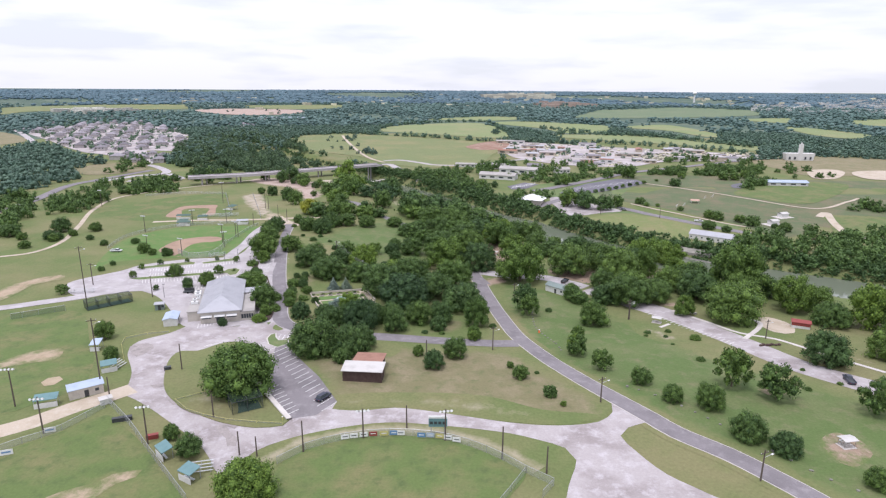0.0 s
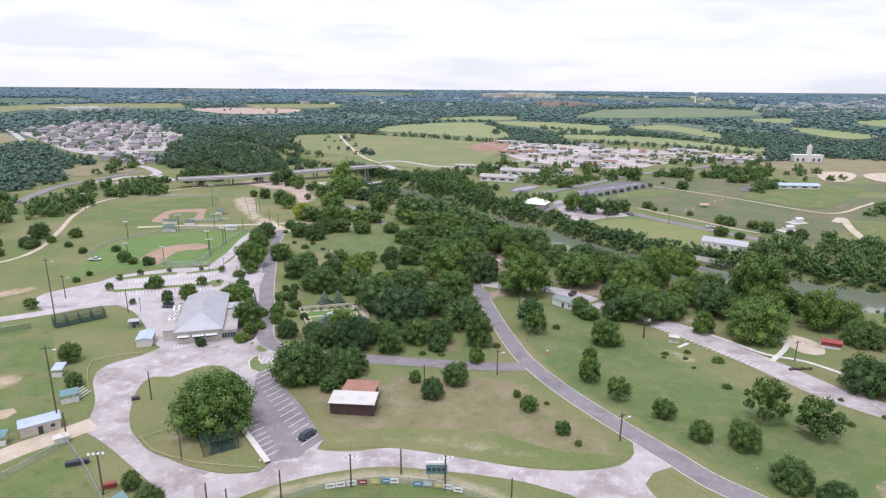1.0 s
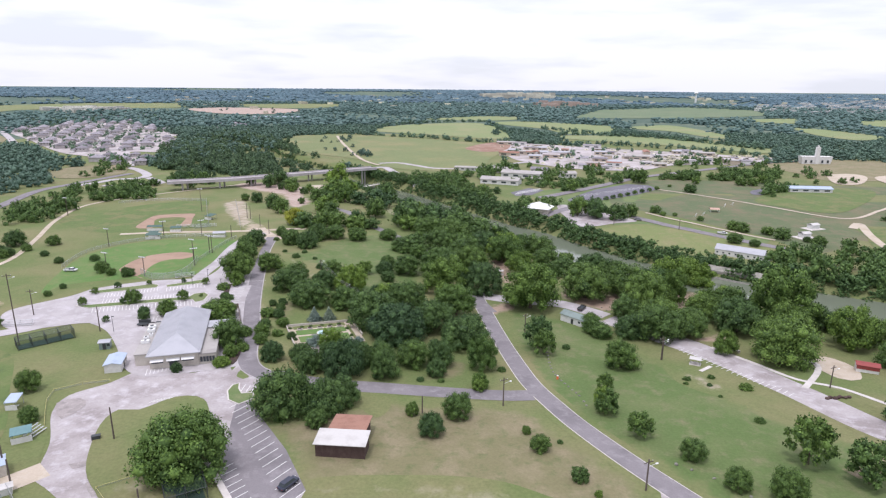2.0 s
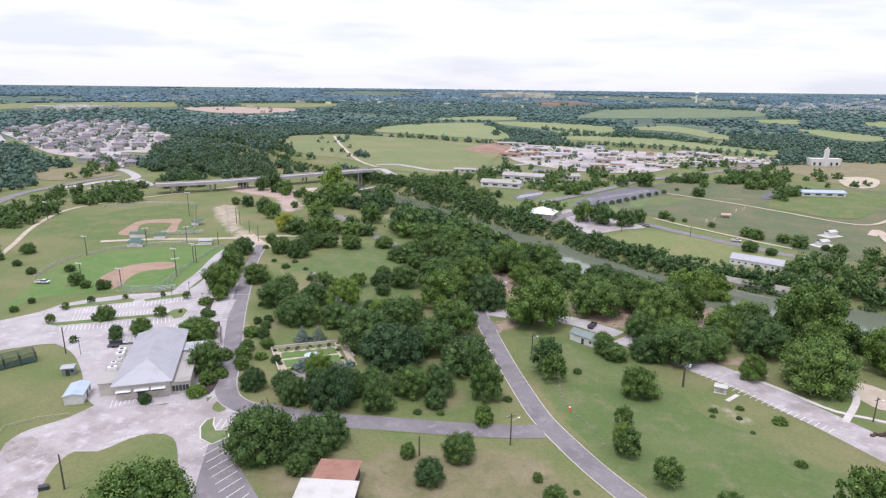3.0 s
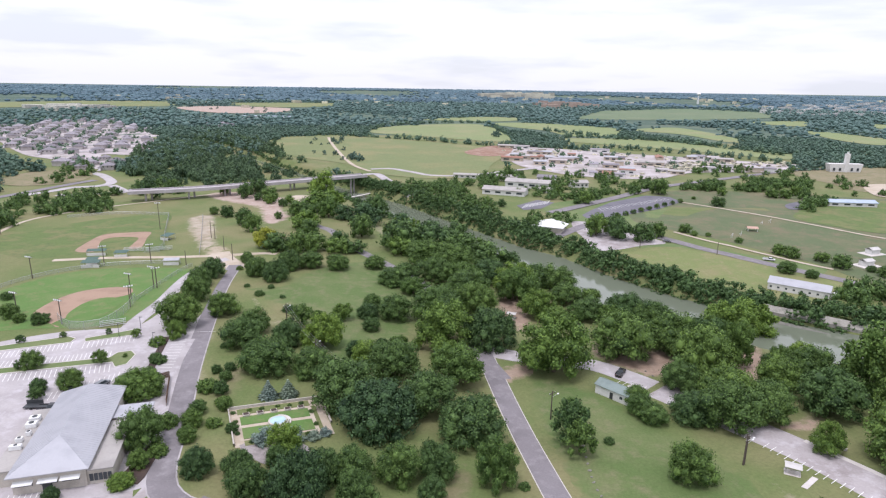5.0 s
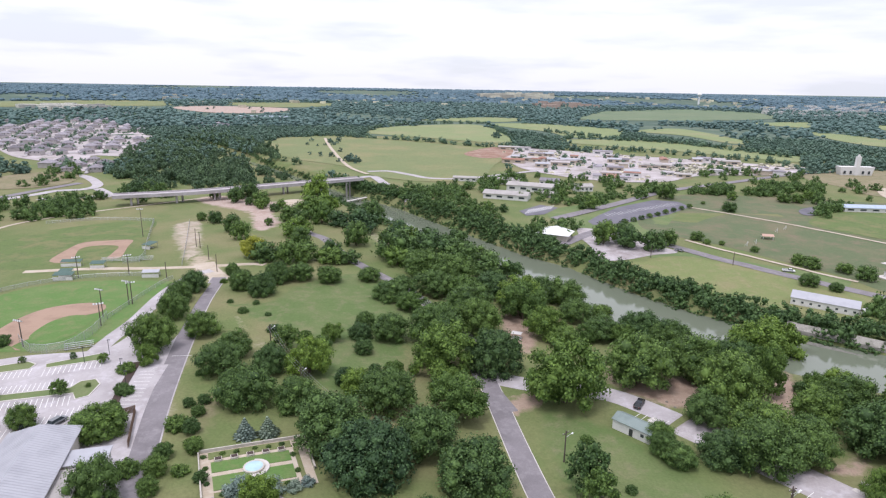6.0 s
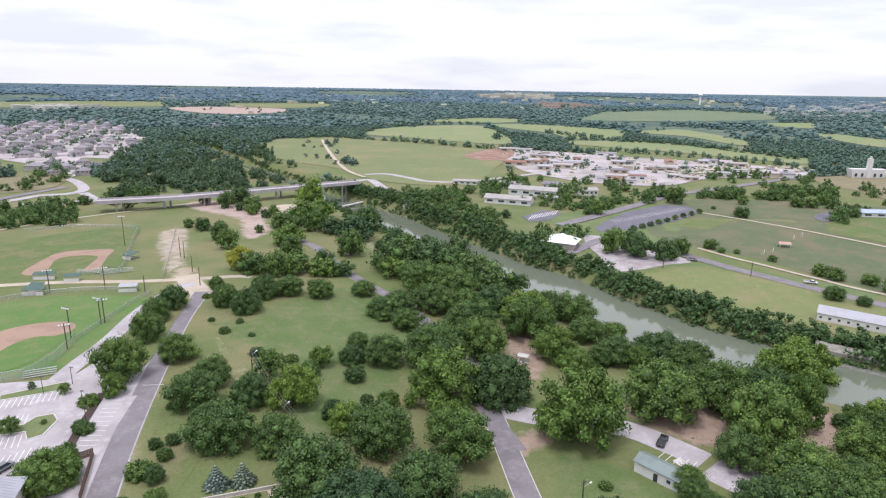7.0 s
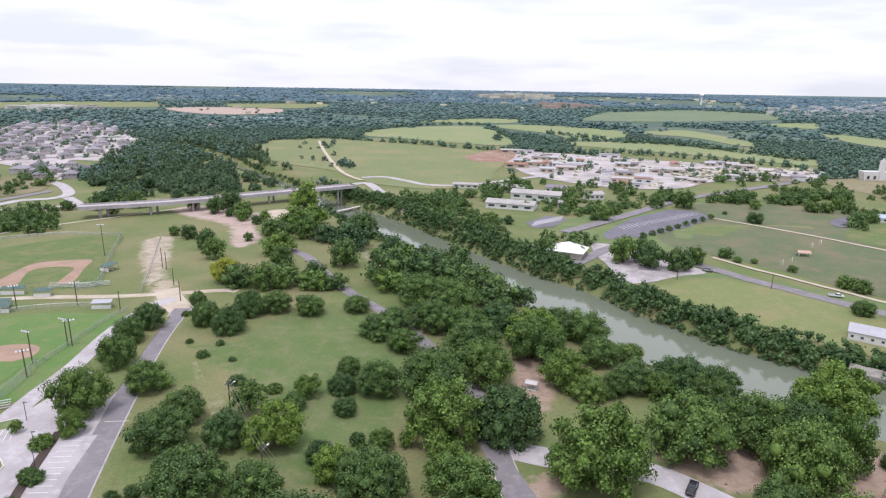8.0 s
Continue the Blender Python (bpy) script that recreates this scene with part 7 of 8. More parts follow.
for (x, y), turn in zip([(81.1, 216), (93.4, 124.3)], (-28, 10)):
    picnic(x, y, turn, "white picnic shelter on a concrete slab")
(x, y), = [(27.4, 311.8)]
picnic(x, y, -20, "small roofed picnic shelter on bare earth")
ribbon("ramp_picnic", [(80.3, 210), (85.3, 214.1)], 1.3, 0.12, M_KERB, "pale concrete ramp beside the picnic shelter", category="ramp")
(x, y), = [(92.7, 125.2)]
grill = thing("barbecue", x, y, 0, "white barbecue grill stand", "barbecue")
part("stand", rod((0, 0, -0.1), (0, 0, 0.8), 0.08), M_STEEL, grill)
part("firebox", box(-0.4, 0.4, -0.3, 0.3, 0.8, 1.1, 0.03), M_WHITE, grill)
(x, y), = [(130.6, 209)]
play = thing("play_house", x + 2, y + 2, -25, "red and white play structure near the river path", "play structure")
part("wall", box(-3, 3, -1.5, 1.5, -0.2, 2.4), M_WHITEWALL, play)
part("front_panel", box(-3.05, 3.05, -1.58, -1.5, 1.1, 2.4), M_RED, play)
part("roof", gable(-3, 3, -1.5, 1.5, 2.4, 0.8), M_RED, play)
(x, y), = [(110.4, 190.4)]
rack = thing("stone_pile", x, y, 10, "row of dark weathered stones by the kerb", "stones")
for k in range(7):
    bm = bmesh.new()
    bmesh.ops.create_icosphere(bm, subdivisions=2, radius=0.7, matrix=Matrix.Translation((k * 1.1 - 3.3, 0.4 * math.sin(k * 2), 0.3)) @ Matrix.Diagonal((1, 0.8, 0.7 + 0.2 * math.sin(k), 1)))
    for v in bm.verts:
        v.co += Vector((noise.noise(v.co * 1.7), noise.noise(v.co * 1.9 + Vector((3, 1, 2))), 0)) * 0.25
    part("stone", bm, M_DARKWOOD, rack)
STONE = None
for pts, gap in (([(51.6, 154.2), (57.6, 148.9), (64.5, 139.3), (70.2, 130), (77.5, 118.6), (82.1, 111.7), (88.4, 105.4)], 3.4), ([(35.6, 228.3), (34.2, 211.4), (35.5, 201.8), (38.4, 190.9), (38.9, 184.4)], 2.2), ([(64.4, 268.1), (65.6, 265), (69.6, 261.2)], 3.0)):
    for p in curve_through(pts, False, gap):
        if STONE is None:
            bm = bmesh.new()
            bmesh.ops.create_icosphere(bm, subdivisions=1, radius=0.5)
            for v in bm.verts:
                v.co *= 1 + 0.25 * noise.noise(v.co * 3)
            STONE = part("boulder", bm, M_BOULDER)
            tagged(STONE, "limestone boulder set along the lawn's edge", "boulder", "boulders along the road")
            STONE.matrix_world = pose(p[0], p[1], height(*p) + 0.12)
        else:
            copy_thing(STONE, pose(p[0], p[1], height(*p) + 0.1, 0, 0, tree_rng.uniform(0, 360)) @ Matrix.Diagonal((tree_rng.uniform(0.6, 1.2), tree_rng.uniform(0.5, 0.9), 0.5, 1)))
for (x, y), mat_, lab, nm in zip([(34.6, 203.1)] + [(-67.5, 125.8), (-78.4, 133.4), (-79.6, 161.6), (-39.2, 133.9)], (M_ORANGE, M_RED, M_DARKSTEEL, M_DARKSTEEL, M_YELLOW),
                                 ("bright orange barrel on the lawn", "red equipment box by the dugout", "dark padded fence section", "dark steel litter bin", "yellow bollard at the wall's end"),
                                 ("barrel", "equipment_box", "fence_pad", "litter_bin", "bollard")):
    t = thing(nm, x, y, 20, lab, nm.replace("_", " "))
    if nm in ("barrel", "bollard"):
        part("drum", rod((0, 0, -0.1), (0, 0, 1.1), 0.35 if nm == "barrel" else 0.15, 0.28 if nm == "barrel" else 0.15, 12), mat_, t)
        part("rim", rod((0, 0, 1.1), (0, 0, 1.16), 0.3 if nm == "barrel" else 0.17, None, 12), M_WHITE, t)
    else:
        w = {"equipment_box": 2.6, "fence_pad": 4.4, "litter_bin": 1.8}[nm]
        part("body", box(-w / 2, w / 2, -0.5, 0.5, -0.1, 1.0, 0.06), mat_, t)
        part("lid", box(-w / 2 - 0.05, w / 2 + 0.05, -0.55, 0.55, 1.0, 1.08, 0.02), mat_, t)


def bleacher(x, y, turn, w, label):
    t = thing("bleacher", x, y, turn, label, "bleacher")
    for k in range(4):
        part("plank", box(-w / 2, w / 2, k * 0.7, k * 0.7 + 0.3, 0.4 + k * 0.35, 0.46 + k * 0.35), M_BENCH, t)
    for s in (-1, 0, 1):
        part("frame", add_rod(rod((s * w * 0.4, 0, 0), (s * w * 0.4, 2.4, 1.4), 0.05, None, 6), (s * w * 0.4, 2.4, -0.2), (s * w * 0.4, 2.4, 1.4), 0.05, None, 6), M_STEEL, t)
    return t


for (x, y), turn, w in zip([(-137.7, 384), (-149.3, 382.1)] + [(-110.4, 287.3)] + [(-51.2, 112.7), (-93.9, 163.3), (-145, 231.8)], (20, 8, 25, 15, 80, 10), (12, 10, 8, 5, 5, 9)):
    bleacher(x, y, turn, w, "aluminium bleacher beside the ball field")


def goal(x, y, turn):
    t = thing("soccer_goal", x, y, turn, "white soccer goal on the pitch", "goal")
    t.scale = (0.7, 0.7, 0.7)
    for s in (-1, 1):
        part("post", rod((s * 3.6, 0, 0), (s * 3.6, 0, 2.4), 0.1, None, 6), M_WHITE, t)
        part("stay", rod((s * 3.6, 0, 2.4), (s * 3.6, 1.8, 0), 0.06, None, 6), M_WHITE, t)
    part("crossbar", rod((-3.6, 0, 2.4), (3.6, 0, 2.4), 0.1, None, 6), M_WHITE, t)


for x, y in [(171.2, 439.6), (178.4, 444.1), (205.0, 471.5), (213.9, 478.3)]:
    goal(x, y, 60)

# ---- formal garden ----
GX, GY, GT = -40.2, 229.9, 22.8
def garden_at(u, v):
    c, s = math.cos(radians(GT)), math.sin(radians(GT))
    return (GX + u * c - v * s, GY + u * s + v * c)


def garden_rect(name, u0, u1, v0, v1, lift, mat_, label, category, depth=0.0):
    return patch(name, [garden_at(u0, v0), garden_at(u1, v0), garden_at(u1, v1), garden_at(u0, v1)], lift, mat_, label, depth, False, category=category)


garden_rect("garden_paving", -10.8, 12.2, -8.8, 8.8, 0.06, M_TRACK, "pale gravel paths of the formal garden", "paving")
for u0, u1 in ((-8.6, 8.2),):
    garden_rect("garden_lawn", u0, u1, 0.7, 4.6, 0.16, M_WATERED, "clipped bright green garden lawn", "lawn", 0.12)
    garden_rect("garden_lawn", u0, u1, -5.6, -0.7, 0.16, M_WATERED, "clipped bright green garden lawn", "lawn", 0.12)
garden_rect("garden_bed", -9, 9, 5.8, 8.4, 0.16, M_GROUND, "planted bed along the garden wall", "bed", 0.12)
garden_rect("garden_bed", 9.2, 10.2, -6, 5.5, 0.16, M_GROUND, "narrow planted garden bed", "bed", 0.12)
garden_rect("garden_bed", -8.6, 8.2, -8.6, -6.4, 0.16, M_GROUND, "planted bed along the garden front", "bed", 0.12)
fountain = thing("fountain", GX, GY, GT, "round stone fountain with pale blue water", "fountain")
part("paving", rod((0, 0, 0), (0, 0, 0.2), 3.3, None, 32), M_KERB, fountain)
ring = rod((0, 0, 0.1), (0, 0, 0.6), 2.3, None, 32)
part("basin", ring, M_STONEWALL, fountain)
part("water", rod((0, 0, 0.55), (0, 0, 0.63), 1.9, None, 32), M_POOL, fountain, "pale blue water")
wall_line = [garden_at(-11, -8), garden_at(-11, 9), garden_at(12.5, 9), garden_at(12.5, -4)]
ribbon("wall_garden", wall_line, 0.35, 0.0, M_STONEWALL, "low pale stone garden wall", rise=0.8, category="wall", smooth=False)
for k in range(5):
    u = -7 + k * 3.4
    x, y = garden_at(u, 5.1)
    t = thing("planter_box", x, y, GT, "square stone planter with dark soil", "planter")
    part("box", box(-0.8, 0.8, -0.7, 0.7, -0.1, 0.6, 0.05), M_STONEWALL, t)
    part("soil", box(-0.65, 0.65, -0.55, 0.55, 0.55, 0.64), M_MULCH, t)
for u, v in ((-9.8, 2.5), (-9.8, -3), (8.8, 2.6), (8.8, -3.5), (-6, 7.2), (-3, 7.1), (1, 7.3), (4, 7), (7, 7.2), (-7, -7.5), (-3, -7.4), (2, -7.5), (6, -7.4), (-10, 7)):
    x, y = garden_at(u, v)
    plant("s", [(x, y, 1.6)], 0.9)

# low walls and a timber screen
ribbon("wall_river_lot", [(95.2, 232.0), (97.8, 229.1), (100.0, 225.6)], 0.5, 0.0, M_KERB, "low pale concrete barrier beside the footpath", rise=0.75, category="wall", smooth=False)
patch("walk_restroom", [(55.7, 258.4), (57.8, 259.7), (60.5, 253.3), (58.4, 251.9)], 0.16, M_KERB, "pale concrete walk beside the restroom", 0.2, False, category="walk")


def timber_fence(pts, h, label):
    """Upright boards on two rails along a line, each board a part."""
    t = thing("timber_fence", *pts[0], 0, label, "fence")
    base = Vector((*pts[0], height(*pts[0])))
    for (ax, ay), (bx, by) in zip(pts[:-1], pts[1:]):
        length, turn = math.hypot(bx - ax, by - ay), math.degrees(math.atan2(by - ay, bx - ax))
        for z in (0.5, h - 0.4):
            rail = part("rail", box(0, length, 0.03, 0.11, z, z + 0.1), M_FENCEWOOD, t)
            rail.matrix_basis = Matrix.Translation(Vector((ax, ay, height(ax, ay))) - base) @ pose(0, 0, 0, 0, 0, turn)
        for k in range(int(length / 0.3)):
            u = (k + 0.5) * 0.3 / length
            x, y = ax + (bx - ax) * u, ay + (by - ay) * u
            board = link_mesh("board", BOARD, M_FENCEWOOD, t)
            board.matrix_basis = Matrix.Translation(Vector((x, y, height(x, y))) - base) @ pose(0, 0, 0, 0, 0, turn)
    return t


M_FENCEWOOD = surface("brown_fence_timber", (0.2, 0.13, 0.09), (0.26, 0.18, 0.125), big=2, fine=0.3, rough=0.85, own=0.25, grain=0.25)
bm = box(-0.13, 0.13, -0.02, 0.03, -0.1, 2.0)
BOARD = bpy.data.meshes.new("board")
bm.to_mesh(BOARD)
bm.free()
timber_fence([(-78.2, 248.6), (-75.7, 250.8), (-69.9, 235.0)], 2.0, "brown timber screen fence beside the hall's canopy")

# ---- bridge and river works ----
deck = curve_through([(-217.9, 517.7), (-171.7, 537.7), (-123.3, 570.9), (-64.3, 612.9)], False, 8.0)
bridge = thing("road_bridge", *deck[0], 0, "long pale concrete road bridge over the river", "bridge", z=0)
o = np.array(deck[0])
def along(offs, z0, z1, half):
    bm, prev = bmesh.new(), None
    for i, p in enumerate(deck):
        d = deck[min(i + 1, len(deck) - 1)] - deck[max(i - 1, 0)]
        d = d / np.hypot(*d)
        r = np.array((d[1], -d[0]))
        row = [bm.verts.new((*(p + r * (offs + s) - o), z)) for s, z in ((-half, z0), (half, z0), (half, z1), (-half, z1))]
        if prev:
            for k in range(4):
                bm.faces.new((prev[k], prev[(k + 1) % 4], row[(k + 1) % 4], row[k]))
        prev = row
    return bm
part("deck", along(0, 1.6, 2.9, 5.5), M_CONCRETE, bridge)
part("road_surface", along(0, 2.9, 2.95, 4.9), M_CONCRETE, bridge)
for s in (-1, 1):
    part("parapet", along(s * 5.3, 2.6, 3.8, 0.18), M_CONCRETE, bridge)
for i in range(2, len(deck), 3):
    p = deck[i]
    for s in (-3, 3):
        part("pier", rod((*(p - o + np.array((0.3 * s, 0.9 * s))), -16), (*(p - o + np.array((0.3 * s, 0.9 * s))), 1.7), 0.7, None, 10), M_CONCRETE, bridge)
dam = curve_through([(-82.6, 560.2), (-69.4, 574.6), (-52.2, 598.9)], False, 4)
t = thing("footbridge", *dam[0], 0, "low pale footbridge across the river", "footbridge", z=0)
deck, o = dam, np.array(dam[0])
part("deck", along(0, -9.4, -9.0, 1.2), M_KERB, t)
for s in (-1, 1):
    part("rail", along(s * 1.1, -8.1, -8.0, 0.06), M_STEEL, t)
for p in dam[1::2]:
    part("pier", box(p[0] - o[0] - 0.5, p[0] - o[0] + 0.5, p[1] - o[1] - 0.8, p[1] - o[1] + 0.8, -14, -9.4), M_CONCRETE, t)
ribbon("wall_river", [(130.2, 325.1), (133.5, 320.6), (140.1, 315.4), (148.5, 308.8)], 1.6, 2.0, M_BOULDER, "pale limestone ledge on the river bank", rise=0.9, category="ledge")


# ---- far buildings ----
def block(name, x, y, turn, w, d, h, wall, roofing, label, rise=0.0, windows=4, category="building"):
    t = thing(name, x, y, turn, label, category)
    part("wall", box(-w / 2, w / 2, -d / 2, d / 2, -2, h), wall, t)
    if rise:
        part("roof", gable(-w / 2, w / 2, -d / 2, d / 2, h, rise, 0.6, 0.3), roofing, t)
    else:
        part("roof", box(-w / 2 - 0.4, w / 2 + 0.4, -d / 2 - 0.4, d / 2 + 0.4, h, h + 0.5), roofing, t)
    for k in range(windows):
        u = -w / 2 + w * (k + 0.5) / windows
        part("window", box(u - w * 0.25 / windows, u + w * 0.25 / windows, -d / 2 - 0.1, -d / 2, h * 0.35, h * 0.7), M_GLASS, t)
    return t


M_SHELTERROOF = plain("faded_red_roof", (0.5, 0.33, 0.26), 0.8)
M_TANWALL = plain("tan_wall", (0.5, 0.43, 0.34), 0.8)
M_GREYROOF = surface("grey_shingle", (0.36, 0.335, 0.365), (0.28, 0.26, 0.285), big=5, fine=0.6, own=0.5, grain=0.15)
M_BRICKISH = surface("pale_brick", (0.52, 0.48, 0.47), (0.43, 0.395, 0.385), big=5, fine=0.5, own=0.2, grain=0.15)
for px_, turn, w, d, h, roofing, rise in (([(51.5, 567.9)], -20, 42, 16, 5, M_TANROOF, 2), ([(74.9, 604.4)], -20, 46, 18, 6, M_TANROOF, 2), ([(59.7, 638.6)], -20, 28, 14, 5, M_TANROOF, 1.5),
                                          ([(117.6, 607.7)], 10, 18, 11, 5, M_TANROOF, 2), ([(23.8, 652.4)], -10, 26, 10, 4, M_TANROOF, 1), ([(95.9, 636.2)], -20, 20, 12, 5, M_GREYROOF, 2),
                                          ([(86.6, 576.5)], -20, 20, 9, 4, M_TANROOF, 1), ([(303.4, 537.5)], -5, 42, 12, 4, M_BLUEROOF, 1.5)):
    (x, y), = px_
    block("school_building", x, y, turn, w * 0.8, d * 0.85, h * 0.8, M_WHITEWALL, roofing, "low school building with a pale metal roof", rise)
(x, y), = [(66.2, 449.8)]
t = thing("lodge", x, y, -25, "riverside lodge with a bright white hip roof", "lodge")
part("wall", box(-8, 8, -6, 6, -1, 3.4), M_STONEWALL, t)
part("roof", hip_roof(-8, 8, -6, 6, 3.5, 3.2, 5, 5, 1.4), M_WHITE, t, "bright white metal hip roof")
t = thing("pitch_shelter", 189.7, 454.3, -10, "small tan shelter between the goals", "shelter")
t.scale = (0.75, 0.75, 0.75)
part("roof", gable(-4, 4, -3, 3, 2.6, 1.2), M_SHELTERROOF, t)
for sx_ in (-3.6, 3.6):
    for sy_ in (-2.6, 2.6):
        part("post", rod((sx_, sy_, -0.3), (sx_, sy_, 2.6), 0.15), M_WHITE, t)
for x, y in [(214.2, 386.9), (231.7, 408)]:
    t = thing("pitch_shelter", x, y, 20, "small white concession hut with a paved rim", "hut")
    part("slab", box(-6, 6, -4, 4, -0.2, 0.25), M_KERB, t)
    part("wall", box(-3, 3, -2, 2, 0, 2.8), M_WHITEWALL, t)
    part("roof", gable(-3, 3, -2, 2, 2.8, 1.0), M_WHITEROOF, t)
(x, y), = [(168.1, 338.6)]
t = thing("garden_hut", x, y, 30, "small white domed hut by the barn", "hut")
part("wall", box(-1.6, 1.6, -1.4, 1.4, -0.2, 2), M_WHITEWALL, t)
part("roof", gable(-1.6, 1.6, -1.4, 1.4, 2, 0.9), M_WHITE, t)

(x, y), = [(421.5, 728.5)]
church = thing("church", x, y, -3, "white church with spreading walls and square tower", "church")
church.scale = (0.5, 0.5, 0.5)
part("base", sloped([(-30, -8, -1), (30, -8, -1), (30, 8, -1), (-30, 8, -1), (-34, -9, 17), (34, -9, 17), (34, 9, 17), (-34, 9, 17)], [(0, 1, 5, 4), (1, 2, 6, 5), (2, 3, 7, 6), (3, 0, 4, 7), (4, 5, 6, 7)]), M_WHITEWALL, church)
part("tower", box(-4, 4, -10, -3, 0, 38), M_WHITEWALL, church)
part("spire", box(-1.5, 1.5, -8, -5, 38, 42), M_WHITEWALL, church)
for k in range(5):
    part("window", box(-26 + k * 12, -22 + k * 12, -9.3, -8.2, 3, 9), M_GLASS, church)

# workshops on the pale yards
yrng = random.Random(21)
YARD = CLEAR[[p for p in range(len(CLEAR))][15]]
spots = scatter(YARD, 46, 1, 2, 77)
for x, y, _ in spots:
    w = yrng.uniform(9, 26)
    roofing = yrng.choice((M_TANROOF, M_ROOF, M_GREYROOF, M_GREYROOF, M_RUSTROOF, M_CONCRETE, M_YARD))
    block("workshop", x, y, yrng.choice((-14, 76, -10, -18)), w, yrng.uniform(7, 12), yrng.uniform(3, 4.5), yrng.choice((M_WHITEWALL, M_TANWALL, M_TANWALL)), roofing, "low workshop with a flat metal roof", yrng.choice((0, 1.2)), 2, "workshop")
lot_spots = scatter([(231, 747.9), (289.2, 795.7), (352.4, 772.9), (323.9, 723.7), (262.7, 720.6), (222.2, 696.9)], 190, 1, 2, 5) + scatter(YARD, 120, 1, 2, 6) + scatter([(353.2, 798.6), (405.1, 804.1), (388.5, 776.3), (338.8, 771.3)], 40, 1, 2, 9)
bm = bmesh.new()
for x, y, s in lot_spots:
    z = height(x, y) + 0.4
    add_box(bm, x - 2.3, x + 2.3, y - 1.0, y + 1.0, z, z + 0.8)
    add_box(bm, x - 1.4, x + 1.2, y - 0.9, y + 0.9, z + 0.8, z + 1.4)
M_FARCARS = foliage("far_car_paint", (0.03, 0.035, 0.05), (0.7, 0.7, 0.72), 0.0)
tagged(part("parked_cars", bm, M_FARCARS), "rows of many coloured cars parked far off", "cars", "", "stuff")

# suburb houses
def house(seed):
    r = random.Random(seed)
    w, d = r.uniform(13, 17), r.uniform(11, 14)
    t = tagged(new("house"), "two-storey suburban house with a grey shingle hip roof", "house", "suburb houses")
    part("wall", box(-w / 2, w / 2, -d / 2, d / 2, -1.5, 5), M_BRICKISH, t)
    part("roof", hip_roof(-w / 2, w / 2, -d / 2, d / 2, 5.1, 3.6, d * 0.42, d * 0.42, 0.7), M_GREYROOF, t)
    part("wing", box(-w / 2 - 3.4, -w / 2, -d / 2 - 2, d / 6, -1.5, 3), M_BRICKISH, t)
    part("wing_roof", hip_roof(-w / 2 - 3.6, -w / 2 + 0.4, -d / 2 - 2, d / 6, 3.1, 1.6, 2, 2, 0.4), M_GREYROOF, t)
    part("garage_door", box(-w / 2 - 3, -w / 2 - 0.6, -d / 2 - 2.08, -d / 2 - 2, 0, 2.2), M_WHITE, t)
    for k in range(3):
        u = -w / 3 + k * w / 3
        part("window", box(u - 0.7, u + 0.7, -d / 2 - 0.06, -d / 2, 2.9, 4.2), M_GLASS, t)
    part("driveway", box(-w / 2 - 3.4, -w / 2 + 0.2, -d / 2 - 10, -d / 2 - 2, -0.2, 0.5), M_CONCRETE, t)
    return t


MODELS = [house(s) for s in range(4)]
hrng = random.Random(3)
SUBURB = ([(-752.6, 1113.5), (-757.8, 1310.1), (-662.1, 1359.3), (-431.3, 1059.8), (-356.5, 862.4), (-386.2, 799.2), (-421.9, 769.6), (-471.6, 794.3), (-585.4, 918.4)], [(-415.1, 756.9), (-329.5, 736.6), (-292.1, 671.9), (-320.9, 660.6), (-372.4, 688.8)], [(-456.4, 1300.9), (-421.8, 1472.1), (-367.1, 1238.4), (-401.6, 1142.3)], [(-931.1, 1411.8), (-720.5, 1636.1), (-588.4, 1453.8), (-671.5, 1379.1), (-771.9, 1236)])
first = True
for pts, turn, along_gap, row_gap in ((SUBURB[0], 24, 25, 46), (SUBURB[1], 10, 26, 34), (SUBURB[2], -10, 34, 44), (SUBURB[3], 15, 52, 56)):
    a = np.array(pts)
    c, s = math.cos(radians(turn)), math.sin(radians(turn))
    cx, cy = a.mean(0)
    for i in range(-30, 31):
        for j in range(-24, 25):
            u, v = i * along_gap + hrng.uniform(-3, 3), j * row_gap + hrng.uniform(-3, 3)
            x, y = cx + u * c - v * s, cy + u * s + v * c
            if hrng.random() > 0.1 and inside(pts, np.array([x]), np.array([y]))[0] and river_gap(x, y) > 30:
                m = pose(x, y, height(x, y) + 0.5, 0, 0, turn + (0 if j % 2 else 180) + hrng.uniform(-25, 25)) @ Matrix.Scale(hrng.uniform(0.75, 1.15), 4)
                if first:
                    for q in MODELS:
                        q.matrix_world = m @ Matrix.Translation((0, -22 * MODELS.index(q), 0))
                    first = False
                else:
                    copy_thing(hrng.choice(MODELS), m)

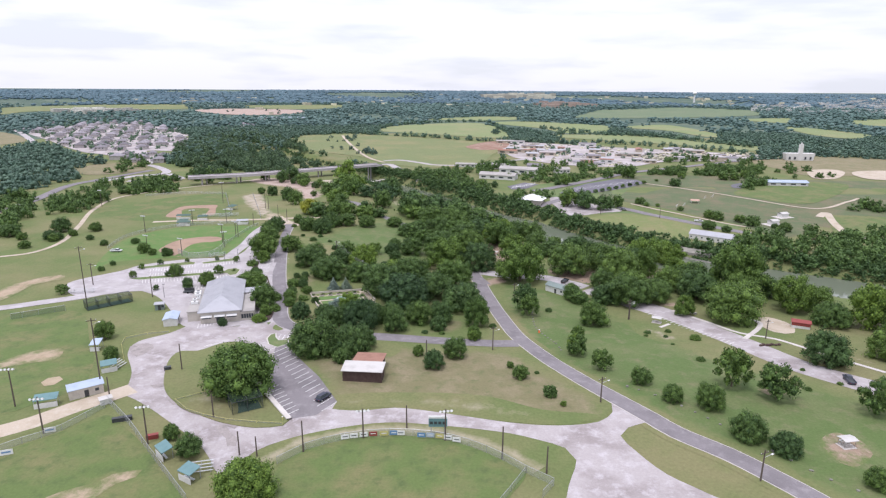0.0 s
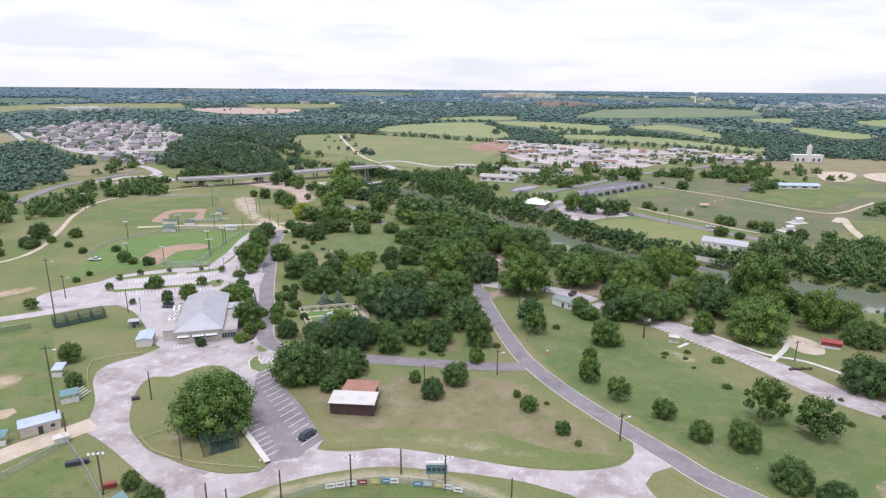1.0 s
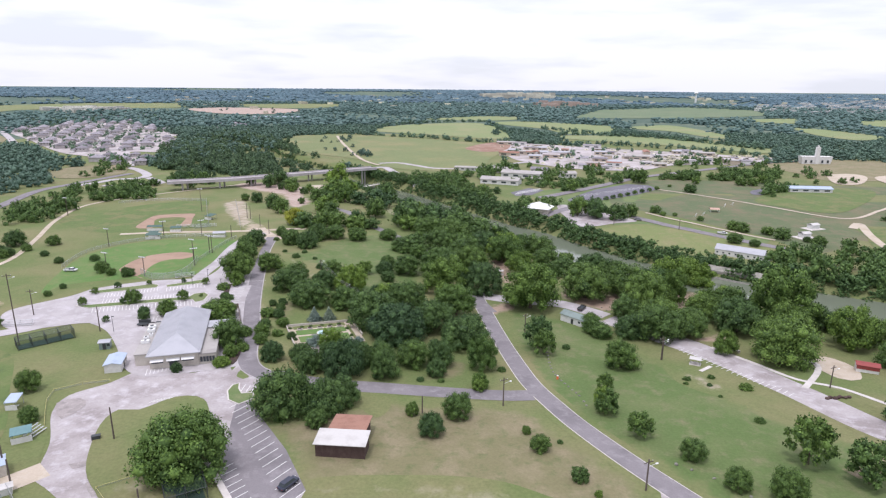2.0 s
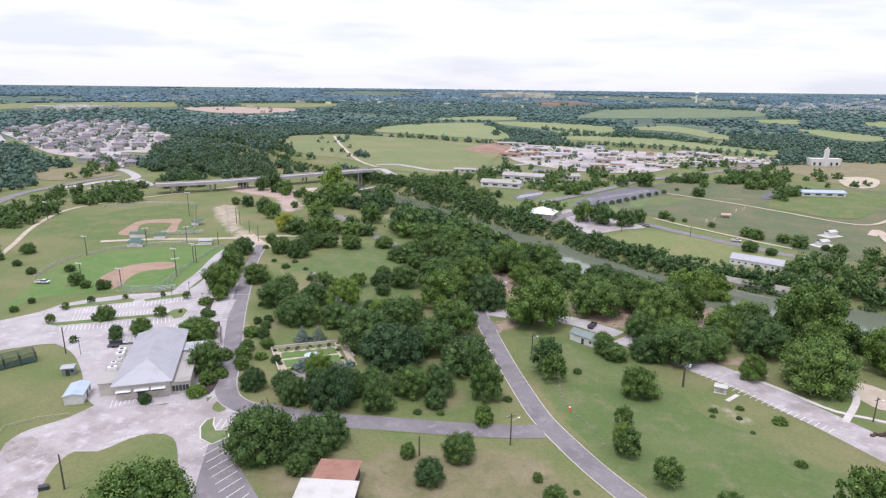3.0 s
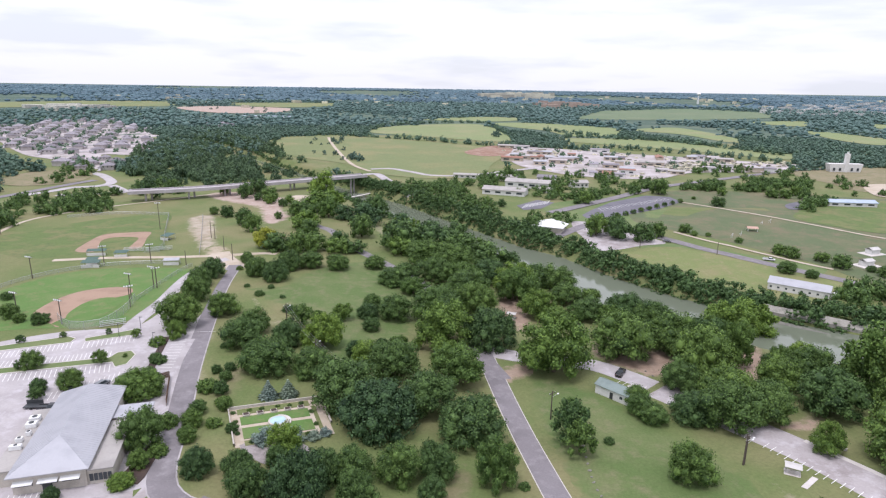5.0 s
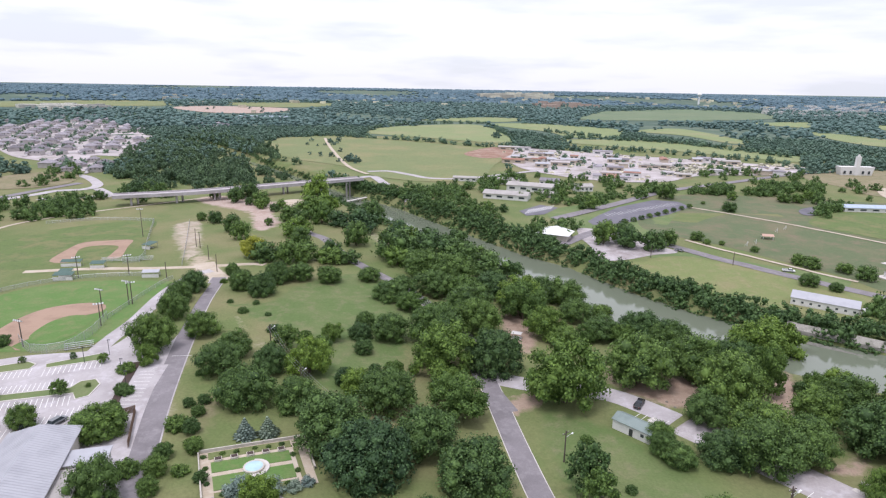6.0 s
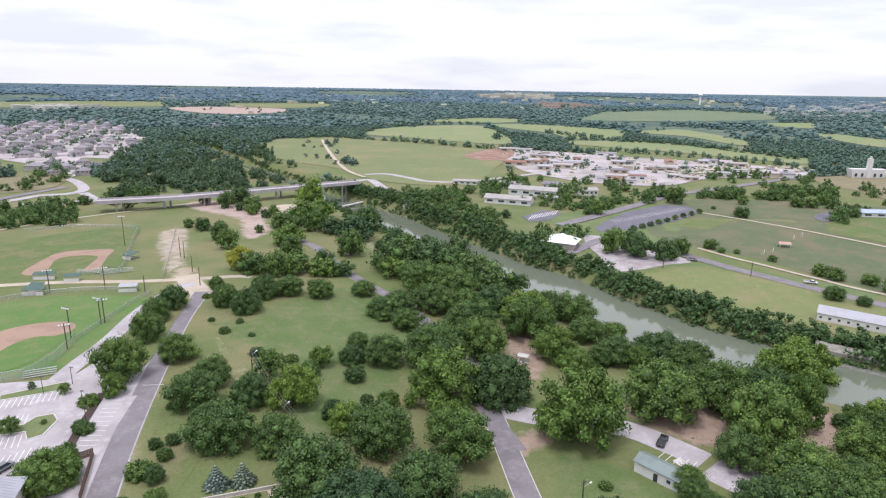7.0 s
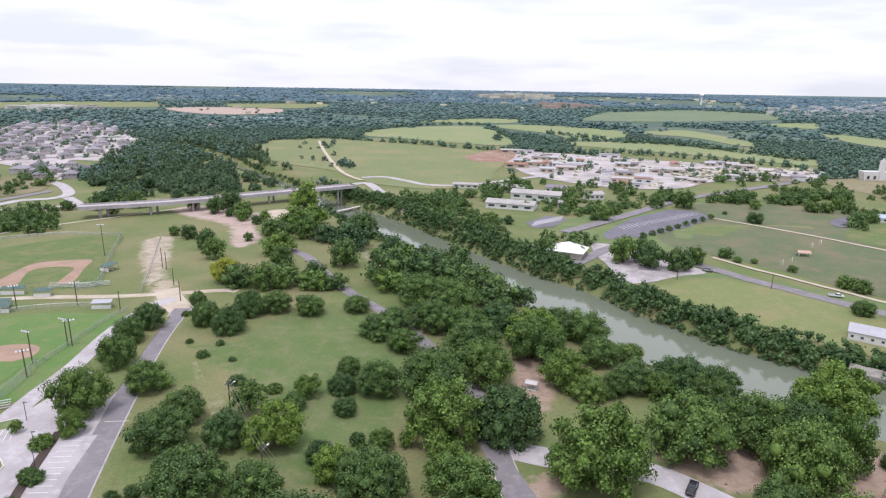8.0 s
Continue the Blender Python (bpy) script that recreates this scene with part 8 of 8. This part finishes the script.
# specks of far towns
frng = np.random.default_rng(17)
for name, pts, n, lo, hi, h in (("far_town", [(1137.3, 2357.8), (2071.1, 2942.5), (2078.2, 2522.7), (1404.1, 1694.1), (1101.4, 1830.4), (994.6, 1982.8)], 300, 10, 22, 4),
                                ("far_sheds", [(-1115.8, 1797.2), (-1001, 1888.8), (-894.4, 1844.5), (-854.1, 1727.7), (-993, 1645.3)], 26, 20, 60, 5),
                                ("far_town", [(195.7, 3381), (532.1, 3602), (629.5, 3264.7), (466.7, 2971.9), (234.2, 3082.6)], 60, 20, 60, 9),
                                ("far_campus", [(373.7, 2519), (508.3, 2629.2), (549.8, 2346.9), (445.2, 2099.9), (341.9, 2168)], 16, 24, 60, 8),
                                ("far_hamlets", [(-1614.4, 2277.2), (-1072.1, 3089.5), (45.6, 3534.9), (1598.2, 3457.4), (2168.8, 3082.8), (1398.7, 1976.7), (950.4, 2543), (-146.9, 1898.8), (-404.5, 1680.5), (-1181.1, 2233.7)], 80, 10, 30, 4)):
    bm = bmesh.new()
    for x, y, _ in scatter(pts, n, 1, 2, n):
        w, d, hh = frng.uniform(lo, hi), frng.uniform(8, 16), h * frng.uniform(0.9, 2.0)
        z = height(x, y)
        add_box(bm, x - w / 2, x + w / 2, y - d / 2, y + d / 2, z - 1, z + hh + 3)
    tagged(part(name, bm, M_FARCITY if name != "far_campus" else M_PINKEARTH), "pale roofs of a far town among trees", "town", "", "stuff")
(x, y), = [(1096.8, 2751.7)]
t = thing("water_tower", x, y, 0, "white water tower far toward the horizon", "water tower")
part("stem", rod((0, 0, -2), (0, 0, 36), 4, 3, 12), M_WHITE, t)
bm = bmesh.new()
bmesh.ops.create_uvsphere(bm, u_segments=16, v_segments=10, radius=9, matrix=Matrix.Translation((0, 0, 40)) @ Matrix.Diagonal((1, 1, 0.7, 1)))
part("tank", bm, M_WHITE, t, smooth=True)
for x, y in [(-388.7, 1499.4)]:
    block("long_shed", x, y, 0, 110, 20, 7, M_WHITEWALL, M_BLUEROOF, "long pale green-blue warehouse roof", 0, 3, "warehouse")
# lone bushes on the long meadow
wood("meadow_bushes", scatter([(-205.1, 995.3), (-140.3, 1057.3), (-100.9, 754.9), (-141, 785.3)], 16, 5, 10, 4) + scatter([(-763.8, 1938.2), (-477.9, 1989.6), (-424.8, 1765.8), (-607.5, 1738.9)], 9, 8, 14, 41) + scatter([(-106.9, 801.1), (-84.9, 802.3), (-83.6, 755.9), (-97.4, 755.1)], 6, 9, 12, 5) + scatter([(88.1, 1139.6), (109.1, 1141.2), (101.8, 1063.2), (82.3, 1061.8)], 5, 10, 16, 6),
     M_FARWOODS, "scattered bushes on the hay meadow", rng, 9, 16, 0.6)

# garden trees and streets among the houses
wood("suburb_trees", scatter(SUBURB[0], 300, 5, 10, 31) + scatter(SUBURB[1], 40, 6, 10, 32) + scatter(YARD, 55, 6, 12, 33) + scatter(SUBURB[3], 160, 8, 14, 34), M_FARWOODS, "small garden trees among far houses and yards", rng, 5, 10, 0.8)
for k in range(-3, 4):
    c, s_ = math.cos(radians(24)), math.sin(radians(24))
    mid = np.array(SUBURB[0]).mean(0) + np.array((-s_, c)) * (k * 80 + 20)
    run = [mid + np.array((c, s_)) * u for u in range(-300, 301, 20)]
    ok = inside(SUBURB[0], np.array([q[0] for q in run]), np.array([q[1] for q in run]))
    run = [q for q, g in zip(run, ok) if g]
    if len(run) > 3:
        ribbon("street_suburb", run, 8.0, 0.7, M_CONCRETE, "pale street between rows of houses", category="street")

bays(bpy.data.objects["asphalt_lot_small"], *[(57.4, 510.6), (77.2, 527.6), (62.4, 525.1)], 11, 0.25, 0.2)
bays(bpy.data.objects["asphalt_lot"], *[(111.0, 513.3), (173.1, 558.3), (112.4, 505.4)], 24, 0.25, 0.15)

# the pattern trees stand nowhere themselves
for group_ in KINDS.values():
    for src in group_:
        for ob in (*src.children_recursive, src):
            bpy.data.objects.remove(ob)
